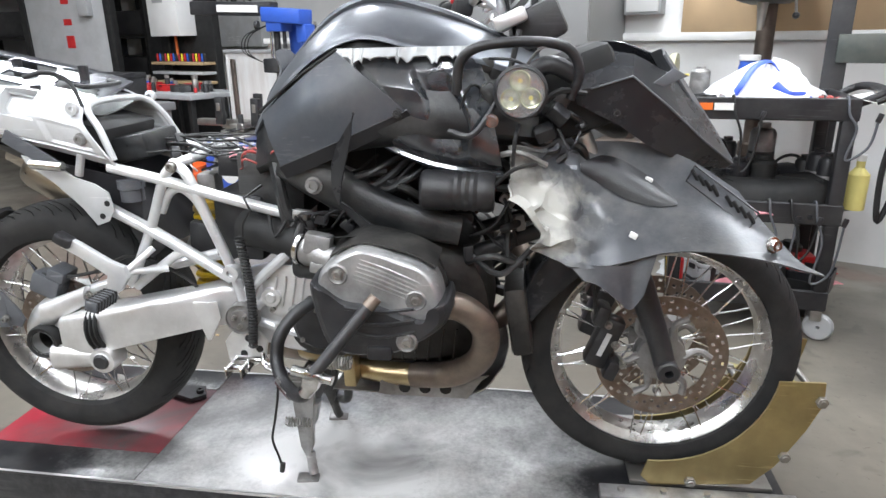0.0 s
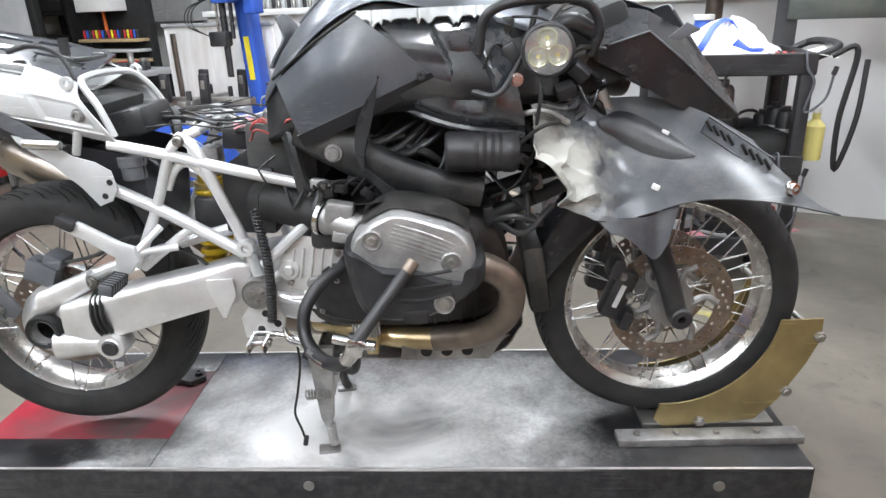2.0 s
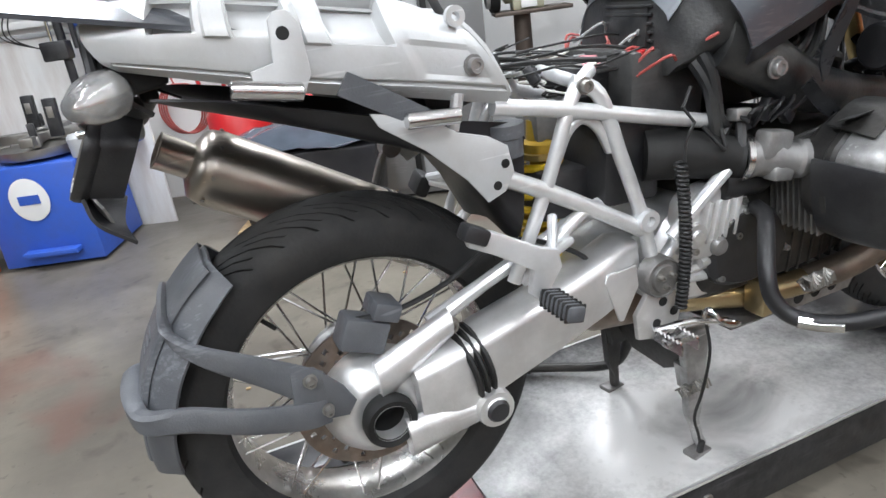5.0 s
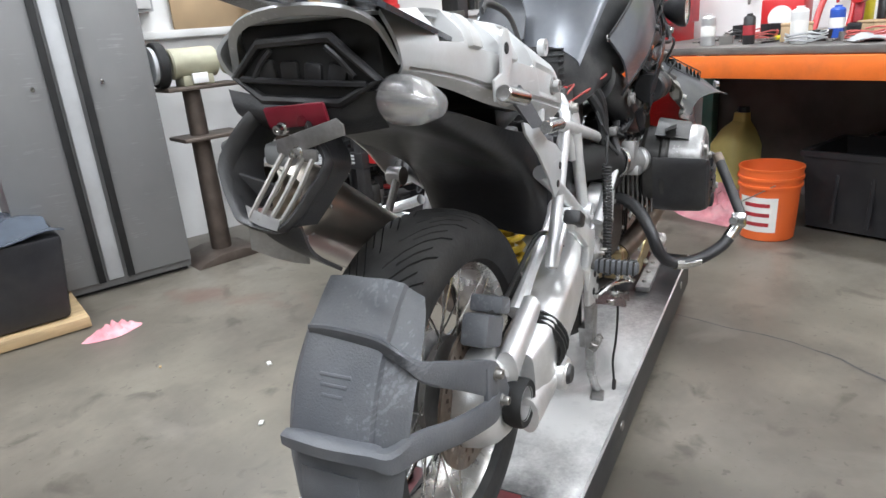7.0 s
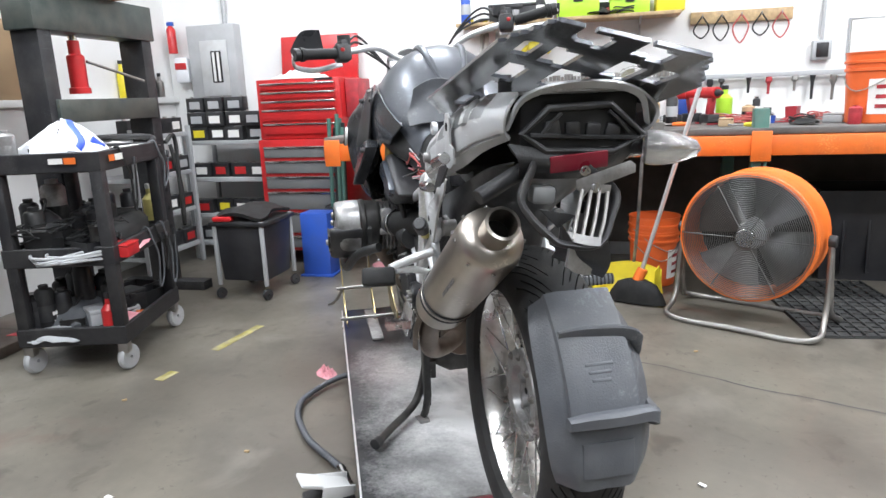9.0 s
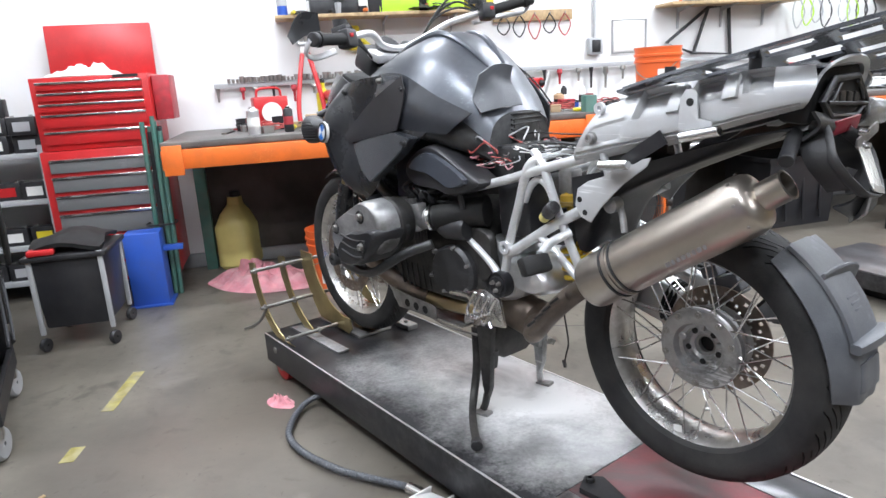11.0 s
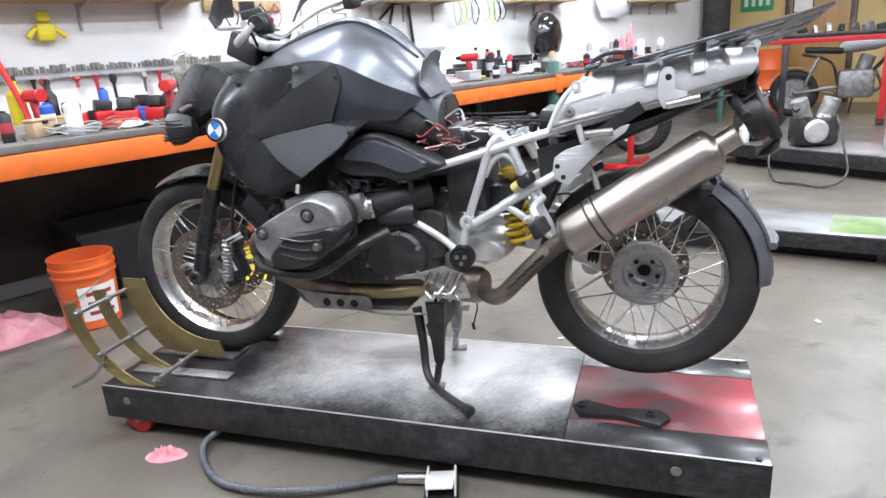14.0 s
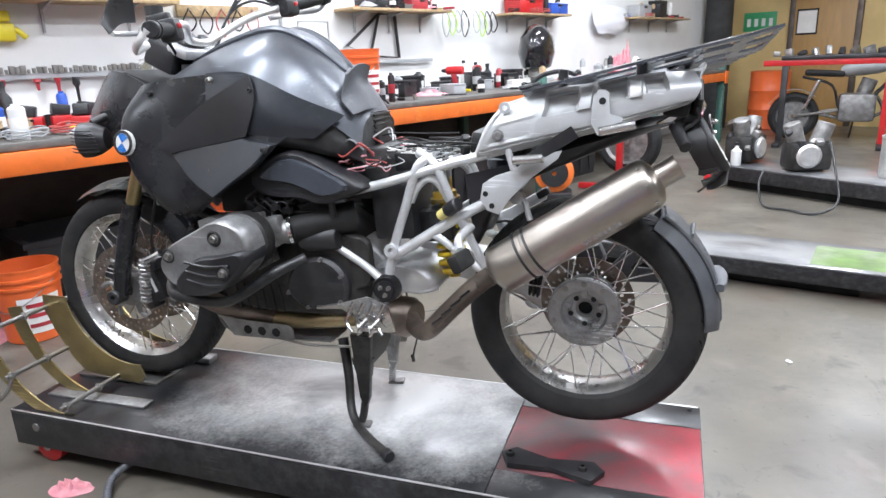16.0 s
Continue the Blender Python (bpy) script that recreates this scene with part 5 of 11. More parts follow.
    tube(cl, [(1.34, s * 0.10, 0.665), (1.33, s * 0.12, 0.74), (1.31, s * 0.11, 0.85), (1.27, s * 0.08, 0.98)], 0.0045, 8)
    part("brake_hose", cl, wire_m, bike)
ft = B()
sheet(ft, [[(1.15 - 0.0 * abs(y), y, 0.60 - 0.3 * abs(y)), (1.175, y, 0.72 - 0.25 * abs(y)), (1.235, y, 0.825 - 0.25 * abs(y)), (1.34, y, 0.90 - 0.25 * abs(y)), (1.46, y, 0.925 - 0.3 * abs(y)), (1.58, y * 0.8, 0.908 - 0.3 * abs(y)), (1.685, y * 0.45, 0.862 - 0.2 * abs(y))] for y in (-0.085, -0.055, 0.0, 0.055, 0.085)], 0.003)
part("front_fender", ft, matt_m, bike, "matt black front fender over the wheel", 40)
for s in (-1, 1):
    sk = sheet(B(), [[(1.275, s * 0.078, 0.845), (1.20, s * 0.078, 0.755), (1.166, s * 0.076, 0.68), (1.150, s * 0.068, 0.598)], [(1.30, s * 0.092, 0.80), (1.235, s * 0.092, 0.725), (1.19, s * 0.090, 0.66), (1.157, s * 0.074, 0.594)], [(1.345, s * 0.088, 0.80), (1.275, s * 0.088, 0.735), (1.218, s * 0.088, 0.675), (1.166, s * 0.078, 0.597)]], 0.003)
    part("fender_skirt", sk, matt_m, bike, "matt black front fender side skirt", 40)
tel = B()
tube(tel, [(1.02, -0.10, 0.80), (1.20, -0.08, 0.86), (1.33, 0.0, 0.90), (1.20, 0.08, 0.86), (1.02, 0.10, 0.80)], 0.018, 12)
part("telelever_arm", tel, black_m, bike, "black front suspension arm")
part("fog_light_mount", tube(B(), [(1.27, 0.155, 0.72), (1.30, 0.16, 0.705), (1.335, 0.16, 0.69)], 0.012, 10), chrome_m, bike)
part("peg_spring", tube(B(), [(1.33 + 0.012 * math.cos(i * 1.1) + 0.0003 * i, 0.165 + 0.016 * math.sin(i * 1.1), 0.685 - 0.0023 * i) for i in range(56)], 0.005, 6, 1), dalu_m, bike, "grimy coil spring hanging by the fork")
part("spring_core", cyl(0.011, (1.335, 0.165, 0.70), (1.345, 0.165, 0.555), 12), dalu_m, bike)

# ---- bodywork ----
TANK = [(0.585, [(0.0, 1.13), (0.06, 1.125), (0.105, 1.10), (0.125, 1.05), (0.12, 0.99)]), (0.64, [(0.0, 1.215), (0.075, 1.205), (0.125, 1.17), (0.15, 1.10), (0.145, 1.01)]),
        (0.74, [(0.0, 1.31), (0.09, 1.295), (0.145, 1.255), (0.185, 1.17), (0.185, 1.04)]), (0.84, [(0.0, 1.363), (0.09, 1.342), (0.155, 1.295), (0.20, 1.21), (0.20, 1.06)]),
        (0.95, [(0.0, 1.345), (0.10, 1.325), (0.165, 1.275), (0.205, 1.20), (0.205, 1.07)]), (1.08, [(0.0, 1.30), (0.10, 1.285), (0.165, 1.245), (0.20, 1.18), (0.20, 1.07)]),
        (1.20, [(0.0, 1.243), (0.09, 1.232), (0.14, 1.20), (0.165, 1.14), (0.17, 1.06)])]


def tank_ring(x, half, grow):
    cz = 1.15
    pts = [(x, y * grow, cz + (z - cz) * grow) for y, z in half] + [(x, -y * grow, cz + (z - cz) * grow) for y, z in half[:0:-1]]
    return [tuple(p) for p in smooth_path(pts, 3, True)]


tank = part("fuel_tank", loft(B(), [tank_ring(x, h, 0.95) for x, h in TANK]), dusty_m, bike, "dusty black inner fuel tank", 60)
cov = sheet(B(), [[(x, -h[2][0] - 0.010, h[2][1] - 0.016)] + [(x, s * y, z) for s, (y, z) in [(-1, h[i]) for i in (2, 1)] + [(1, h[i]) for i in (0, 1, 2)]] + [(x, h[3][0] * 1.02, h[3][1])] for x, h in TANK], 0.004, 4)
part("tank_cover", cov, cover_m, bike, "silver-graphite painted tank cover with torn edge", 50)
ridge = B()
for s in (-1, 1):
    tube(ridge, [(0.66, s * 0.03, 1.243), (0.76, s * 0.055, 1.325), (0.86, s * 0.065, 1.358), (1.0, s * 0.07, 1.327), (1.12, s * 0.075, 1.28)], [0.004, 0.010, 0.012, 0.010, 0.004], 8, 4)
part("cover_ridge", ridge, cover_m, bike)
torn = B()
random.seed(5)
edge = [(0.80 + 0.27 * i / 60, -0.202, 1.246 - 0.020 * max(0, noise.noise(Vector((i * 0.17, 2, 7)))) - 0.022 * max(0, noise.noise(Vector((i * 0.55, 5, 1))))) for i in range(61)]
sheet(torn, [[(x, -0.185, 1.262) for x, y, z in edge], edge], 0.003, 1)
part("torn_edge", torn, tail_m, bike, "jagged pale broken plastic edge")
sp = sheet(B(), [[(0.628, -0.170, 1.135), (0.715, -0.196, 1.197), (0.806, -0.207, 1.257)], [(0.652, -0.198, 1.083), (0.755, -0.221, 1.142), (0.872, -0.223, 1.205)], [(0.672, -0.205, 1.030), (0.80, -0.224, 1.085), (0.94, -0.222, 1.145)]], 0.005)
spo = part("tank_side_panel", sp, paint_m, bike, "dark grey painted side panel", 45)
part("panel_lip", sheet(B(), [[(0.668, -0.207, 1.032), (0.80, -0.227, 1.086), (0.944, -0.224, 1.147)], [(0.676, -0.19, 1.005), (0.81, -0.213, 1.060), (0.958, -0.207, 1.128)]], 0.006), tote_m, spo, "black folded lower edge of the panel")
part("panel_seam", tube(B(), [(0.622, -0.172, 1.14), (0.71, -0.198, 1.203), (0.808, -0.209, 1.262)], 0.003, 6, 5), dark_m, spo)
bolt(bike, (0.925, -0.225, 1.14), (0, -1, 0), 0.008, black_m)
it = moulded([[(0.83, -0.180, 1.247), (0.91, -0.185, 1.242), (0.975, -0.186, 1.240), (1.035, -0.183, 1.243), (1.085, -0.172, 1.238)],
              [(0.885, -0.205, 1.20), (0.943, -0.208, 1.193), (1.0, -0.209, 1.183), (1.052, -0.202, 1.185), (1.10, -0.188, 1.175)],
              [(0.915, -0.216, 1.15), (0.968, -0.218, 1.138), (1.025, -0.216, 1.128), (1.071, -0.21, 1.125), (1.11, -0.198, 1.115)],
              [(0.863, -0.206, 1.108), (0.937, -0.212, 1.086), (1.011, -0.214, 1.068), (1.074, -0.21, 1.058), (1.125, -0.20, 1.047)],
              [(0.845, -0.178, 1.094), (0.92, -0.184, 1.056), (0.984, -0.188, 1.031), (1.06, -0.188, 1.016), (1.132, -0.18, 1.005)]],
             [(0.42, 0.62, 0.30, 0.62, -0.016, 0.10), (0.0, 0.35, 0.12, 0.30, 0.006, 0.05), (0.70, 1.0, 0.42, 0.75, 0.010, 0.08), (0.0, 1.0, 0.96, 1.0, 0.007, 0.008)], 0.006, 34, 24, -1)
part("tank_flank", it, flank_m, bike, "exposed black plastic tank flank with dust", 45)
sn = part("intake_snorkel", tube(B(), [(0.66, -0.15, 1.04), (0.73, -0.16, 1.005), (0.84, -0.165, 0.94), (0.95, -0.17, 0.905), (1.04, -0.165, 0.885)], [0.045, 0.05, 0.045, 0.036, 0.034], 18, 5, flat=0.65), dusty_m, bike, "dusty black intake snorkel")
bolt(sn, (0.735, -0.20, 0.99), (0, -1, 0), 0.014, dalu_m)
can = lathe(B(), [(0, 0), (0.036, 0), (0.041, 0.006), (0.041, 0.055)] + [(0.041 - 0.003 * (i % 2), 0.06 + 0.008 * i) for i in range(9)] + [(0.041, 0.14), (0.036, 0.15), (0, 0.15)], (0.965, -0.205, 0.985), (1, 0, -0.05), 28)
part("canister", can, black_m, bike, "ribbed black charcoal canister")
shd = sheet(B(), [[(0.846, -0.262, 1.15), (0.835, -0.255, 1.09), (0.81, -0.245, 1.01), (0.80, -0.24, 0.965)], [(0.85, -0.262, 1.148), (0.80, -0.25, 1.07), (0.785, -0.235, 1.0), (0.795, -0.235, 0.96)]], 0.004, 4, 0.006)
part("broken_shard", shd, matt_m, bike, "jagged black broken fairing shard")
shd = sheet(B(), [[(0.79, -0.22, 0.965), (0.85, -0.215, 0.92), (0.90, -0.21, 0.885)], [(0.79, -0.20, 0.945), (0.84, -0.205, 0.90), (0.89, -0.20, 0.872)]], 0.004, 4, 0.008)
part("broken_shard", shd, matt_m, bike, "jagged black broken fairing strip")
ch = B()
for z, yy in ((1.06, -0.12), (1.03, -0.12)):
    tube(ch, [(0.62, yy, z), (0.64, -0.15, z - 0.06), (0.655, -0.155, z - 0.14), (0.68, -0.15, 0.90)], 0.012, 8)
part("tank_mount", ch, dusty_m, bike)
reg = part("regulator", bx((0.04, 0.10, 0.09), (0.60, -0.02, 1.085), (0, 8, 0), 0.004), dusty_m, bike, "finned dusty voltage regulator")
for k in range(6):
    part("fin", bx((0.05, 0.12, 0.005), (0.605, -0.02, 1.05 + 0.014 * k), (0, 8, 0), 0.001), dusty_m, reg)
sl = sheet(B(), [[(0.572, 0.01, 1.15), (0.575, 0.07, 1.148), (0.60, 0.14, 1.13)], [(0.612, 0.01, 1.21), (0.605, 0.08, 1.215), (0.625, 0.145, 1.18)], [(0.60, 0.02, 1.255), (0.60, 0.08, 1.262), (0.615, 0.13, 1.235)]], 0.005, 4, 0.012, 12)
part("seat_lip", sl, hug_m, bike, "bent grey tank rear lip", 45)
for s in (-1, 1):
    bolt(bike, (0.66, s * 0.165, 1.135), (0, s, 0.2), 0.008, chrome_m)

# left fairing, still in one piece
lf = sheet(B(), [[(1.262, 0.13, 1.205), (1.20, 0.195, 1.222), (1.08, 0.21, 1.238), (0.94, 0.195, 1.25)], [(1.285, 0.17, 1.13), (1.215, 0.268, 1.14), (1.12, 0.235, 1.12), (1.03, 0.215, 1.13)], [(1.285, 0.165, 1.05), (1.222, 0.28, 1.06), (1.14, 0.245, 1.055), (1.02, 0.23, 1.06)],
                [(1.262, 0.15, 0.96), (1.205, 0.265, 0.965), (1.12, 0.248, 0.965), (0.98, 0.245, 0.985)], [(1.215, 0.14, 0.885), (1.165, 0.23, 0.885), (1.09, 0.24, 0.895), (0.965, 0.24, 0.94)], [(1.17, 0.12, 0.85), (1.13, 0.19, 0.85), (1.085, 0.215, 0.858), (1.03, 0.225, 0.885)]], 0.005)
lfair = part("side_fairing", lf, matt_m, bike, "matt black side fairing panel", 40)
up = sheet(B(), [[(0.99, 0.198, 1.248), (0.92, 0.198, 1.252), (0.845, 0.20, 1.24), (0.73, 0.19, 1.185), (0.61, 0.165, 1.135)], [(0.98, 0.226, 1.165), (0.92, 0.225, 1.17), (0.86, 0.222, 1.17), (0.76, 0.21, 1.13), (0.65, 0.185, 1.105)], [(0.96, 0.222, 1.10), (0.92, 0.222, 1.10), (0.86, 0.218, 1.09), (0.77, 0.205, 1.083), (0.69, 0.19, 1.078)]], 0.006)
part("tank_side_panel", up, shaded_paint_m, bike, "dark grey painted side panel", 45)
ins = sheet(B(), [[(1.16, 0.24, 1.14), (1.0, 0.222, 1.13), (0.88, 0.215, 1.105), (0.76, 0.205, 1.085)], [(1.16, 0.245, 1.03), (1.0, 0.235, 1.04), (0.88, 0.225, 1.05), (0.80, 0.212, 1.055)], [(1.12, 0.24, 0.93), (1.0, 0.235, 0.95), (0.92, 0.228, 0.975), (0.85, 0.215, 1.01)]], 0.004)
part("fairing_inset", ins, matt_m, lfair, "matt black recessed fairing panel", 40)


def facet(poly, y0, y1, grow):
    """A raised flat-faced panel: the outline at the body side, drawn in towards its face."""
    cx, cz = sum(p[0] for p in poly) / len(poly), sum(p[1] for p in poly) / len(poly)
    return loft(B(), [[(cx + (x - cx) * g, y - 0.05 * (x - cx) - 0.32 * (z - cz), cz + (z - cz) * g) for x, z in poly] for y, g in ((y0, grow), (y1 - 0.004, 1.02), (y1, 0.99))])


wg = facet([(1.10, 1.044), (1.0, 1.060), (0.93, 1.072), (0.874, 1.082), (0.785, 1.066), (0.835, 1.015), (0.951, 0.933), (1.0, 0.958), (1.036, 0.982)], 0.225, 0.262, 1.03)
part("fairing_wing", wg, shaded_paint_m, lfair, "dark blue-grey painted fairing wing", 20)
# thin dark sheet laid over the panels; its colour paints a recess's shade
rc = sheet(B(), [[(1.135, 0.252, 1.066), (0.99, 0.240, 1.168), (0.85, 0.217, 1.243)], [(1.12, 0.255, 1.054), (0.955, 0.242, 1.12), (0.832, 0.227, 1.185)], [(1.10, 0.253, 1.042), (0.945, 0.242, 1.072), (0.865, 0.236, 1.088)]], 0.004)
part("fairing_recess_shade", rc, tote_m, lfair, "raised dark sheet painted as a shaded recess between the painted panels", 40)
for bx_, by_, bz_ in ((0.845, 0.222, 1.205), (1.155, 0.226, 1.20), (0.80, 0.262, 1.055)):
    bolt(lfair, (bx_, by_, bz_), (0, 1, 0.15), 0.007, black_m)
part("inner_shroud", bx((0.26, 0.012, 0.22), (0.93, 0.105, 0.96), (0, 0, 0), 0.006), tote_m, bike, "black inner fairing shroud")
pv = Vector((1.215, 0.286, 1.075))
rd = (Vector((0.10, 1, 0.12))).normalized()
part("badge", lathe(B(), [(0, 0.006), (0.027, 0.005), (0.035, 0.002), (0.035, -0.006), (0, -0.006)], pv, rd, 32), white_m, lfair, "round metal badge")
bd = B()
q = Vector((0, 0, 1)).rotation_difference(rd).to_matrix()
for a0 in (0.0, math.pi):
    c0 = bd.verts.new(pv + q @ Vector((0, 0, 0.0075)))
    rim_v = [bd.verts.new(pv + q @ Vector((0.025 * math.cos(a0 + i * math.pi / 16 + 0.5), 0.025 * math.sin(a0 + i * math.pi / 16 + 0.5), 0.0065))) for i in range(9)]
    for i in range(8):
        bd.faces.new((c0, rim_v[i], rim_v[i + 1]))
part("badge_ring", lathe(B(), [(0.026, 0.0055), (0.027, 0.0075), (0.033, 0.0065), (0.034, 0.004)], pv, rd, 32), black_m, lfair, "black badge ring")
part("badge_enamel", bd, logo_blue_m, lfair, "blue enamel quarters")
kp = slabloft([(0.90, 0.955), (0.885, 0.99), (0.835, 1.025), (0.79, 1.042), (0.735, 1.042), (0.65, 1.002), (0.562, 0.956), (0.575, 0.934), (0.676, 0.902), (0.74, 0.912), (0.825, 0.915), (0.87, 0.925)], [0.12, 0.15, 0.18, 0.192, 0.198], [0.98, 1.0, 0.985, 0.95, 0.86])
kn = part("knee_panel", kp, black_m, bike, "black moulded intake cover", 40)
part("knee_inset", slabloft([(0.858, 0.975), (0.80, 1.018), (0.735, 1.020), (0.60, 0.958), (0.662, 0.928), (0.72, 0.948), (0.775, 0.965)], [0.195, 0.207, 0.212], [1.0, 0.985, 0.93]), knee_m, kn, "satin blue-grey moulded face", 25)
for at in ((0.856, 0.243, 1.052), (0.973, 0.212, 1.232), (1.20, 0.25, 0.94), (1.17, 0.235, 0.90)):
    bolt(lfair, at, (0.1, 1, 0), 0.007, steel_m)

# beak, headlamp cavity and lamps
bk = sheet(B(), [[(1.20, 0.15, 1.20), (1.27, 0.155, 1.245), (1.37, 0.12, 1.262), (1.45, 0.075, 1.235)], [(1.25, 0.175, 1.15), (1.34, 0.165, 1.185), (1.43, 0.125, 1.19), (1.50, 0.08, 1.16)],
                 [(1.34, 0.165, 1.11), (1.42, 0.15, 1.115), (1.49, 0.115, 1.11), (1.56, 0.07, 1.075)], [(1.45, 0.12, 1.055), (1.50, 0.11, 1.04), (1.555, 0.085, 1.03), (1.605, 0.04, 1.005)]], 0.004)
part("beak_side", bk, matt_m, bike, "black front fairing side", 40)
part("beak_vent", prism(B(), [(1.31, 1.165), (1.40, 1.150), (1.375, 1.12), (1.33, 1.135)], 0.01, Matrix.Translation((0, 0.163, 0)), 0.003), dark_m, bike)
# right beak side: sharp-edged, split from its mounts
bk = sheet(B(), [[(1.30, -0.085, 1.252), (1.39, -0.088, 1.236), (1.46, -0.085, 1.198), (1.54, -0.07, 1.115), (1.605, -0.04, 1.018)],
                 [(1.272, -0.150, 1.170), (1.379, -0.160, 1.198), (1.45, -0.158, 1.140), (1.53, -0.135, 1.068), (1.604, -0.085, 1.014)],
                 [(1.276, -0.142, 1.146), (1.36, -0.150, 1.104), (1.42, -0.148, 1.062), (1.50, -0.125, 1.020), (1.592, -0.075, 1.004)]], 0.004, 1)
rb_ = part("beak_side", bk, matt_m, bike, "black front fairing side cracked along its edge", 15)
part("crease", tube(B(), [(1.30, -0.158, 1.176), (1.379, -0.164, 1.199), (1.45, -0.162, 1.141), (1.53, -0.139, 1.069), (1.602, -0.088, 1.015)], 0.0022, 6, 1), hug_m, rb_)
part("broken_tab", prism(B(), [(1.42, 1.185), (1.455, 1.212), (1.485, 1.197), (1.44, 1.178)], 0.004, Matrix.Translation((0, -0.15, 0)), 0.001), hug_m, rb_)
bolt(rb_, (1.352, -0.156, 1.128), (0, -1, 0), 0.007, black_m)
bt = sheet(B(), [[(1.45, -0.075, 1.235), (1.50, -0.08, 1.16), (1.56, -0.07, 1.075), (1.605, -0.04, 1.005)], [(1.46, 0, 1.245), (1.515, 0, 1.17), (1.575, 0, 1.085), (1.625, 0, 1.01)], [(1.45, 0.075, 1.235), (1.50, 0.08, 1.16), (1.56, 0.07, 1.075), (1.605, 0.04, 1.005)]], 0.004)
part("beak_centre", bt, hug_m, bike, "grey front beak", 40)
# solid near-black block in place of the shade inside the headlamp opening
part("lamp_cavity_fill", bx((0.20, 0.26, 0.16), (1.27, 0.0, 1.16), (0, -20, 0), 0.02), dark_m, bike, "near-black block painted as the shade inside the headlamp cavity")
random.seed(11)
for k in range(22):
    a = Vector((1.08 + 0.22 * random.random(), -0.10 - 0.12 * random.random(), 1.02 + 0.2 * random.random()))
    b = a + Vector((random.uniform(-0.12, 0.12), random.uniform(-0.03, 0.03), random.uniform(-0.12, 0.1)))
    part("wire", tube(B(), [a, (a + b) / 2 + Vector((0, -0.03, random.uniform(-0.04, 0.04))), b], random.choice([0.003, 0.004, 0.006, 0.009]), 7, 5), random.choice([wire_m, wire_m, black_m, dalu_m]), bike, "loose wire behind the lamps")
for k in range(12):
    part("connector", bx((0.04, 0.03, 0.03), (1.07 + 0.2 * random.random(), -0.13 - 0.06 * random.random(), 1.04 + 0.2 * random.random()), (30 * k, 20 * k, 0), 0.006), random.choice([black_m, dusty_m, dalu_m]), bike)
br = rod("lamp_guard", [(1.04, -0.20, 1.175), (1.05, -0.215, 1.235), (1.09, -0.22, 1.262), (1.18, -0.215, 1.268), (1.25, -0.20, 1.255), (1.275, -0.19, 1.21), (1.26, -0.18, 1.16)], 0.010, black_m, bike, "black tubular lamp guard")
rod("air_tube", [(1.17, -0.17, 1.20), (1.22, -0.18, 1.225), (1.27, -0.17, 1.20)], 0.018, black_m, bike)
LA = Vector((1.165, -0.262, 1.180))
ld = Vector((-0.05, -1, -0.02)).normalized()
al = part("spot_lamp", lathe(B(), [(0, -0.055), (0.02, -0.05), (0.035, -0.03), (0.047, -0.012), (0.050, 0.0), (0.050, 0.010), (0.045, 0.013), (0.043, 0.004), (0, 0.002)], LA, ld, 32), black_m, bike, "round spot lamp knocked sideways")
q = Vector((0, 0, 1)).rotation_difference(ld).to_matrix()
for k in range(3):
    a = k * 2 * math.pi / 3 + 1.57
    c = LA + q @ Vector((0.021 * math.cos(a), 0.021 * math.sin(a), 0.004))
    part("reflector", lathe(B(), [(0.004, 0.0), (0.010, 0.003), (0.018, 0.007), (0.0195, 0.006), (0.0195, 0.0)], c, ld, 20), lamp_yellow_m, al, "yellowish lamp reflector")
    part("emitter", cyl(0.004, c, c + ld * 0.003, 10), yellow_m, al)
part("lamp_glass", lathe(B(), [(0, 0.011), (0.044, 0.010), (0.044, 0.008), (0, 0.009)], LA, ld, 32), lens_m, al, "clear lamp glass")
bolt(bike, (1.11, -0.235, 1.125), (0, -1, 0), 0.010, chrome_m)
LB = Vector((1.40, 0.215, 1.073))
ldl = Vector((0.25, 0.95, 0.0)).normalized()
al2 = part("spot_lamp", lathe(B(), [(0, -0.06), (0.03, -0.05), (0.045, -0.02), (0.05, 0.0), (0.05, 0.02), (0.046, 0.022), (0.044, 0.006), (0, 0.004)], LB, Vector((1, 0.35, -0.05)), 32), black_m, bike, "round black spot lamp on a bracket")
gr = B()
for k in range(7):
    tube(gr, [(LB.x - 0.045, LB.y + 0.02 + 0.003 * k, LB.z - 0.03 + 0.01 * k), (LB.x, LB.y + 0.05, LB.z - 0.03 + 0.01 * k), (LB.x + 0.04, LB.y + 0.03, LB.z - 0.03 + 0.01 * k)], 0.002, 6, 4)
part("lamp_grille", gr, black_m, al2)
rod("lamp_bracket", [(1.40, 0.20, 1.12), (1.37, 0.15, 1.14), (1.33, 0.13, 1.15)], 0.012, black_m, bike)

# the crumpled right half of the beak hanging over the wheel
def bent(p):
    return max(0.04, min(1.0, (1.36 - p.x) / 0.16))


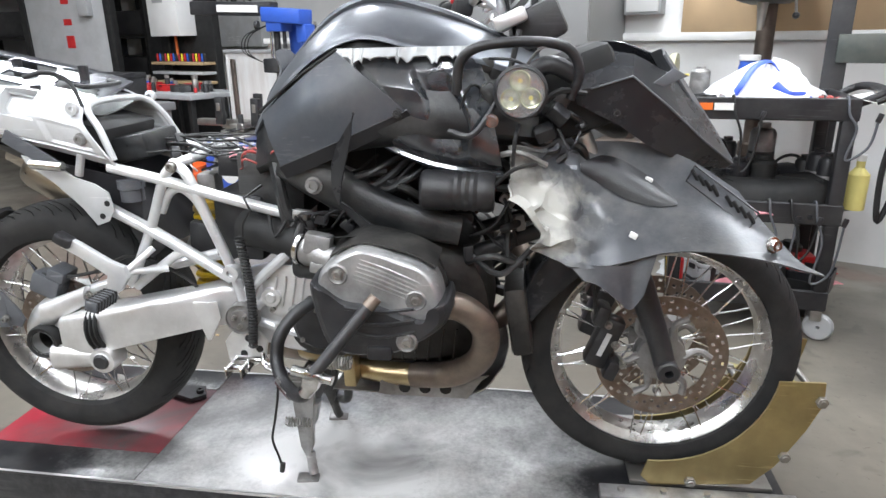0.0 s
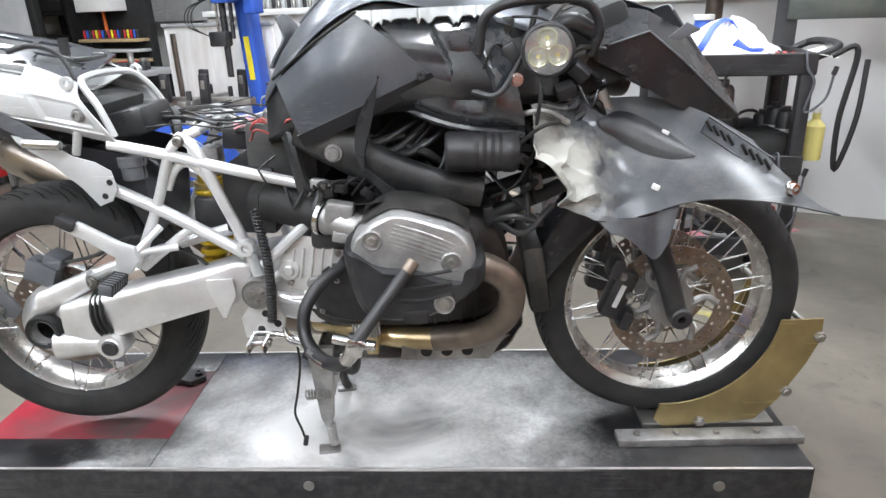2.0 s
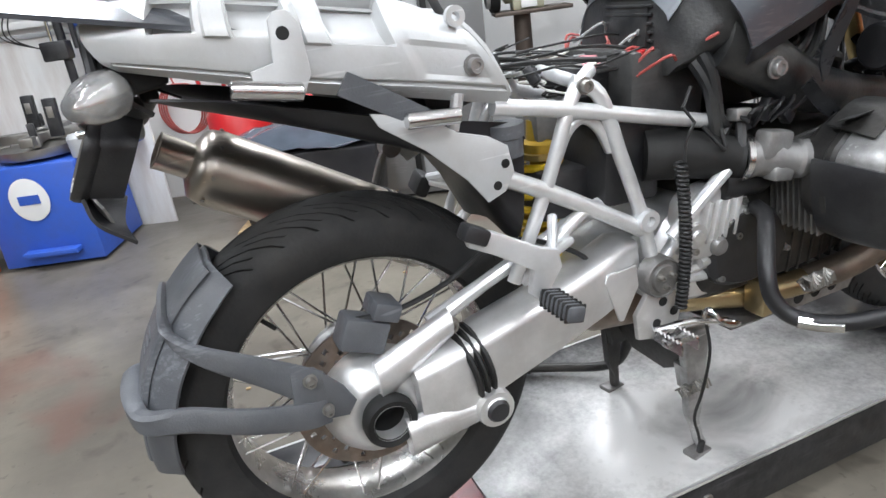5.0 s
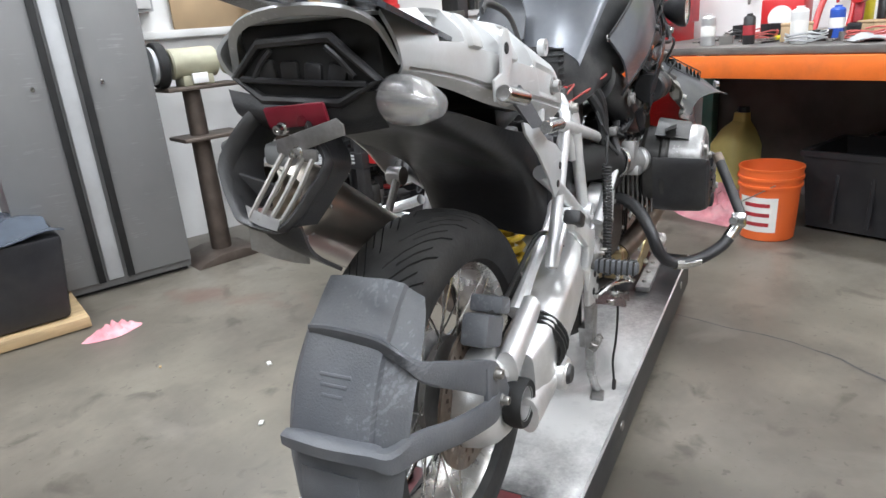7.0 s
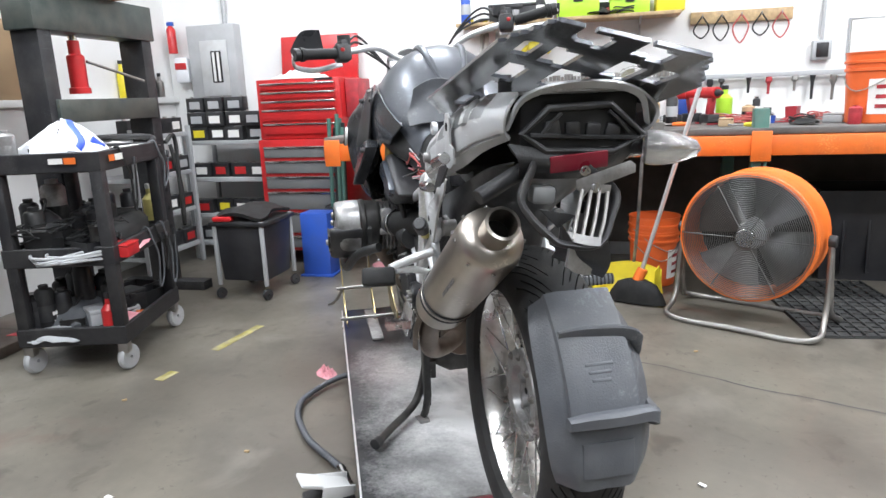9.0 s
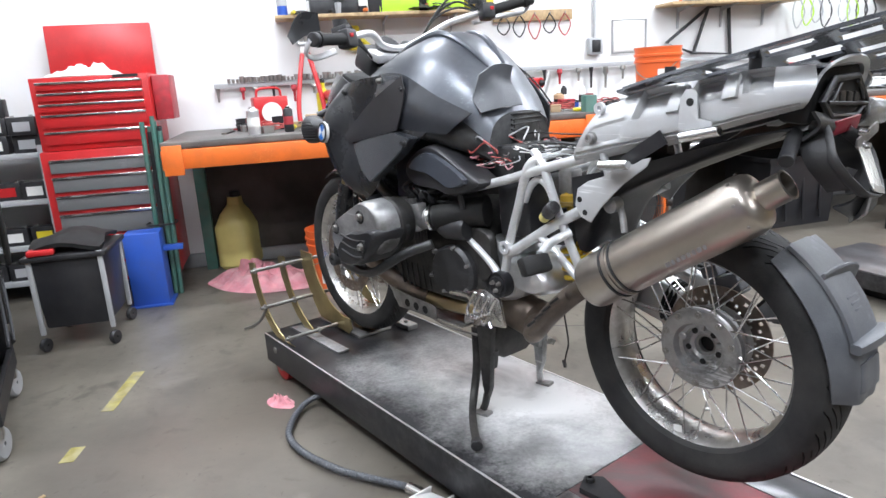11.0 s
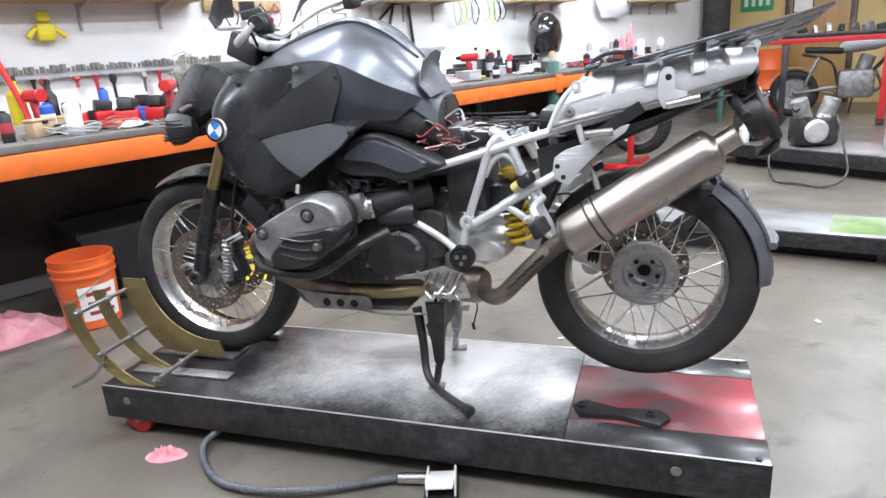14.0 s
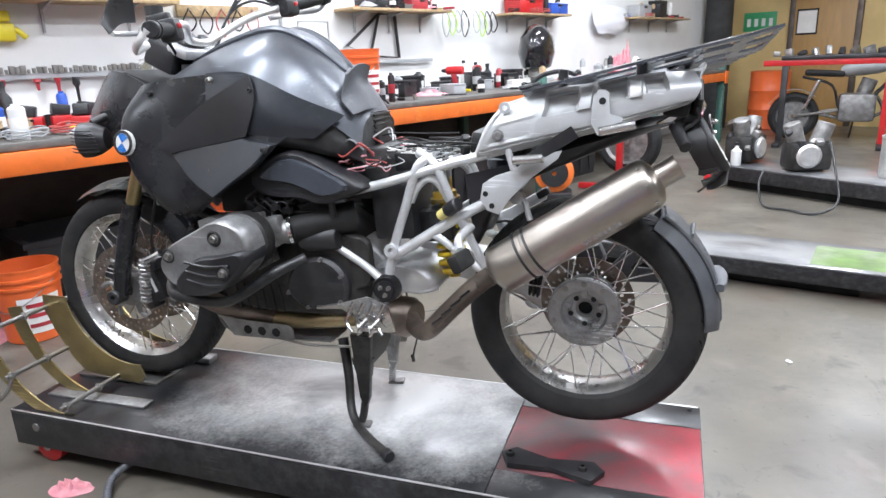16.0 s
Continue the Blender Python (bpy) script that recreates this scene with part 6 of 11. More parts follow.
CRUMPLE = [[(1.15, -0.20, 1.055), (1.23, -0.155, 1.075), (1.33, -0.10, 1.065), (1.42, -0.10, 1.058), (1.50, -0.15, 1.035), (1.58, -0.22, 0.985)],
                 [(1.14, -0.24, 0.97), (1.24, -0.20, 0.985), (1.34, -0.145, 1.0), (1.44, -0.165, 0.99), (1.53, -0.22, 0.965), (1.62, -0.285, 0.93)],
                 [(1.18, -0.26, 0.90), (1.26, -0.245, 0.91), (1.34, -0.215, 0.925), (1.44, -0.235, 0.93), (1.55, -0.28, 0.925), (1.66, -0.335, 0.885)],
                 [(1.245, -0.275, 0.85), (1.29, -0.275, 0.845), (1.36, -0.275, 0.855), (1.46, -0.29, 0.885), (1.57, -0.33, 0.89), (1.695, -0.362, 0.868)]]
cp = sheet(B(), CRUMPLE, 0.004, 9, 0.06, 13.0, bent)
crum = part("crumpled_beak", cp, beak_m, bike, "crumpled dark beak panel torn and twisted outwards", 16)
tear = sheet(B(), [[(1.27, -0.27, 0.85), (1.33, -0.275, 0.85), (1.385, -0.275, 0.86), (1.43, -0.28, 0.875)], [(1.29, -0.285, 0.825), (1.345, -0.29, 0.80), (1.39, -0.295, 0.775), (1.405, -0.29, 0.80)]], 0.004, 5, 0.012, 14)
part("torn_flap", tear, beak_m, crum, "torn hanging flap")
for k in range(9):
    if k != 4:
        f = k / 8
        part("vent_slot", bx((0.0055, 0.006, 0.026), (1.506 + 0.085 * f, -0.183 - 0.088 * f, 1.010 - 0.062 * f), (20, -25, -42), 0.001), dark_m, crum)
part("slot_rim", tube(B(), [(1.492, -0.178, 0.998), (1.506, -0.178, 1.028), (1.602, -0.278, 0.958), (1.588, -0.276, 0.928)], 0.0022, 6, 1, True), black_m, crum)
part("moulded_bulge", sheet(B(), [[surf(CRUMPLE, u, v0 + dv * q) + Vector((0, -0.005 - h * (1 - q * q), 0.3 * h * (1 - q * q))) for q in (-1, -0.5, 0, 0.5, 1)] for u, v0, dv, h in ((0.30, 0.22, 0.03, 0.002), (0.38, 0.27, 0.13, 0.014), (0.47, 0.34, 0.16, 0.018), (0.57, 0.42, 0.12, 0.012), (0.66, 0.47, 0.02, 0.0))], 0.003, 4), black_m, crum, "smooth dark bulge pressed into the panel", 50)
for k, (x, y, z) in enumerate(((1.421, -0.171, 0.997), (1.53, -0.257, 0.921), (1.385, -0.252, 0.905))):
    part("white_clip", bx((0.016, 0.006, 0.012), (x, y, z), (0, 20, -30), 0.002), white_m, crum, "small white clip")
bolt(crum, (1.616, -0.328, 0.913), (0.4, -0.9, 0.1), 0.011, chrome_m)

# ---- bars ----
hbm = rod("handlebar", [(1.00, 0.40, 1.352), (1.04, 0.26, 1.365), (1.06, 0.17, 1.375), (1.11, 0.09, 1.34), (1.12, 0.0, 1.335), (1.11, -0.09, 1.37), (1.06, -0.17, 1.415), (1.0, -0.30, 1.45), (0.96, -0.38, 1.47)], 0.011, alu_m, bike, "silver handlebar tilted by the crash")
for s, a, b in ((1, (0.945, 0.43, 1.352), (1.0, 0.31, 1.356)), (-1, (0.93, -0.40, 1.475), (0.98, -0.28, 1.445))):
    g = lathe(B(), [(0, 0), (0.022, 0.002), (0.022, 0.014)] + [(0.0165 + 0.0012 * (i % 2), 0.016 + 0.008 * i) for i in range(13)] + [(0.018, 0.125), (0, 0.125)], a, Vector(b) - Vector(a), 18)
    part("grip", g, rubber_m, hbm, "black rubber grip")
    part("bar_end", cyl(0.02, Vector(a) - (Vector(b) - Vector(a)).normalized() * 0.02, a, 18), black_m, hbm)
    d = (Vector(b) - Vector(a)).normalized()
    c = Vector(b) + d * 0.02
    sw = B()
    box(sw, (0.05, 0.05, 0.055), c, (0, 10, 20 * s), 0.010)
    box(sw, (0.06, 0.025, 0.03), c + Vector((0.03, 0, 0.025)), (0, 10, 20 * s), 0.006)
    part("switch_gear", sw, black_m, hbm)
    part("switch_button", bx((0.012, 0.012, 0.012), c + Vector((-0.025, 0, 0.01)), (0, 0, 0), 0.003), red_m, hbm, "red switch button")
    lv = B()
    tube(lv, [c + Vector((0.04, 0, 0.0)), c + Vector((0.07, s * 0.04, -0.006)), c + Vector((0.05, s * 0.14, -0.01))], 0.006, 8)
    part("lever", lv, alu_m, hbm, "silver hand lever")
    gd = B()
    tube(gd, [Vector(a) + Vector((0, s * 0.02, 0)), Vector(a) + Vector((0.04, s * 0.015, -0.035)), Vector(a) + Vector((0.10, -s * 0.05, -0.045)), c + Vector((0.075, 0.0, -0.03))], 0.010, 10, 5, flat=0.5)
    part("guard_bar", gd, alu_m, hbm, "bare silver hand guard bar")
    rs = B()
    lathe(rs, [(0, 0), (0.022, 0), (0.022, 0.03), (0, 0.03)], c + Vector((0.05, -s * 0.01, 0.03)), (0, 0, 1), 18)
    part("fluid_reservoir", rs, black_m, hbm)
    cb = B()
    for k in range(3):
        tube(cb, [c + Vector((0.03, 0, 0)), c + Vector((0.10, -s * 0.06, 0.02 + 0.02 * k)), c + Vector((0.13, -s * 0.16, -0.04)), (1.16, s * 0.05, 1.24)], 0.004, 7, 6)
    part("cable", cb, wire_m, hbm)
ws = sheet(B(), [[(1.06, 0.46, 1.37), (1.055, 0.42, 1.43), (1.05, 0.36, 1.435)], [(1.05, 0.45, 1.345), (1.06, 0.40, 1.37), (1.06, 0.35, 1.375)]], 0.003)
part("hand_shield", ws, matt_m, hbm, "dark hand guard shield")
dash = B()
box(dash, (0.10, 0.20, 0.08), (1.20, 0.02, 1.30), (0, -25, 0), 0.012)
lathe(dash, [(0, 0), (0.045, 0), (0.048, 0.012), (0.04, 0.016), (0, 0.01)], (1.155, 0.045, 1.335), (-0.7, 0, 0.7), 24)
lathe(dash, [(0, 0), (0.035, 0), (0.038, 0.012), (0.03, 0.016), (0, 0.01)], (1.155, -0.045, 1.325), (-0.7, 0, 0.7), 24)
part("instrument_panel", dash, black_m, bike, "black instrument cluster")
part("fork_bridge", bx((0.07, 0.24, 0.03), (1.14, 0.0, 1.31), (0, -22, 0), 0.008), alu_m, bike, "silver upper fork bridge")
part("warning_lamp", cyl(0.007, (1.098, 0.10, 1.262), (1.092, 0.108, 1.264), 12), red_led_m, bike, "lit red warning lamp")
part("switch_pod", bx((0.05, 0.04, 0.025), (1.115, 0.09, 1.258), (0, -15, 0), 0.006), black_m, bike)


# ---- tail ----
def tail_side(s):
    skin = [[(0.195, s * 0.125, 1.148), (0.10, s * 0.125, 1.188), (-0.03, s * 0.125, 1.205), (-0.14, s * 0.122, 1.222), (-0.235, s * 0.105, 1.225)],
            [(0.215, s * 0.165, 1.115), (0.10, s * 0.165, 1.145), (-0.03, s * 0.162, 1.17), (-0.15, s * 0.155, 1.19), (-0.25, s * 0.13, 1.195)],
            [(0.255, s * 0.168, 1.05), (0.12, s * 0.168, 1.082), (-0.02, s * 0.165, 1.112), (-0.15, s * 0.155, 1.145), (-0.24, s * 0.13, 1.165)],
            [(0.262, s * 0.145, 1.018), (0.12, s * 0.14, 1.055), (-0.02, s * 0.14, 1.088), (-0.14, s * 0.135, 1.125), (-0.225, s * 0.115, 1.15)]]
    pockets = [(0.27, 0.40, 0.04, 0.42, -0.020, 0.010), (0.50, 0.62, 0.02, 0.40, -0.020, 0.010), (0.72, 0.82, 0.02, 0.38, -0.018, 0.010), (0.02, 0.96, 0.70, 0.74, -0.005, 0.01), (0.42, 0.47, 0.10, 0.44, 0.007, 0.006), (0.64, 0.69, 0.10, 0.42, 0.007, 0.006), (0.05, 0.22, 0.42, 0.62, -0.004, 0.02)]
    ob = part("tail_cover", moulded(skin, pockets, 0.005, 24, 10, s), white_tail_m, bike, "pale silver moulded tail side cover with stepped pockets", 28)
    bolt(ob, (0.205, s * 0.17, 1.085), (0, s, 0), 0.011, dalu_m)
    part("lug", lathe(B(), [(0.006, 0), (0.012, 0), (0.014, 0.003), (0.014, 0.012), (0.006, 0.012)], (0.19, s * 0.15, 1.15), (0, s, 0), 16, True), white_tail_m, ob)
    # hanging bracket and luggage strut
    hb = prism(B(), [(-0.054, 1.182), (-0.046, 1.190), (-0.030, 1.190), (-0.018, 1.172), (-0.016, 1.115), (-0.030, 1.088), (-0.056, 1.088), (-0.084, 1.10), (-0.086, 1.128), (-0.058, 1.134)], 0.005, Matrix.Translation((0, s * 0.176, 0)), 0.0015)
    h = part("luggage_bracket", hb, white_tail_m, bike, "flat silver luggage bracket")
    part("bracket_hole", cyl(0.008, (-0.04, s * 0.174, 1.165), (-0.04, s * 0.180, 1.165), 14), dark_m, h)
    part("bracket_pin", cyl(0.011, (-0.035, s * 0.20, 1.098), (-0.115, s * 0.20, 1.115), 14), chrome_m, h)
    st = sheet(B(), [[(0.03, s * 0.17, 1.108), (0.095, s * 0.168, 1.066), (0.16, s * 0.165, 1.022)], [(0.012, s * 0.168, 1.082), (0.07, s * 0.166, 1.046), (0.13, s * 0.163, 1.010)]], 0.005)
    part("strut", st, hug_m if s < 0 else black_m, bike, "dark flat strut under the tail")
    pl = prism(B(), [(0.12, 1.035), (0.17, 1.0), (0.215, 0.985), (0.245, 0.965), (0.252, 0.925), (0.235, 0.898), (0.205, 0.888), (0.175, 0.93), (0.12, 0.985), (0.06, 1.03), (0.05, 1.05)], 0.005, Matrix.Translation((0, s * 0.165, 0)), 0.0015)
    p = part("luggage_plate", pl, white_tail_m, bike, "silver luggage mounting plate with bolt holes")
    for hx, hz in ((0.238, 0.94), (0.222, 0.91)):
        part("plate_hole", cyl(0.007, (hx, s * 0.163, hz), (hx, s * 0.169, hz), 12), dark_m, p)
    part("plate_pin", cyl(0.011, (0.09, s * 0.19, 1.035), (0.165, s * 0.19, 1.028), 14), chrome_m, p)
    part("spacer", cyl(0.009, (0.17, s * 0.15, 1.0), (0.185, s * 0.15, 1.05), 10), frame_m, p)


for s in (-1, 1):
    tail_side(s)
td = sheet(B(), [[(0.19, -0.125, 1.15), (0.0, -0.125, 1.19), (-0.14, -0.12, 1.215), (-0.245, -0.10, 1.222)], [(0.16, 0, 1.12), (0.0, 0, 1.165), (-0.14, 0, 1.20), (-0.255, 0, 1.225)], [(0.19, 0.125, 1.15), (0.0, 0.125, 1.19), (-0.14, 0.12, 1.215), (-0.245, 0.10, 1.222)]], 0.004)
part("tail_deck", td, tail_m, bike, "grey tail deck under the rack")
ub = sheet(B(), [[(0.30, -0.12, 0.98), (0.10, -0.125, 1.03), (-0.10, -0.12, 1.09), (-0.20, -0.10, 1.11)], [(0.28, -0.115, 0.80), (0.20, -0.10, 0.93), (0.02, -0.09, 1.02), (-0.16, -0.06, 1.09)], [(0.28, 0, 0.80), (0.19, 0, 0.94), (0.02, 0, 1.03), (-0.16, 0, 1.095)], [(0.28, 0.115, 0.80), (0.20, 0.10, 0.93), (0.02, 0.09, 1.02), (-0.16, 0.06, 1.09)], [(0.30, 0.12, 0.98), (0.10, 0.125, 1.03), (-0.10, 0.12, 1.09), (-0.20, 0.10, 1.11)]], 0.004)
part("inner_mudguard", ub, tote_m, bike, "black inner rear mudguard", 45)
tr = B()
sheet(tr, [[(-0.235, 0.124, 1.165), (-0.25, 0.104, 1.215), (-0.262, 0.045, 1.236), (-0.262, -0.045, 1.236), (-0.25, -0.104, 1.215), (-0.235, -0.124, 1.165)], [(-0.229, 0.118, 1.17), (-0.243, 0.097, 1.21), (-0.252, 0.042, 1.226), (-0.252, -0.042, 1.226), (-0.243, -0.097, 1.21), (-0.229, -0.118, 1.17)]], 0.005)
part("tail_surround", tr, white_tail_m, bike, "grey tail end surround")
# solid near-black block, its colour giving the recess its shade
part("lamp_recess_fill", bx((0.06, 0.205, 0.105), (-0.205, 0.0, 1.172), (0, -6, 0), 0.012), dark_m, bike, "near-black block painted as the shade inside the tail lamp recess")
# open six-sided lamp frame that has lost its lens
HX = [(0.104, 1.160), (0.060, 1.198), (-0.045, 1.200), (-0.104, 1.150), (-0.05, 1.126), (0.065, 1.132)]
hc = (sum(p[0] for p in HX) / 6, sum(p[1] for p in HX) / 6)
socket = part("lamp_socket", tube(B(), [(-0.252, y, z) for y, z in HX], 0.0065, 8, 1, True), black_m, bike, "black six-sided tail lamp frame without its lens", 30)
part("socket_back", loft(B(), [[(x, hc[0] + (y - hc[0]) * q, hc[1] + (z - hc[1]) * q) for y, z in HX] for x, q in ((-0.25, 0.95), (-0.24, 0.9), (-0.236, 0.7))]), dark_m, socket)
for k in range(4):
    part("contact_block", bx((0.014, 0.026, 0.026), (-0.248, 0.053 - 0.034 * k, 1.166 - 0.003 * k), (8 * (k - 1), 0, 0), 0.004), black_m, socket)
part("socket_bar", tube(B(), [(-0.256, 0.092, 1.158), (-0.257, 0.0, 1.151), (-0.256, -0.090, 1.146)], 0.004, 6, 4), black_m, socket)
for y0, y1 in ((0.04, 0.075), (-0.04, -0.075)):
    part("socket_bar", tube(B(), [(-0.256, y0, 1.19), (-0.257, (y0 + y1) / 2, 1.175), (-0.256, y1, 1.155)], 0.0035, 6, 3), black_m, socket)
part("light_carrier", sheet(B(), [[(-0.245, 0.125, 1.145), (-0.25, 0.04, 1.132), (-0.245, -0.06, 1.135), (-0.22, -0.12, 1.14)], [(-0.252, 0.11, 1.118), (-0.258, 0.04, 1.106), (-0.25, -0.03, 1.106), (-0.225, -0.09, 1.115)], [(-0.22, 0.10, 1.09), (-0.225, 0.04, 1.085), (-0.22, -0.03, 1.085), (-0.20, -0.08, 1.09)]], 0.006), black_m, bike, "black rear light carrier", 35)
part("reflector", bx((0.006, 0.097, 0.028), (-0.2615, 0.012, 1.113), (-4, -12, -3), 0.003), redlens_m, bike, "dull red rear reflector")
for s in (-1, 1):
    ind = lathe(B(), [(0, 0), (0.024, 0.003), (0.029, 0.014), (0.029, 0.03), (0.025, 0.058), (0.014, 0.088), (0, 0.096)], (-0.235, -0.108, 1.128) if s < 0 else (-0.22, 0.09, 1.09), (-0.5, s, -0.05), 20)
    if s < 0:
        i = part("indicator", ind, lens_m, bike, "clear-lensed turn indicator")
        core = [(0, 0.008)] + [(0.0255 * (1 - (q / 11) ** 2.2) + (0.0004 if q % 2 else -0.0004), 0.010 + 0.0068 * q) for q in range(11)] + [(0, 0.088)]
        part("bulb_core", lathe(B(), core, (-0.235, -0.108, 1.128), (-0.5, s, -0.05), 12), chrome_m, i, "faceted silver reflector core")
        part("indicator_stem", cyl(0.012, (-0.205, -0.075, 1.13), (-0.238, -0.112, 1.128), 12), black_m, i)
    else:
        part("indicator_stub", cyl(0.014, (-0.20, 0.08, 1.10), (-0.225, 0.17, 1.06), 12), black_m, bike, "black indicator stub")
# broken number plate carrier: an open black loop with bare brackets
plate = part("plate_carrier", tube(B(), [(-0.225, 0.08, 1.115), (-0.255, 0.087, 1.108), (-0.281, 0.115, 1.063), (-0.298, 0.104, 1.034), (-0.313, 0.081, 1.008), (-0.32, 0.062, 0.995), (-0.323, 0.006, 0.99), (-0.302, -0.024, 1.026), (-0.282, -0.041, 1.062), (-0.262, -0.007, 1.096), (-0.225, -0.01, 1.11)], 0.012, 8, 4, flat=0.5), black_m, bike, "broken open black number plate carrier", 40)
for pts in ([(-0.255, 0.087, 1.108), (-0.281, 0.115, 1.063), (-0.313, 0.081, 1.008)], [(-0.262, -0.007, 1.096), (-0.282, -0.041, 1.062), (-0.302, -0.024, 1.026), (-0.32, 0.0, 0.992)]):
    part("carrier_wall", sheet(B(), [pts, [(x + 0.05, y * 0.9, z - 0.012) for x, y, z in pts]], 0.005), black_m, plate)
part("carrier_web", prism(B(), [(0.0, 0.0), (0.062, -0.014), (0.030, -0.032)], 0.006, pose(-0.292, 0.09, 1.047, 0, 0, -90), 0.001), black_m, plate)
part("carrier_tail", sheet(B(), [[(-0.318, 0.075, 1.0), (-0.322, 0.03, 0.99), (-0.318, -0.015, 0.992)], [(-0.303, 0.068, 0.981), (-0.312, 0.02, 0.966), (-0.310, -0.022, 0.955)], [(-0.27, 0.06, 0.965), (-0.28, 0.01, 0.94), (-0.27, -0.03, 0.92)]], 0.005), black_m, plate)
part("lamp_housing", bx((0.03, 0.042, 0.030), (-0.235, 0.065, 1.06), (6, 0, 0), 0.008), tail_m, plate, "pale grey plate lamp housing")
part("bracket_arm", prism(B(), [(-0.050, -0.010), (0.045, -0.012), (0.052, -0.004), (0.048, 0.010), (-0.046, 0.011), (-0.053, 0.002)], 0.004, pose(-0.287, -0.022, 1.091, 0, 15, 90), 0.001), dalu_m, plate, "dull metal bracket arm")
for k in range(4):
    part("bracket_bar", tube(B(), [(-0.290, 0.018 - 0.0143 * k, 1.072 - 0.002 * k), (-0.31, 0.034 - 0.015 * k, 1.038 - 0.003 * k), (-0.330, 0.050 - 0.014 * k, 1.003 - 0.003 * k)], 0.0034, 6, 4), steel_m, plate, "dull bracket bar")
part("bracket_foot", sheet(B(), [[(-0.324, 0.058, 1.016), (-0.328, 0.03, 1.008), (-0.33, 0.003, 1.002)], [(-0.331, 0.05, 1.0), (-0.334, 0.03, 0.994), (-0.335, 0.007, 0.99)]], 0.003), dalu_m, plate)
part("bent_tab", sheet(B(), [[(-0.298, -0.006, 0.972), (-0.312, 0.028, 0.985), (-0.330, 0.055, 0.990)], [(-0.290, 0.004, 0.935), (-0.305, 0.032, 0.945), (-0.328, 0.060, 0.962)]], 0.004, 4, 0.004, 20), dalu_m, plate, "bent bare metal tab")
part("bracket_head", bx((0.003, 0.055, 0.014), (-0.287, -0.004, 1.073), (8, 0, 0), 0.001), dalu_m, plate)
bolt(plate, (-0.290, 0.014, 1.102), (-1, 0, 0), 0.006, chrome_m)
bolt(plate, (-0.290, -0.004, 1.074), (-1, 0, 0), 0.006, chrome_m)
random.seed(21)
for k in range(9):
    a = Vector((0.22 + 0.14 * random.random(), random.uniform(-0.1, 0.1), 1.03 + 0.04 * random.random()))
    b = Vector((0.45 + 0.2 * random.random(), random.uniform(-0.12, 0.12), 1.02 + 0.03 * random.random()))
    part("wire", tube(B(), [a, (a * 2 + b) / 3 + Vector((0, random.uniform(-0.03, 0.03), random.uniform(0, 0.02))), (a + b * 2) / 3 + Vector((0, random.uniform(-0.03, 0.03), random.uniform(-0.02, 0.02))), b], random.choice([0.002, 0.003, 0.004]), 6, 5), wire_m, bike, "loose black wire")
for k in range(24):
    a = Vector((0.52 + 0.12 * random.random(), random.uniform(-0.12, 0.14), 1.0 + 0.06 * random.random()))
    part("wire", tube(B(), [a, a + Vector((0.03, random.uniform(-0.05, 0.05), 0.03)), a + Vector((0.08, random.uniform(-0.05, 0.05), 0.0)), a + Vector((0.11, 0.02, 0.03))], 0.0025, 6, 5), random.choice([red_wire_m, red_wire_m, tail_m]), bike, "loose faded red or grey wire")
for k in range(64):
    red = k % 2 == 0
    x = random.uniform(0.50, 0.64) if red else random.uniform(0.34, 0.54)
    a = Vector((x, random.uniform(-0.04, 0.14), random.uniform(1.005, 1.045) - 0.14 * (x - 0.45)))
    pts = [a]
    for q in range(4):
        pts.append(pts[-1] + Vector((random.uniform(-0.035, 0.045), random.uniform(-0.03, 0.03), random.uniform(-0.012, 0.010))))
    part("wire", tube(B(), pts, random.choice([0.0016, 0.002, 0.0026]), 5, 4), random.choice([red_wire_m, pink_m]) if red else random.choice([tail_m, wire_m, paper_m]), bike, "loose thin wire on the frame")
# hoses, cables and connectors crammed round the engine
for s, x0, x1, z0, z1, y0, n in ((-1, 0.76, 1.0, 0.93, 1.05, 0.09, 9), (1, 0.66, 0.92, 0.84, 0.96, 0.11, 10), (-1, 1.04, 1.2, 0.80, 1.0, 0.10, 9), (1, 0.98, 1.2, 0.62, 0.80, 0.10, 7), (-1, 0.60, 0.72, 0.87, 0.93, 0.11, 4)):
    for k in range(n):
        a = Vector((random.uniform(x0, x1), s * (y0 + 0.06 * random.random()), random.uniform(z0, z1)))
        b = Vector((random.uniform(x0, x1), s * (y0 + 0.06 * random.random()), random.uniform(z0, z1)))
        c = (a + b) / 2 + Vector((0, s * 0.03, random.uniform(-0.05, 0.03)))
        part("hose", tube(B(), [a, c, b], random.choice([0.0035, 0.005, 0.007, 0.009]), 8, 6), random.choice([rubber_m, rubber_m, black_m, dusty_m]), engine)
        if k % 2:
            part("connector", bx((0.035, 0.022, 0.025), b, (random.uniform(0, 90), random.uniform(0, 90), 0), 0.004), random.choice([black_m, dusty_m, dalu_m]), engine)
# added dark block: paints the shade inside the tail opening
part("tail_cavity_fill", bx((0.11, 0.22, 0.06), (0.165, 0.0, 1.085), (0, 16, 0), 0.01), dark_m, bike, "near-black block standing in for the shade inside the open tail")
part("cavity_arch", tube(B(), [(0.262, -0.15, 1.035), (0.235, -0.14, 1.10), (0.20, -0.12, 1.145), (0.18, -0.05, 1.155), (0.18, 0.05, 1.155), (0.20, 0.12, 1.145), (0.235, 0.14, 1.10), (0.262, 0.15, 1.035)], 0.008, 8, 4), white_tail_m, bike)
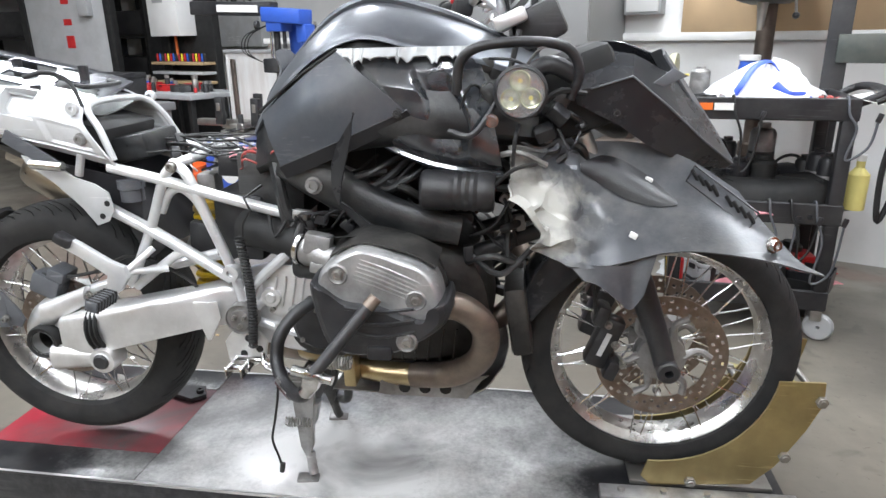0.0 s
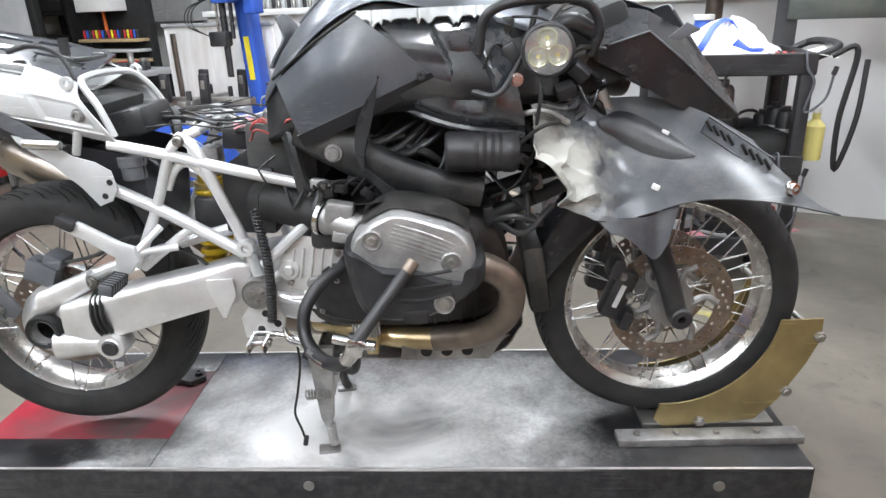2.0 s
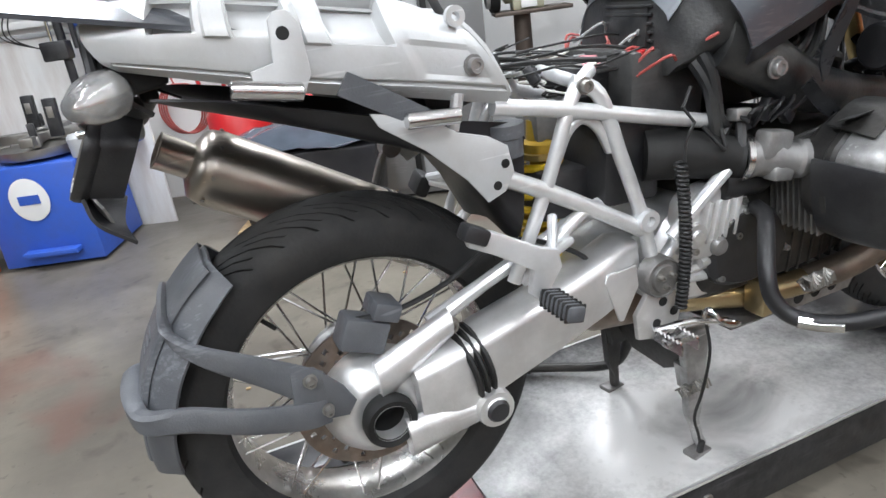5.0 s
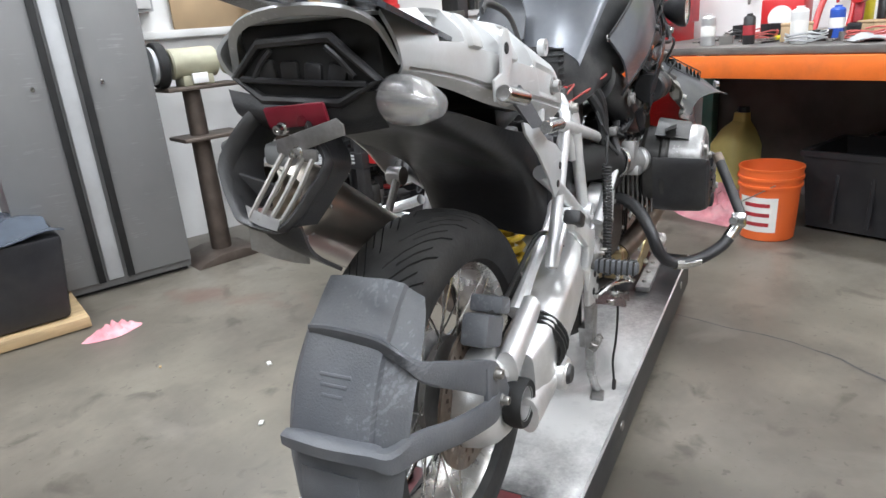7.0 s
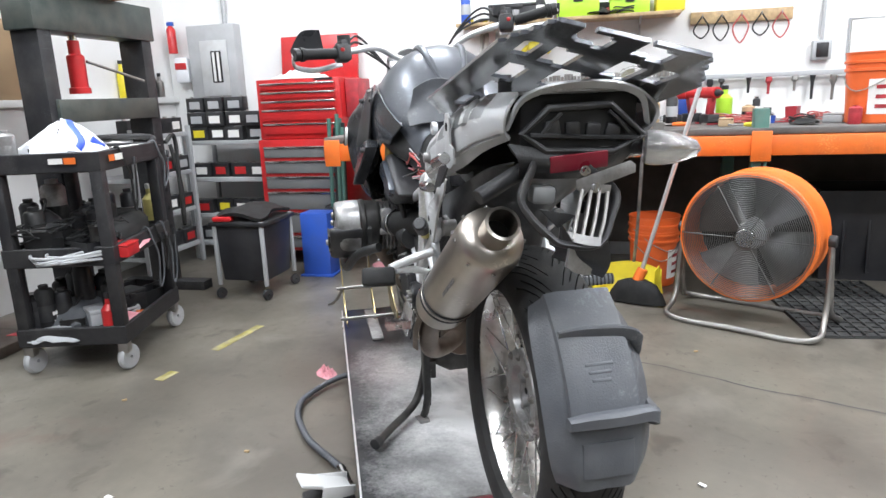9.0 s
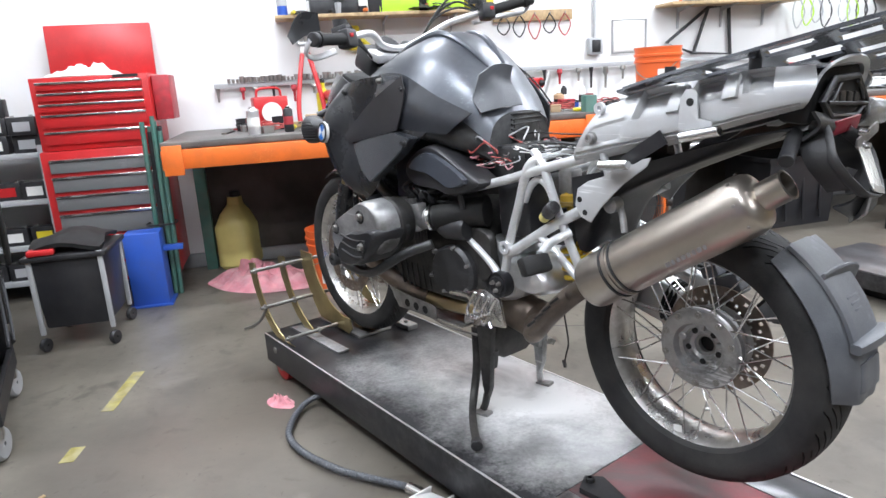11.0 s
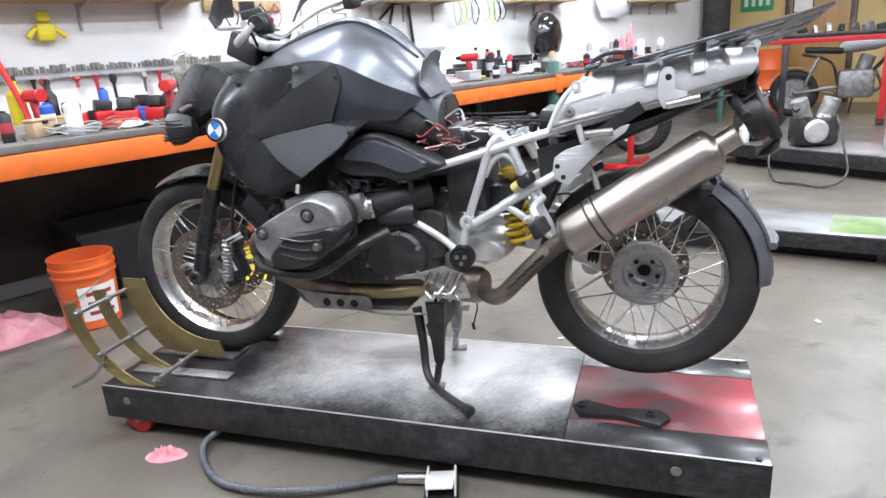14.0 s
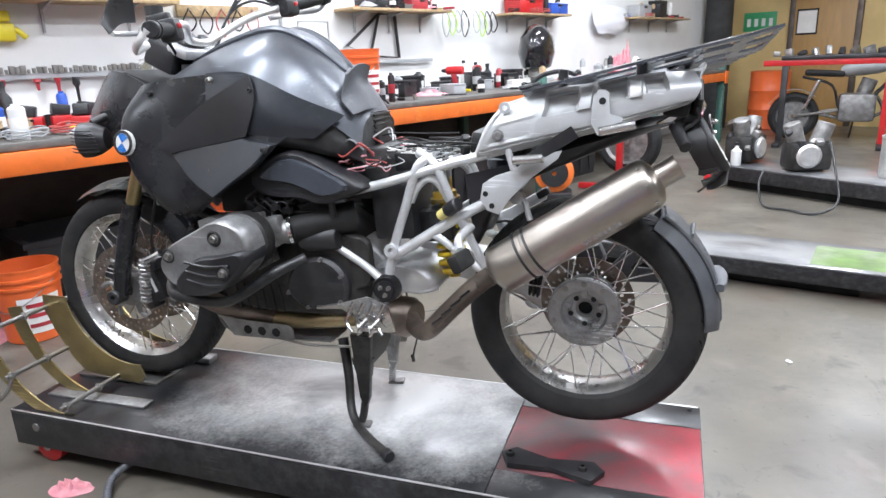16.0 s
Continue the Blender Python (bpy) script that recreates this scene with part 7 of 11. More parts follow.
for k in range(10):
    part("connector", bx((random.uniform(0.02, 0.04), 0.022, 0.018), (random.uniform(0.22, 0.36), random.uniform(-0.10, 0.10), 1.03 + 0.03 * random.random()), (20 * k, 15 * k, 15 * k), 0.004), random.choice([black_m, dusty_m, rubber_m]), bike)
part("fuse_box", bx((0.09, 0.09, 0.05), (0.49, 0.0, 1.0), (0, 6, 12), 0.006), black_m, bike)
part("red_terminal", bx((0.03, 0.03, 0.02), (0.55, -0.08, 1.035), (0, 6, 30), 0.005), red_m, bike)
part("tool_tray", bx((0.14, 0.16, 0.06), (0.23, 0.0, 1.045), (0, -10, 0), 0.01), dusty_m, bike)
strap = B()
tube(strap, [(0.05, -0.11, 1.215), (0.10, -0.10, 1.225), (0.16, -0.11, 1.205), (0.19, -0.12, 1.15)], 0.006, 8, 5, flat=0.4)
part("strap", strap, black_m, bike)
# adjuster knob
kb = part("preload_knob", lathe(B(), [(0, 0), (0.017, 0), (0.018, 0.01), (0.018, 0.04), (0.014, 0.045), (0, 0.045)], (0.34, 0.165, 0.892), (-0.7, 0.3, 0.5), 18), black_m, bike, "black preload adjuster knob")
part("knob_collar", lathe(B(), [(0, 0), (0.014, 0), (0.014, 0.03), (0, 0.03)], (0.362, 0.155, 0.876), (-0.7, 0.3, 0.5), 16), jug_m, kb, "pale yellow knob collar")
coil_pts = [Vector((0.548 + 0.012 * math.sin(3 * i / 300) + 0.0085 * math.cos(i * 0.72), -0.184 + 0.0085 * math.sin(i * 0.72), 0.87 - 0.27 * i / 300)) for i in range(301)]
part("coiled_cable", tube(B(), [(0.60, -0.15, 0.98), (0.565, -0.17, 0.955), (0.58, -0.18, 0.93), (0.56, -0.182, 0.90)] + coil_pts, 0.0032, 6, 1), wire_m, bike, "black coiled cable hanging by the frame")
part("dangling_cable", tube(B(), [(0.60, -0.19, 0.57), (0.605, -0.20, 0.50), (0.59, -0.20, 0.42), (0.575, -0.195, 0.36), (0.585, -0.195, 0.315), (0.59, -0.195, 0.29)], 0.003, 7), wire_m, bike)
part("cable_plug", bx((0.012, 0.01, 0.028), (0.592, -0.195, 0.28), (0, 12, 0), 0.003), black_m, bike)

# slotted luggage rack
def rack_plate():
    bm = B()
    ex = Vector((1, 0.10, -0.228)).normalized()
    ey = (Vector((-0.10, 1, 0.228)) - ex * Vector((-0.10, 1, 0.228)).dot(ex)).normalized()
    ez = ex.cross(ey)
    m = Matrix.Translation((-0.125, 0.02, 1.224)) @ Matrix((ex, ey, ez)).transposed().to_4x4()
    nx, ny = 56, 34
    L, W = 0.575, 0.335
    def inside(u, v):
        half = 0.167
        if u > 0.16:
            half = 0.167 - (u - 0.16) * 0.5
        if u < -0.20:
            half = 0.167 - (-0.20 - u) * 0.6
        if abs(v) > half:
            return False
        for cu, cv, a, b in ((0.20, 0.0, 0.055, 0.032), (0.06, 0.075, 0.05, 0.022), (0.06, -0.075, 0.05, 0.022), (0.06, 0.0, 0.04, 0.02), (-0.06, 0.09, 0.04, 0.02), (-0.06, -0.09, 0.04, 0.02), (-0.07, 0.0, 0.05, 0.026),
                             (-0.165, 0.055, 0.035, 0.026), (-0.165, -0.055, 0.035, 0.026), (-0.255, 0.045, 0.022, 0.03), (-0.255, -0.045, 0.022, 0.03), (-0.175, 0.115, 0.03, 0.012), (-0.175, -0.115, 0.03, 0.012), (0.15, 0.10, 0.035, 0.012), (0.15, -0.10, 0.035, 0.012)):
            if abs(u - cu + 0.3 * (v - cv)) / a + 0.0 < 1 and abs(v - cv) < b:
                return False
        return True
    cells = {(i, j) for i in range(nx) for j in range(ny) if inside((i + 0.5) / nx * L - L / 2, (j + 0.5) / ny * W - W / 2)}
    vs = {}
    def v(i, j, k):
        if (i, j, k) not in vs:
            vv_ = j / ny * W - W / 2
            vs[i, j, k] = bm.verts.new(m @ Vector((i / nx * L - L / 2, vv_, (0.006 if k else 0) - 0.25 * max(0, abs(vv_) - 0.12))))
        return vs[i, j, k]
    for i, j in cells:
        bm.faces.new((v(i, j, 1), v(i + 1, j, 1), v(i + 1, j + 1, 1), v(i, j + 1, 1)))
        bm.faces.new((v(i, j, 0), v(i, j + 1, 0), v(i + 1, j + 1, 0), v(i + 1, j, 0)))
        for di, dj, a, b in ((-1, 0, (i, j), (i, j + 1)), (1, 0, (i + 1, j), (i + 1, j + 1)), (0, -1, (i, j), (i + 1, j)), (0, 1, (i, j + 1), (i + 1, j + 1))):
            if (i + di, j + dj) not in cells:
                bm.faces.new((v(*a, 0), v(*b, 0), v(*b, 1), v(*a, 1)))
    return bm


rk = part("luggage_rack", rack_plate(), rack_m, bike, "slotted black metal luggage rack plate", 30)
for x, z in ((0.06, 1.205), (-0.12, 1.225)):
    for y in (-0.09, 0.09):
        part("rack_post", lathe(B(), [(0, 0), (0.012, 0), (0.012, 0.045), (0, 0.045)], (x, y, z - 0.035 + 0.2 * y), (0, 0, 1), 14), black_m, rk)
part("rack_tongue", tube(B(), [(0.14, -0.06, 1.195), (0.17, -0.06, 1.19), (0.17, 0.06, 1.19), (0.14, 0.06, 1.195)], 0.006, 8), black_m, rk)

# hugger over the rear wheel
def arcpt(a, r, y):
    return (RW.x - r * math.cos(a), y, RW.z + r * math.sin(a))


HG = [[arcpt(radians(a), 0.342 - 0.9 * max(0, abs(y - 0.016) - 0.055), (y - 0.030) * w) for y in (-0.078, -0.068, -0.036, 0.02, 0.068, 0.098, 0.110)] for a, w in ((57, 0.8), (51, 0.92), (42, 1.0), (28, 1.03), (14, 1.0), (4, 0.92), (-2, 0.80))]
hgo = part("hugger", sheet(B(), HG, 0.005), hug_m, bike, "faded grey plastic rear mudguard", 32)
part("raised_panel", sheet(B(), [[arcpt(radians(a), 0.342 + d, y - 0.030) for y, d in ((-0.046, 0.0), (-0.038, 0.008), (0.016, 0.009), (0.070, 0.008), (0.078, 0.0))] for a in (56, 51, 45, 38, 30, 24, 18)], 0.004, 3), hug_m, hgo, "", 28)
part("reflector_pad", sheet(B(), [[arcpt(radians(a), 0.342 + d, y - 0.030) for y, d in ((-0.030, 0.0), (-0.022, 0.006), (0.016, 0.006), (0.054, 0.006), (0.062, 0.0))] for a in (12, 10.5, 7, 3.5, 2)], 0.004, 2), hug_m, hgo, "", 28)


def blade(rows):
    """A flat moulded arm: rows of (x, y, z, half height, half depth, lean)."""
    rings = []
    for x, y, z, h, d, lean in rows:
        sq = [(-1, -0.7), (-0.5, -1), (0.5, -1), (1, -0.7), (1, 0.7), (0.5, 1), (-0.5, 1), (-1, 0.7)]
        rings.append([Vector((x - lean * q * h * 0.6 + 0.0, y, z + q * h)) + Vector((-0.7, -0.7 if y < -0.09 else 0, 0)) * d * p for p, q in sq])
    path = [smooth_path([r[i] for r in rings], 4) for i in range(8)]
    return loft(B(), [[path[i][j] for i in range(8)] for j in range(len(path[0]))])


def on_arc(a, r, y):
    return arcpt(radians(a), r, y - 0.030 if y > -0.06 else y - 0.014)


part("cross_band", blade([(*on_arc(42, 0.350, 0.075), 0.010, 0.006, 0.4), (*on_arc(42, 0.353, 0.03), 0.013, 0.008, 0.4), (*on_arc(41, 0.353, -0.04), 0.014, 0.008, 0.4), (*on_arc(39, 0.342, -0.085), 0.015, 0.008, 0.4), (-0.235, -0.112, 0.765, 0.018, 0.007, 0.2), (-0.17, -0.136, 0.728, 0.024, 0.006, 0), (-0.115, -0.158, 0.695, 0.032, 0.005, 0), (-0.085, -0.158, 0.675, 0.030, 0.004, 0)]), hug_m, hgo, "upper arm of the mudguard", 32)
part("spoiler", blade([(*on_arc(18, 0.352, 0.085), 0.010, 0.014, 0), (*on_arc(18.5, 0.360, 0.055), 0.012, 0.018, 0), (*on_arc(18.5, 0.362, 0.0), 0.012, 0.020, 0), (*on_arc(18.5, 0.356, -0.055), 0.013, 0.018, 0), (*on_arc(17, 0.338, -0.088), 0.017, 0.013, 0), (-0.27, -0.116, 0.675, 0.020, 0.008, 0), (-0.20, -0.138, 0.655, 0.021, 0.007, 0), (-0.125, -0.16, 0.645, 0.022, 0.006, 0), (-0.088, -0.16, 0.640, 0.02, 0.004, 0)]), hug_m, hgo, "spray deflector running into the lower arm", 32)
part("arm_plate", prism(B(), [(-0.125, 0.632), (-0.135, 0.655), (-0.13, 0.72), (-0.095, 0.715), (-0.06, 0.672), (-0.045, 0.64), (-0.06, 0.62)], 0.008, Matrix.Translation((0, -0.156, 0)), 0.002), hug_m, hgo)
bolt(hgo, (-0.105, -0.164, 0.700), (0, -1, 0), 0.008)
bolt(hgo, (-0.09, -0.166, 0.645), (0, -1, 0), 0.007)
for k in range(3):
    part("mould_mark", bx((0.002, 0.05 - 0.008 * k, 0.005), on_arc(33 - 2.2 * k, 0.3532, 0.016), (0, 33 - 2.2 * k, 0), 0.001), hug_m, hgo)

# silencer
M0, M1 = Vector((0.225, 0.152, 0.725)), Vector((-0.165, 0.128, 0.980))
md = (M1 - M0).normalized()
ml = (M1 - M0).length
mf = lathe(B(), [(0, 0), (0.030, 0), (0.052, 0.012), (0.062, 0.02), (0.064, 0.03), (0.064, ml - 0.03), (0.060, ml - 0.012), (0.056, ml - 0.004), (0.030, ml + 0.008), (0, ml + 0.006)], M0, md, 36)
muf = part("silencer", mf, titan_m, bike, "brushed titanium silencer with heat tint", 40)
part("tail_pipe", lathe(B(), [(0.018, 0), (0.0295, 0), (0.0295, 0.052), (0.031, 0.055), (0.0255, 0.056), (0.0245, 0.005), (0.0, 0.0)], M1 + md * 0.004, md, 28), titan_m, muf, "round tail pipe")
part("pipe_bore", cyl(0.0243, M1 + md * 0.006, M1 + md * 0.014, 24), dark_m, muf)
for k, d in enumerate((0.098, 0.112, 0.126)):
    part("strap", lathe(B(), [(0.064, 0), (0.067, 0.001), (0.067, 0.006), (0.064, 0.007)], M0 + md * d, md, 36, True), black_m if k != 1 else titan_m, muf, "dark clamp band")
for k in range(8):
    a = k * math.pi / 4
    u = md.orthogonal().normalized()
    w = md.cross(u)
    c = M1 - md * 0.022 + 0.0635 * (math.cos(a) * u + math.sin(a) * w)
    part("rivet", cyl(0.0035, c, c + 0.003 * (math.cos(a) * u + math.sin(a) * w), 8), steel_m, muf)
u = Vector((0, 1, 0))
w = md.cross(u).normalized()
lt = B()
for k in range(8):
    a = 0.62 + 0.0
    c = M0 + md * (0.26 + 0.013 * k) + 0.0646 * (math.cos(a) * u + math.sin(a) * w)
    box(lt, (0.008 if k % 3 else 0.011, 0.0006, 0.016), c, (0, math.degrees(math.atan2(md.z, -md.x)), 0), 0)
part("silencer_marking", lt, dalu_m, muf, "faint worn marking along the silencer")
hgk = B()
tube(hgk, [(0.13, 0.14, 0.87), (0.15, 0.13, 0.92), (0.19, 0.14, 0.95)], 0.008, 8)
lathe(hgk, [(0, 0), (0.018, 0), (0.018, 0.03), (0, 0.03)], (0.165, 0.12, 0.93), (0, 1, 0), 18)
part("silencer_hanger", hgk, dalu_m, bike, "grey silencer hanger")
# mixing junk visible behind the tubes
part("abs_unit", bx((0.12, 0.12, 0.09), (0.42, 0.0, 0.82), (0, 5, 0), 0.01), black_m, bike)


# ---- the lift ----
def red_caster(parent, at):
    w = part("caster_wheel", lathe(B(), [(0.012, -0.02), (0.045, -0.02), (0.055, -0.014), (0.055, 0.014), (0.045, 0.02), (0.012, 0.02)], at, (0, 1, 0), 28, True), red_m, parent, "red lift caster wheel")
    part("caster_axle", cyl(0.013, (at[0], at[1] - 0.024, at[2]), (at[0], at[1] + 0.024, at[2]), 12), steel_m, w)


LX0, LX1, LY0, LY1, LZ = -0.328, 1.818, -0.200, 0.38, 0.184
lift = thing("motorcycle_lift", pose(0, 0, 0), "low black motorcycle lift table covered in pale powder", "lift table")
# deck around the red drop plate
RX0, RX1, RY0, RY1 = -0.325, 0.195, -0.075, 0.262
deck = B()
for x0, x1, y0, y1 in ((RX1 + 0.002, LX1, LY0, LY1), (LX0, RX1, RY1 + 0.002, LY1), (LX0, RX1, LY0, RY0 - 0.002)):
    box(deck, (x1 - x0, y1 - y0, 0.008), ((x0 + x1) / 2, (y0 + y1) / 2, LZ - 0.004), (0, 0, 0), 0.0015)
part("deck", deck, lift_m, lift)
part("drop_plate", bx((RX1 - RX0, RY1 - RY0, 0.008), ((RX0 + RX1) / 2, (RY0 + RY1) / 2, LZ - 0.0045), bevel=0.0015), lift_red_m, lift, "worn red removable wheel plate")
sk = B()
for x0, x1, y0, y1 in ((LX0, LX1, LY0, LY0 + 0.006), (LX0, LX1, LY1 - 0.006, LY1), (LX0, LX0 + 0.006, LY0, LY1), (LX1 - 0.006, LX1, LY0, LY1)):
    box(sk, (x1 - x0 - 0.001, y1 - y0, 0.115), ((x0 + x1) / 2, (y0 + y1) / 2, LZ - 0.066), (0, 0, 0), 0.002)
part("skirt", sk, lift_black_m, lift, "black folded steel skirt")
eg = B()
for y in (LY0 + 0.002, LY1 - 0.002):
    box(eg, (LX1 - LX0 - 0.01, 0.006, 0.002), ((LX0 + LX1) / 2, y, LZ + 0.0008))
part("worn_edge", eg, alu_m, lift, "bare steel edge worn through the paint")
part("base_frame", bx((1.9, 0.44, 0.07), (0.75, 0.09, 0.04), bevel=0.005), dark_m, lift)
for y in (LY0 + 0.04, LY1 - 0.03):
    red_caster(lift, (1.70, y, 0.056))
for px, py in ((1.715, LY1 + 0.001), (-0.1, LY1 + 0.001), (0.6, LY0 - 0.001), (1.6, LY0 - 0.001)):
    part("bolt_head", cyl(0.014, (px, py - 0.003, LZ - 0.05), (px, py + 0.003, LZ - 0.05), 12), steel_m, lift)
for px, py in ((LX0 + 0.03, LY0 + 0.02), (LX0 + 0.03, LY1 - 0.02)):
    part("plate_bolt", cyl(0.008, (px, py, LZ - 0.001), (px, py, LZ + 0.005), 10), black_m, lift)

# wheel chock on its slotted base
chock = thing("wheel_chock", pose(0, 0, -0.0215, 0, 0, 1.6), "zinc-plated wheel chock cradling the front tyre on the lift", "wheel chock")
arc = [(FW.x + 0.262 * math.sin(a), FW.z - 0.262 * math.cos(a)) for a in np.linspace(radians(-3), radians(83), 16)]
rear_edge = [(1.855, 0.525), (1.858, 0.47), (1.83, 0.40), (1.775, 0.30), (1.725, 0.245), (1.495, 0.225), (1.47, 0.25)]
for y in (-0.10, 0.10):
    bm = prism(B(), arc + rear_edge, 0.006, Matrix.Translation((0, y, 0)))
    part("side_plate", bm, gold_m, chock, "curved gold zinc side plate")
cres = [(FW.x + 0.035 + 0.335 * math.sin(a), FW.z - 0.02 - 0.335 * math.cos(a)) for a in np.linspace(radians(8), radians(86), 16)]
cout = [(FW.x + 0.045 + 0.385 * math.sin(a), FW.z - 0.015 - 0.375 * math.cos(a)) for a in np.linspace(radians(84), radians(4), 14)]
for y in (0.18, 0.315):
    part("cradle_arm", prism(B(), [(x, max(z, 0.212)) for x, z in cres + cout], 0.006, Matrix.Translation((0, y, 0))), gold_m, chock, "curved gold zinc cradle arm")
for x, z in ((1.85, 0.48), (1.79, 0.33), (1.585, 0.245)):
    part("cross_rod", cyl(0.008, (x, -0.12, z), (x, 0.345, z), 12), steel_m, chock, "steel cross rod with nuts")
    for y in (-0.11, 0.095, 0.19, 0.325):
        part("nut", cyl(0.014, (x, y - 0.006, z), (x, y + 0.006, z), 6), steel_m, chock)
part("lock_handle", tube(B(), [(1.79, 0.32, 0.33), (1.80, 0.345, 0.28), (1.84, 0.37, 0.245), (1.89, 0.385, 0.225)], 0.007, 8), steel_m, chock)
part("base_channel", bx((0.46, 0.05, 0.022), (1.60, -0.135, 0.2165), bevel=0.003), dalu_m, chock)
part("base_channel", bx((0.40, 0.05, 0.010), (1.58, 0.20, 0.2105), bevel=0.003), dalu_m, chock)
part("base_plate", bx((0.34, 0.16, 0.012), (1.62, 0.0, 0.2115), bevel=0.003), steel_m, chock, "bare steel base plate")
for x in (1.42, 1.52, 1.62, 1.72):
    part("base_bolt", cyl(0.009, (x, -0.135, 0.227), (x, -0.135, 0.237), 6), steel_m, chock)


# ---- on and around the lift ----
mp = thing("mudguard_plate", pose(0.0, 0.0, -0.021), "loose black plastic bracket plate lying on the red plate", "loose part")
pm = B()
loft(pm, [[(x, y, z) for x, y in ((0.19, 0.205), (0.165, 0.255), (0.05, 0.245), (-0.055, 0.275), (-0.085, 0.225), (-0.055, 0.19), (0.06, 0.205), (0.155, 0.175))] for z in (0.208, 0.222)])
part("plate_body", pm, black_m, mp)
for hx, hy in ((0.165, 0.215), (-0.03, 0.232)):
    part("grommet", lathe(B(), [(0.005, 0.012), (0.011, 0.010), (0.012, 0.0)], (hx, hy, 0.222), (0, 0, 1), 14), rubber_m, mp)

hp = thing("air_hose", pose(0, 0, 0), "black ribbed air hose curling across the floor", "hose")
hpts = [(0.60, 0.415, 0.022), (0.68, 0.43, 0.022), (0.78, 0.48, 0.022), (0.88, 0.53, 0.022), (0.98, 0.56, 0.022), (1.10, 0.58, 0.022), (1.22, 0.565, 0.022), (1.33, 0.49, 0.022), (1.385, 0.41, 0.03), (1.35, 0.34, 0.06)]
part("hose", tube(B(), hpts, 0.011, 10, 8), hug_m, hp)
rbm = B()
sm = smooth_path(hpts, 14)
for a, b in zip(sm[:-1:2], sm[1::2]):
    lathe(rbm, [(0.011, 0), (0.0128, 0.003), (0.011, 0.006)], a, b - a, 10)
tagged(part("hose_ribs", rbm, hug_m, hp), kind="stuff")
part("hose_ferrule", cyl(0.017, (0.58, 0.410, 0.022), (0.68, 0.43, 0.022), 14), chrome_m, hp, "bright metal hose ferrule")
pd = thing("foot_pedal", pose(0.535, 0.45, 0, 0, 0, 16), "white steel foot pedal for the lift", "foot pedal")
part("pedal_base", bx((0.10, 0.14, 0.035), (0, 0.02, 0.0175), (0, 0, 0), 0.006), black_m, pd)
part("pedal_tread", bx((0.075, 0.16, 0.012), (0, 0.03, 0.075), (22, 0, 0), 0.004), white_m, pd, "white pedal tread")
part("pedal_side", bx((0.006, 0.10, 0.05), (0.04, 0.0, 0.05), (12, 0, 0), 0.002), white_m, pd)
part("pedal_side", bx((0.006, 0.10, 0.05), (-0.04, 0.0, 0.05), (12, 0, 0), 0.002), white_m, pd)


def rag(m, w, d, h, seed, material, label, category="rag"):
    bm = B()
    n = 26
    vs = []
    for i in range(n + 1):
        row = []
        for j in range(n + 1):
            u, v = i / n * 2 - 1, j / n * 2 - 1
            p = Vector((u * 2.1, v * 2.1, seed))
            f = max(0.0, 1 - (u * u + v * v) ** 1.0)
            z = h * (0.25 * f + 0.9 * f * abs(noise.noise(p * 1.6)) + 0.35 * f * abs(noise.noise(p * 4)))
            ex = 1 + 0.25 * noise.noise(Vector((math.atan2(v, u) * 1.3, seed, 1)))
            k = max(abs(u), abs(v)) / max(1e-6, math.hypot(u, v)) if (u or v) else 1
            row.append(bm.verts.new((u * k * w / 2 * ex, v * k * d / 2 * ex, z + 0.003)))
        vs.append(row)
    for i in range(n):
        for j in range(n):
            bm.faces.new((vs[i][j], vs[i + 1][j], vs[i + 1][j + 1], vs[i][j + 1]))
    return solid("shop_rag", bm, material, m, label, category, sharp=60)


rag(pose(3.20, -0.18, 0, 0, 0, 30), 0.80, 0.50, 0.19, 3.3, pink_m, "crumpled pink and white shop rag on the floor")
rag(pose(1.50, 0.47, 0, 0, 0, 20), 0.14, 0.08, 0.05, 8.1, pink_m, "small red-pink rag under the lift edge")
rag(pose(0.70, 2.03, 0, 0, 0, -15), 0.26, 0.14, 0.06, 5.7, pink_m, "small pink rag on the floor by the bin")


def litter(spots):
    for x, y, s in spots:
        bm = bx((0.02 * s, 0.012 * s, 0.006), (0, 0, 0.003), (0, 0, 0), 0.002)
        solid("litter", bm, paper_m if s > 1 else wood_m, pose(x, y, 0.001, 0, 0, 77 * x), "small pale scrap lying on the concrete", "litter", "floor litter")


litter([(0.72, 1.15, 1.3), (0.40, 0.90, 1.2), (1.45, 1.30, 1.0), (0.55, 1.55, 0.8), (0.9, 0.75, 0.9), (-0.2, 1.0, 0.8), (0.35, -0.65, 1.2), (1.3, -1.2, 1.0), (-0.7, -1.0, 1.3), (0.1, -1.6, 0.9), (0.05, 0.62, 1.0), (-0.45, 0.75, 1.2)])


# ---- long workbench ----
BY0, BY1, BF, BT = -7.3, 1.88, 2.40, 0.957
bench = thing("workbench", ROOM @ pose(0, 0, 0), "long workbench on green posts with orange front beam", "workbench")
part("bench_top", bx((NX - BF - 0.01, BY1 - BY0, 0.035), ((NX + BF) / 2, (BY0 + BY1) / 2, BT - 0.0175), (0, 0, 0), 0.004), bench_m, bench, "oil-stained dark bench top")
part("front_beam", bx((0.045, BY1 - BY0, 0.105), (BF + 0.01, (BY0 + BY1) / 2, BT - 0.092), (0, 0, 0), 0.006), orange_m, bench, "orange steel rack beam")
part("back_beam", bx((0.045, BY1 - BY0, 0.105), (NX - 0.06, (BY0 + BY1) / 2, BT - 0.092), (0, 0, 0), 0.006), orange_m, bench, "orange steel rack beam")
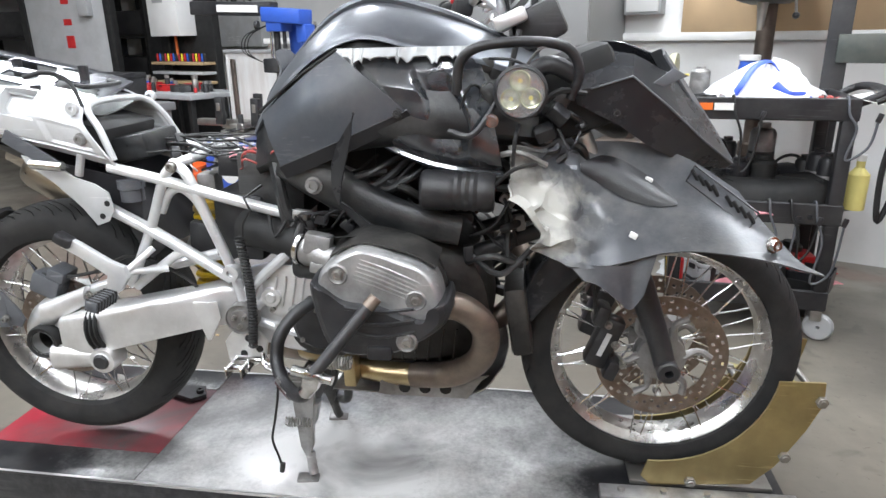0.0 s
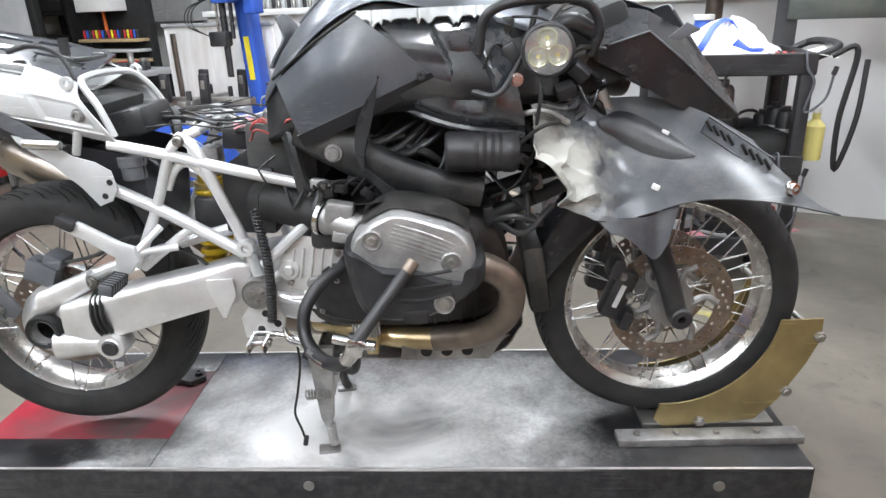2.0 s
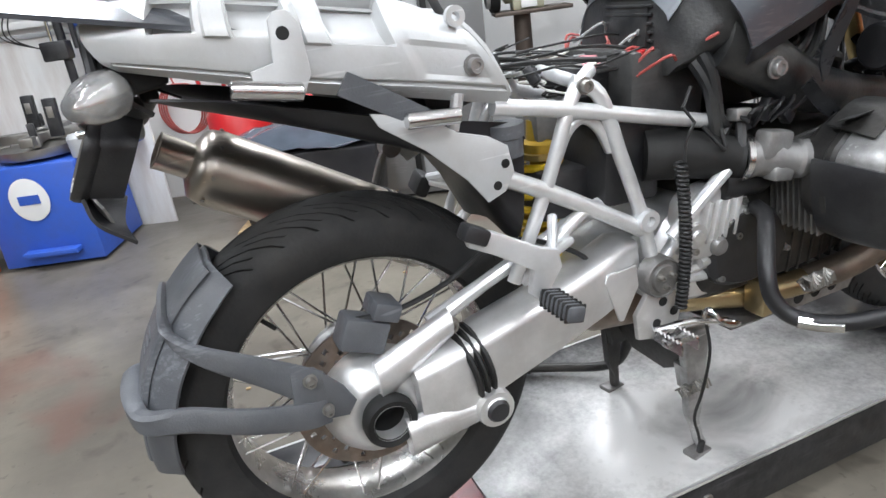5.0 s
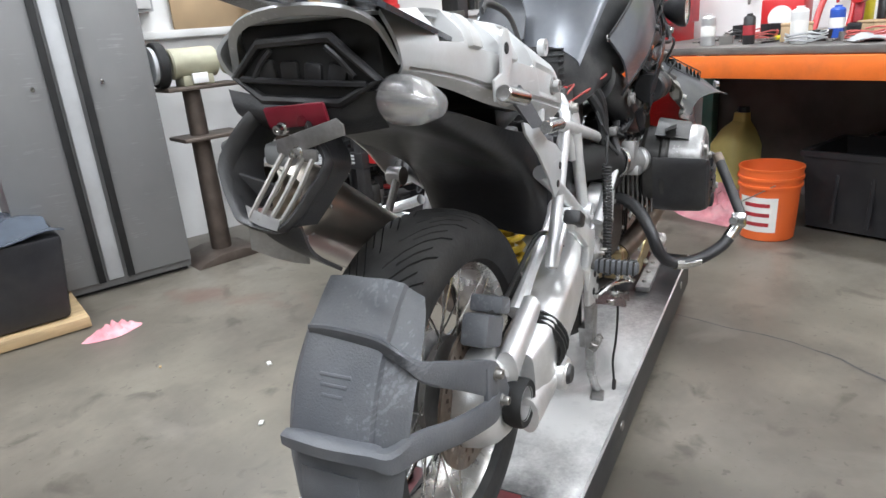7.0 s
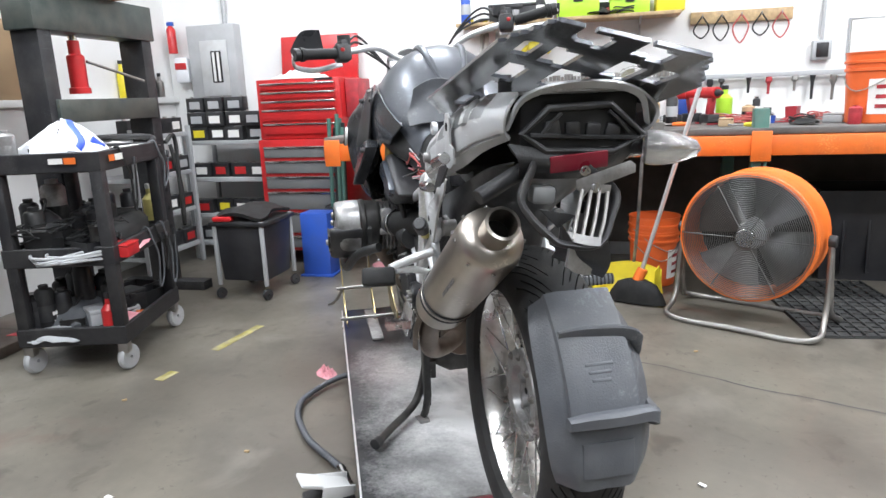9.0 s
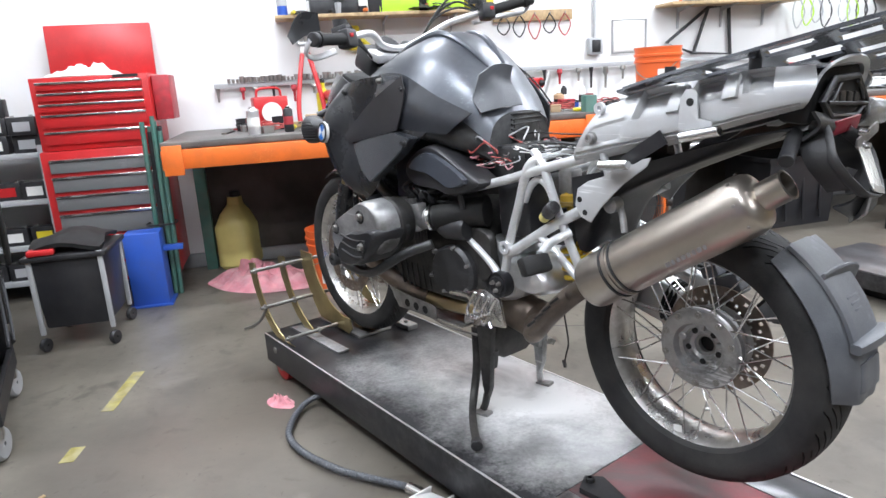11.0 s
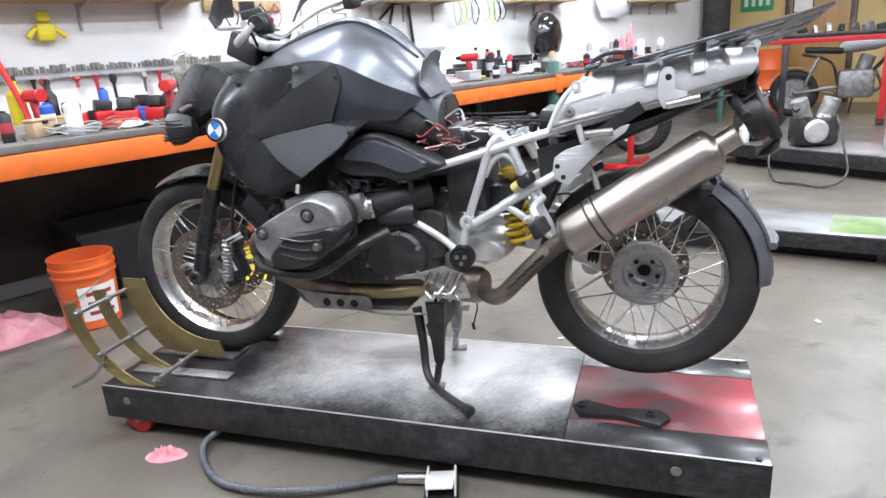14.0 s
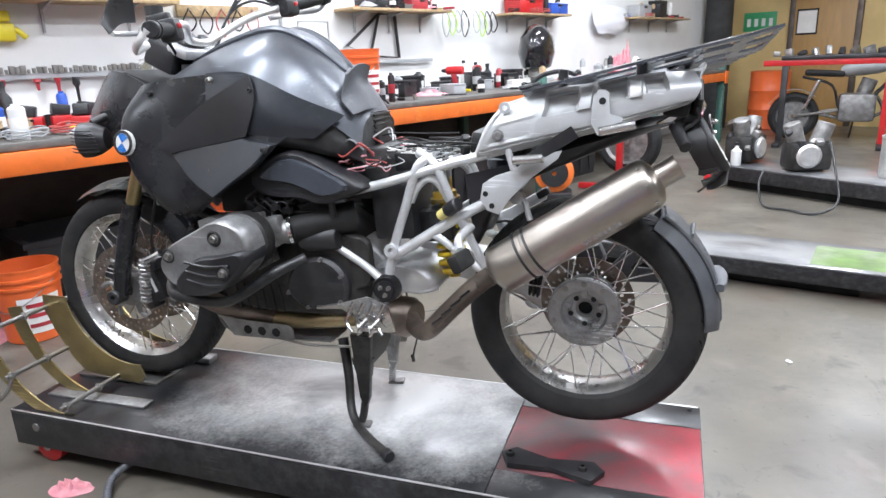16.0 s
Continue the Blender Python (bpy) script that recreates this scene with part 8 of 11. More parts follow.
for py in (BY1 - 0.06, -0.62, -3.1, -5.3, BY0 + 0.06):
    for px in ((BF + 0.045, NX - 0.09) if py < 1.5 else (NX - 0.09,)):
        p = part("post", bx((0.075, 0.075, BT + 0.10 if px < 3 else BT - 0.02), (px, py, (BT + 0.10 if px < 3 else BT - 0.02) / 2), (0, 0, 0), 0.006), green_m, bench, "green punched rack post")
        if px < 3:
            for k in range(18):
                part("slot", bx((0.004, 0.014, 0.022), (px - 0.038, py + (0.015 if k % 2 else -0.015), 0.06 + 0.05 * k), (0, 0, 20), 0), dark_m, p)
    part("post_bracket", bx((0.012, 0.10, 0.16), (BF - 0.018, py, BT - 0.095), (0, 0, 0), 0.003), orange_m, bench)
part("lower_shelf", bx((0.55, 2.2, 0.03), (3.0, -5.4, 0.32), (0, 0, 0), 0.004), wood_m, bench, "lower wooden shelf board")


def bucket(m, label, lean=0):
    t = thing("bucket", m, label, "bucket", "orange buckets")
    part("bucket_body", lathe(B(), [(0, 0), (0.125, 0), (0.130, 0.006), (0.143, 0.27), (0.152, 0.272), (0.152, 0.285), (0.146, 0.287), (0.147, 0.31), (0.155, 0.312), (0.155, 0.325), (0.148, 0.327), (0.150, 0.36), (0.154, 0.362), (0.154, 0.37), (0.146, 0.37), (0.128, 0.012), (0, 0.010)], n=32), bucket_m, t)
    lab = B()
    for a in np.linspace(-0.7, 0.7, 9)[:-1]:
        r0, r1 = 0.1335, 0.1425
        vs = [lab.verts.new((r * math.cos(b + 2.6), r * math.sin(b + 2.6), z)) for r, b, z in ((r0, a, 0.05), (r0, a + 0.175, 0.05), (r1, a + 0.175, 0.23), (r1, a, 0.23))]
        lab.faces.new(vs)
    part("bucket_label", lab, paper_m, t, "white printed label")
    for k in range(3):
        lb2 = B()
        for a in np.linspace(-0.45, 0.45, 7)[:-1]:
            r0 = 0.1365 + 0.0024 * k
            lb2.faces.new([lb2.verts.new((r * math.cos(b + 2.6), r * math.sin(b + 2.6), z)) for r, b, z in ((r0, a, 0.08 + 0.05 * k), (r0, a + 0.15, 0.08 + 0.05 * k), (r0 + 0.001, a + 0.15, 0.10 + 0.05 * k), (r0 + 0.001, a, 0.10 + 0.05 * k))])
        part("label_bar", lb2, red_plastic_m, t)
    part("bucket_handle", tube(B(), [(0.156, 0, 0.30), (0.10, 0.11, 0.22), (0.0, 0.158, 0.17), (-0.10, 0.11, 0.22), (-0.156, 0, 0.30)], 0.003, 6), steel_m, t)
    return t


bucket(pose(2.74, -0.46, 0, 0, 0, 10), "orange plastic bucket on the floor before the bench")
bucket(room(2.66, -1.22, BT, 40), "orange plastic bucket standing on the workbench")
bucket(pose(2.40, -1.56, 0, 0, 0, 80), "orange plastic bucket on the floor by the fan")
bucket(pose(2.40, -1.56, 0.055, 0, 0, 100), "orange plastic bucket nested in another bucket")


def tote(m, w, d, h, label):
    t = thing("tote", m, label, "storage tote", "totes under the bench")
    bm = B()
    a, b = 0.9, 1.0
    loft(bm, [[(x * w / 2 * a, y * d / 2 * a, 0.0) for x, y in ((-1, -1), (1, -1), (1, 1), (-1, 1))], [(x * w / 2, y * d / 2, h - 0.03) for x, y in ((-1, -1), (1, -1), (1, 1), (-1, 1))], [(x * w / 2 * 1.04, y * d / 2 * 1.05, h - 0.03) for x, y in ((-1, -1), (1, -1), (1, 1), (-1, 1))],
              [(x * w / 2 * 1.04, y * d / 2 * 1.05, h) for x, y in ((-1, -1), (1, -1), (1, 1), (-1, 1))], [(x * w / 2 * 0.95, y * d / 2 * 0.94, h) for x, y in ((-1, -1), (1, -1), (1, 1), (-1, 1))], [(x * w / 2 * 0.85, y * d / 2 * 0.85, 0.02) for x, y in ((-1, -1), (1, -1), (1, 1), (-1, 1))]])
    part("tote_body", bm, tote_m, t)
    for sx in (-1, 1):
        for k in range(3):
            part("rib", bx((0.012, 0.02, h * 0.7), (sx * w / 2 * 0.985, (k - 1) * d * 0.25, h * 0.45), (0, -sx * 4, 0), 0.003), tote_m, t)
    return t


def dolly(m, label):
    t = thing("dolly", m, label, "dolly")
    part("dolly_board", bx((0.50, 0.66, 0.03), (0, 0, 0.115), (0, 0, 0), 0.004), wood_m, t, "pale wooden dolly board")
    for x in (-0.19, 0.19):
        for y in (-0.27, 0.27):
            w = part("caster", lathe(B(), [(0.006, -0.014), (0.038, -0.014), (0.042, -0.008), (0.042, 0.008), (0.038, 0.014), (0.006, 0.014)], (x, y, 0.042), (0, 1, 0), 18, True), black_m, t)
            part("caster_fork", bx((0.03, 0.04, 0.03), (x, y, 0.088), (0, 0, 0), 0.004), steel_m, w)


dolly(pose(3.34, -1.22, 0, 0, 0, -24), "low wooden dolly under a black tote")
tote(pose(3.34, -1.22, 0.13, 0, 0, -24), 0.40, 0.48, 0.30, "black plastic tote on a wooden dolly")
tote(room(3.02, 0.62, 0.02, 0), 0.48, 0.66, 0.40, "black plastic tote pushed under the bench")
tote(room(3.10, -1.35, 0, 0), 0.45, 0.55, 0.55, "tall black plastic tote in the shade under the bench")
tote(room(2.86, -2.4, 0, 3), 0.48, 0.62, 0.52, "black plastic tote with tools on its lid")
tote(room(2.9, -4.1, 0, 0), 0.5, 0.7, 0.5, "black plastic tote pushed under the bench")
jr = thing("oil_jug", pose(3.74, -0.26, 0, 0, 0, -40) @ Matrix.Scale(1.32, 4), "dirty yellow plastic oil jug on the floor", "jug")
jb = B()
loft(jb, [[(math.copysign(abs(x) ** 0.5, x) * a, math.copysign(abs(y) ** 0.5, y) * b, z) for x, y in ring_pts(24)] for z, a, b in ((0, 0.13, 0.09), (0.02, 0.145, 0.10), (0.22, 0.145, 0.10), (0.29, 0.10, 0.07), (0.33, 0.045, 0.04), (0.37, 0.04, 0.035))])
part("jug_body", jb, jug_m, jr)
part("jug_handle", tube(B(), [(0.10, 0, 0.26), (0.15, 0, 0.31), (0.10, 0, 0.355), (0.03, 0, 0.35)], 0.016, 10), jug_m, jr)
part("jug_cap", cyl(0.03, (0, 0, 0.365), (0, 0, 0.40), 16), black_m, jr)

# floor mat, fan, broom and scoop
mat_t = thing("floor_mat", pose(1.655, -2.25, 0.001, 0, 0, 71) @ Matrix.Diagonal((0.84, 0.86, 1, 1)), "black ribbed rubber mat on the floor", "floor mat")
part("mat_sheet", bx((0.74, 1.1, 0.005), (0, 0, 0.0025), bevel=0.001), mat_m, mat_t)
for i in range(11):
    part("rib", bx((0.012, 1.1, 0.010), (-0.36 + 0.072 * i, 0, 0.009), bevel=0.0), mat_m, mat_t)
for j in range(15):
    part("rib", bx((0.72, 0.012, 0.008), (0, -0.54 + 0.077 * j, 0.0085), bevel=0.0), mat_m, mat_t)

fan = thing("floor_fan", pose(1.62, -1.68, 0, 0, 0, 39), "large orange floor fan with steel grille on a tube stand", "floor fan")
FZ, FR = 0.455, 0.318
part("drum", lathe(B(), [(FR - 0.02, -0.13), (FR, -0.125), (FR + 0.004, -0.12), (FR, -0.11), (FR, 0.11), (FR + 0.004, 0.12), (FR, 0.125), (FR - 0.02, 0.13), (FR - 0.012, 0.1), (FR - 0.012, -0.1)], (0, 0, FZ), (0, 1, 0), 48, True), orange_m, fan, "orange steel drum")
gr = B()
for r in np.linspace(0.05, FR - 0.012, 30):
    tube(gr, [(r * c, 0.132, FZ + r * s) for c, s in ring_pts(40)], 0.0021, 4, 1, True)
for k in range(6):
    a = k * math.pi / 3
    tube(gr, [(0.03 * math.cos(a), 0.135, FZ + 0.03 * math.sin(a)), ((FR - 0.01) * math.cos(a), 0.132, FZ + (FR - 0.01) * math.sin(a))], 0.003, 5, 1)
tagged(part("grille", gr, mesh_m, fan, "fine pale steel wire grille"), kind="stuff")
for k in range(4):
    a = k * math.pi / 2 + 0.4
    part("blade", sheet(B(), [[(r * math.cos(a + da), 0.04 * math.sin(da * 2) - 0.02, FZ + r * math.sin(a + da)) for r in (0.07, 0.17, 0.285)] for da in (-0.5, -0.1, 0.35, 0.7)], 0.003), blade_m, fan, "dull grey fan blade at rest")
part("fan_back", lathe(B(), [(0.05, -0.12), (FR - 0.02, -0.122)], (0, 0, FZ), (0, 1, 0), 32), dark_m, fan)
part("motor", cyl(0.075, (0, -0.10, FZ), (0, 0.02, FZ), 24), grey_m, fan)
part("centre_cap", cyl(0.045, (0, 0.125, FZ), (0, 0.14, FZ), 20), chrome_m, fan, "bright centre badge")
part("stand", tube(B(), [(-0.348, 0, FZ), (-0.358, 0.05, 0.10), (-0.33, 0.20, 0.018), (0.0, 0.22, 0.018), (0.33, 0.20, 0.018), (0.358, 0.05, 0.10), (0.348, 0, FZ)], 0.014, 10), steel_m, fan, "bent steel tube stand")
part("stand", tube(B(), [(-0.348, 0, FZ - 0.02), (-0.358, -0.06, 0.10), (-0.33, -0.22, 0.018), (0.33, -0.22, 0.018), (0.358, -0.06, 0.10), (0.348, 0, FZ - 0.02)], 0.014, 10), steel_m, fan, "bent steel tube stand")
for s in (-1, 1):
    part("tilt_knob", cyl(0.03, (s * 0.335, 0, FZ), (s * 0.37, 0, FZ), 16), black_m, fan)
sc = thing("dust_scoop", pose(2.19, -1.29, 0, 0, 0, 45) @ Matrix.Scale(0.9, 4), "yellow plastic dust scoop standing on the floor", "dustpan")
ss = B()
sheet(ss, [[(-0.20, 0.10, 0.01), (-0.20, -0.05, 0.02), (-0.19, -0.10, 0.17)], [(0.0, 0.14, 0.006), (0.0, -0.06, 0.012), (0.0, -0.13, 0.20)], [(0.20, 0.10, 0.01), (0.20, -0.05, 0.02), (0.19, -0.10, 0.17)]], 0.006)
part("scoop_pan", ss, yellow_m, sc)
for s in (-1, 1):
    part("scoop_side", prism(B(), [(-0.10, 0.01), (0.10, 0.01), (0.08, 0.20), (0.0, 0.22)], 0.008, pose(s * 0.20, 0, 0, 0, 0, 90), 0.002), yellow_m, sc)
part("scoop_handle", tube(B(), [(0.0, -0.12, 0.20), (-0.03, -0.08, 0.45), (-0.08, 0.03, 0.85), (-0.10, 0.08, 1.05)], 0.011, 8), dalu_m, sc, "dull bent metal handle")
bm_ = thing("broom", pose(2.03, -1.27, 0.01, 0, 0, 45), "broom with black bristles leaning on the bench", "broom")
bh = B()
loft(bh, [[(x * a, y * b, z) for x, y in ring_pts(14)] for z, a, b in ((0.0, 0.17, 0.05), (0.05, 0.15, 0.05), (0.11, 0.11, 0.035), (0.13, 0.06, 0.03))])
part("bristles", bh, rubber_m, bm_, "worn black bristles")
part("broom_socket", cyl(0.03, (0, 0, 0.12), (-0.025, -0.02, 0.19), 14), orange_m, bm_, "orange broom socket")
part("broom_handle", cyl(0.012, (-0.02, -0.015, 0.18), (-0.27, -0.10, 1.20), 12), alu_m, bm_, "long pale metal handle")


# ---- bench clutter ----
def drill(m, label="red cordless drill standing on the bench"):
    t = thing("cordless_drill", m, label, "power tool", "power tools on the bench")
    part("drill_battery", bx((0.11, 0.075, 0.06), (0, 0, 0.03), (0, 0, 0), 0.008), black_m, t)
    part("drill_grip", bx((0.045, 0.04, 0.11), (0.01, 0, 0.11), (0, 12, 0), 0.010), red_plastic_m, t)
    part("drill_body", cyl(0.034, (-0.07, 0, 0.185), (0.08, 0, 0.185), 16), red_m, t)
    part("drill_chuck", cyl(0.022, (0.08, 0, 0.185), (0.13, 0, 0.185), 14, 0.012), black_m, t)


def charger(m):
    t = thing("battery_charger", m, "red battery charger with a black battery on the bench", "charger", "chargers on the bench")
    part("charger_base", bx((0.12, 0.13, 0.07), (0, 0, 0.035), (0, 0, 0), 0.010), red_m, t)
    part("charger_battery", bx((0.08, 0.09, 0.06), (0, 0.01, 0.10), (10, 0, 0), 0.008), black_m, t)


def can_of(m, r, h, material, label, cap=None, neck=0.4):
    t = thing("bottle", m, label, "bottle", "bottles on the bench")
    part("bottle_body", lathe(B(), [(0, 0), (r * 0.95, 0), (r, 0.006), (r, h * 0.72), (r * neck, h * 0.86), (r * neck, h), (0, h)], n=18), material, t)
    part("bottle_cap", cyl(r * neck * 1.15, (0, 0, h - 0.002), (0, 0, h + 0.025), 12), cap or black_m, t)


def case_box(m, w, d, h, material, label, category="box", group="boxes on shelves"):
    t = thing("storage_box", m, label, category, group)
    part("box_body", bx((w, d, h * 0.82), (0, 0, h * 0.41), (0, 0, 0), 0.006), material, t)
    part("box_lid", bx((w * 1.03, d * 1.03, h * 0.18), (0, 0, h * 0.91), (0, 0, 0), 0.006), material, t)
    part("box_latch", bx((0.008, d * 0.22, h * 0.2), (-w * 0.52, 0, h * 0.8), (0, 0, 0), 0.002), black_m, t)


for i, (x, y) in enumerate(((3.12, 0.72), (3.10, 0.56), (3.12, 0.41), (3.18, 0.28), (2.92, 0.33), (2.90, 0.52), (3.2, 0.12))):
    charger(room(x, y, BT, -25 + 17 * i))
for i, (x, y, a) in enumerate(((2.72, -0.02, 30), (2.8, -0.22, 80), (2.66, 0.30, -40), (2.95, -0.35, 120), (2.75, -2.5, 20), (2.85, -2.9, 140), (2.7, -0.42, 200), (2.95, 0.9, 10))):
    drill(room(x + 0.16, y, BT, a))
for x, y, r, h, mt, lb in ((3.29, 0.84, 0.045, 0.27, yellow_m, "yellow spray can standing on the bench"), (2.95, -0.15, 0.04, 0.26, white_m, "clear plastic water bottle on the bench"), (3.02, -0.28, 0.04, 0.25, blue_m, "blue spray bottle on the bench"), (2.98, 0.72, 0.035, 0.24, black_m, "black spray can on the bench"),
                           (3.0, -2.62, 0.038, 0.24, white_m, "white spray bottle on the bench"), (2.95, -2.72, 0.035, 0.22, blue_m, "blue can on the bench"), (2.9, -2.82, 0.04, 0.20, black_m, "black oil bottle on the bench"), (3.05, -0.5, 0.05, 0.20, lime_m, "lime green bottle on the bench")):
    can_of(room(x + 0.2 if x < 3.2 else x, y * 1.12, BT), r, h, mt, lb)
for i, (y, mt, lb) in enumerate(((1.30, red_m, "red metal parts heater with a round mouth"),)):
    t = thing("shop_heater", room(3.2, y, BT, 8), lb, "heater")
    part("heater_body", bx((0.16, 0.22, 0.20), (0, 0, 0.10), (0, 0, 0), 0.010), red_m, t)
    part("heater_grille", lathe(B(), [(0, 0), (0.06, 0.002), (0.065, 0.01), (0.065, 0.014), (0, 0.014)], (-0.084, 0, 0.10), (-1, 0, 0), 24), white_m, t)
    part("heater_handle", tube(B(), [(0, -0.08, 0.20), (0, -0.06, 0.25), (0, 0.06, 0.25), (0, 0.08, 0.20)], 0.008, 8), red_m, t)
bc = thing("bolt_cutters", room(3.12, 1.03, BT, 0), "long red-handled bolt cutters leaning on the wall", "bolt cutters")
for s in (-1, 1):
    part("cutter_handle", tube(B(), [(0.0, s * 0.085, 0.015), (0.05, s * 0.08, 0.14), (0.13, s * 0.05, 0.32), (0.19, s * 0.02, 0.46)], 0.016, 10), red_m, bc, "red tubular handle")
    part("cutter_jaw", bx((0.022, 0.030, 0.20), (0.235, s * 0.016, 0.555), (0, 24, 0), 0.005), steel_m, bc)
# stands for a yellow glove hung on the wall; no lamp
yl = thing("hung_yellow_glove", room(NX - 0.05, 0.675, 1.43), "yellow glove hanging on the wall, built of plain blocks", "work lamp")
part("glove_palm", bx((0.06, 0.10, 0.10), (0, 0, 0.05), (0, 0, 0), 0.02), yellow_m, yl)
part("glove_top", bx((0.05, 0.07, 0.06), (0, 0, 0.135), (0, 0, 0), 0.015), yellow_m, yl)
for s in (-1, 1):
    part("glove_finger", cyl(0.016, (0, s * 0.05, 0.07), (-0.01, s * 0.10, 0.02), 10), yellow_m, yl)
bench_fan_m = mat("smoky_olive_plastic", (0.20, 0.19, 0.13), 0.3, 0, 0.1, 12, 0.05, 90)
df = thing("desk_fan", room(3.12, 0.02, BT, 200), "small round wire desk fan on the bench", "desk fan")
part("fan_foot", lathe(B(), [(0, 0), (0.07, 0), (0.06, 0.02), (0.012, 0.03), (0.012, 0.17), (0, 0.17)], n=20), grey_m, df)
dg = B()
for r in np.linspace(0.02, 0.125, 9):
    tube(dg, [(0.05 - 0.14 * r * r / 0.02 * 0.5, r * c, 0.24 + r * s) for c, s in ring_pts(28)], 0.0016, 4, 1, True)
for k in range(12):
    a = k * math.pi / 6
    tube(dg, [(0.05, 0, 0.24), (0.02, 0.12 * math.cos(a), 0.24 + 0.12 * math.sin(a)), (-0.03, 0.125 * math.cos(a), 0.24 + 0.125 * math.sin(a))], 0.0016, 4, 3)
tagged(part("fan_cage", dg, steel_m, df, "thin wire cage"), kind="stuff")
for k in range(4):
    a = k * math.pi / 2 + 0.5
    part("fan_blade", sheet(B(), [[(0.012 + 0.02 * da, r * math.cos(a + da), 0.24 + r * math.sin(a + da)) for r in (0.03, 0.075, 0.112)] for da in (-0.6, -0.1, 0.45)], 0.002), bench_fan_m, df, "smoky plastic fan blade")
part("fan_motor", cyl(0.04, (-0.08, 0, 0.24), (0.0, 0, 0.24), 16), grey_m, df)
random.seed(31)
for k in range(90):
    y = random.uniform(-5.6, 1.6)
    x = random.uniform(BF + 0.12, NX - 0.2)
    kind = random.random()
    if kind < 0.45:
        t = thing("hand_tool", room(x, y, BT, random.uniform(0, 180)), random.choice(["steel spanner lying on the bench", "chrome ratchet lying on the bench", "dark steel pliers lying on the bench"]), "hand tool", "hand tools on the bench")
        L = random.uniform(0.12, 0.24)
        part("tool_shaft", bx((L, 0.014, 0.008), (0, 0, 0.006), (0, 0, 0), 0.002), random.choice([steel_m, chrome_m, black_m, red_plastic_m]), t)
        part("tool_head", lathe(B(), [(0.006, 0), (0.016, 0), (0.016, 0.010), (0.006, 0.010)], (L / 2, 0, 0.002), (0, 0, 1), 10, True), steel_m, t)
    elif kind < 0.75:
        t = thing("socket", room(x, y, BT), "loose steel socket standing on the bench", "socket", "loose sockets")
        r = random.uniform(0.010, 0.02)
        part("socket_body", lathe(B(), [(r * 0.6, 0), (r, 0), (r, 0.04), (r * 0.6, 0.04)], n=10, closed=True), steel_m, t)
    else:
        w, d, h = random.uniform(0.06, 0.16), random.uniform(0.08, 0.2), random.uniform(0.03, 0.10)
        case_box(room(x, y, BT, random.uniform(0, 90)), w, d, h, random.choice([black_m, tote_m, red_plastic_m, grey_m, card_m, paper_m, blue_m]), random.choice(["small cluttered parts box on the bench", "small tool case lying on the bench"]), "box", "small boxes on the bench")
# black motorcycle fuel tank on the bench
ft_ = thing("spare_fuel_tank", room(3.10, -3.96, BT + 0.12, 20) @ Matrix.Diagonal((1.3, 1.75, 1.15, 1)), "glossy black teardrop fuel tank upright on a stand", "fuel tank")
gloss_m = mat("gloss_black_paint", (0.012, 0.012, 0.014), 0.12, 0, 0.1, 10, 0.0, 60, coat=1.0)
fb = B()
loft(fb, [[(x * a, y * b, z) for x, y in ring_pts(18)] for z, a, b in ((0, 0.05, 0.06), (0.04, 0.11, 0.13), (0.16, 0.14, 0.17), (0.30, 0.12, 0.15), (0.38, 0.07, 0.09), (0.40, 0.03, 0.04))])
part("tank_shell", fb, gloss_m, ft_)
part("tank_stand", bx((0.10, 0.12, 0.17), (0, 0, -0.075), (0, 0, 0), 0.01), steel_m, ft_)

# ---- on the bench wall ----
def wall_shelf(y0, y1, z, label, depth=0.24, material=None):
    t = thing("wall_shelf", room(NX - depth / 2 - 0.005, (y0 + y1) / 2, z), label, "shelf", "wall shelves")
    part("shelf_board", bx((depth, y1 - y0, 0.022), (0, 0, 0), (0, 0, 0), 0.003), material or wood_m, t)
    n = 3 if y1 - y0 > 0.9 else 2
    for i in range(n):
        y = -(y1 - y0) / 2 + (y1 - y0) * (i + 0.5) / n
        part("shelf_bracket", prism(B(), [(-depth * 0.45, -0.012), (depth * 0.5 - 0.004, -0.012), (depth * 0.5 - 0.004, -0.17), (depth * 0.5 - 0.02, -0.17), (depth * 0.5 - 0.03, -0.05)], 0.012, Matrix.Translation((0, y, 0)), 0.001), grey_m, t)


wall_shelf(-0.27, 1.20, 1.65, "pale wooden wall shelf loaded with tool cases")
wall_shelf(-2.82, -1.67, 1.65, "pale wall shelf holding cloths and gloves")
wall_shelf(-4.80, -3.73, 1.65, "pale wall shelf holding red cases")
wall_shelf(-7.93, -6.26, 1.65, "pale wall shelf near the far corner")
for y, w, d, h, mt, lb in ((0.62, 0.18, 0.30, 0.10, black_m, "black tool case on the wall shelf"), (0.30, 0.18, 0.22, 0.12, lime_m, "green and yellow tool case on the wall shelf"), (0.04, 0.18, 0.2, 0.09, lime_m, "green case on the wall shelf"), (-0.16, 0.16, 0.14, 0.13, yellow_m, "yellow case on the wall shelf"),
                           (-1.55, 0.15, 0.2, 0.07, black_m, "dark folded bag on the wall shelf"), (-1.95, 0.15, 0.2, 0.08, red_plastic_m, "red cloth bundle on the wall shelf"), (-3.2, 0.2, 0.34, 0.13, red_m, "red case on the wall shelf"), (-3.6, 0.2, 0.28, 0.10, blue_m, "blue case on the wall shelf"), (-5.2, 0.16, 0.3, 0.14, grey_m, "grey carton on the wall shelf"), (-5.6, 0.16, 0.2, 0.20, black_m, "black case on the wall shelf")):
    case_box(room(NX - 0.13, y * 1.27, 1.661, 3), w, d * 1.25, h * 1.1, mt, lb)
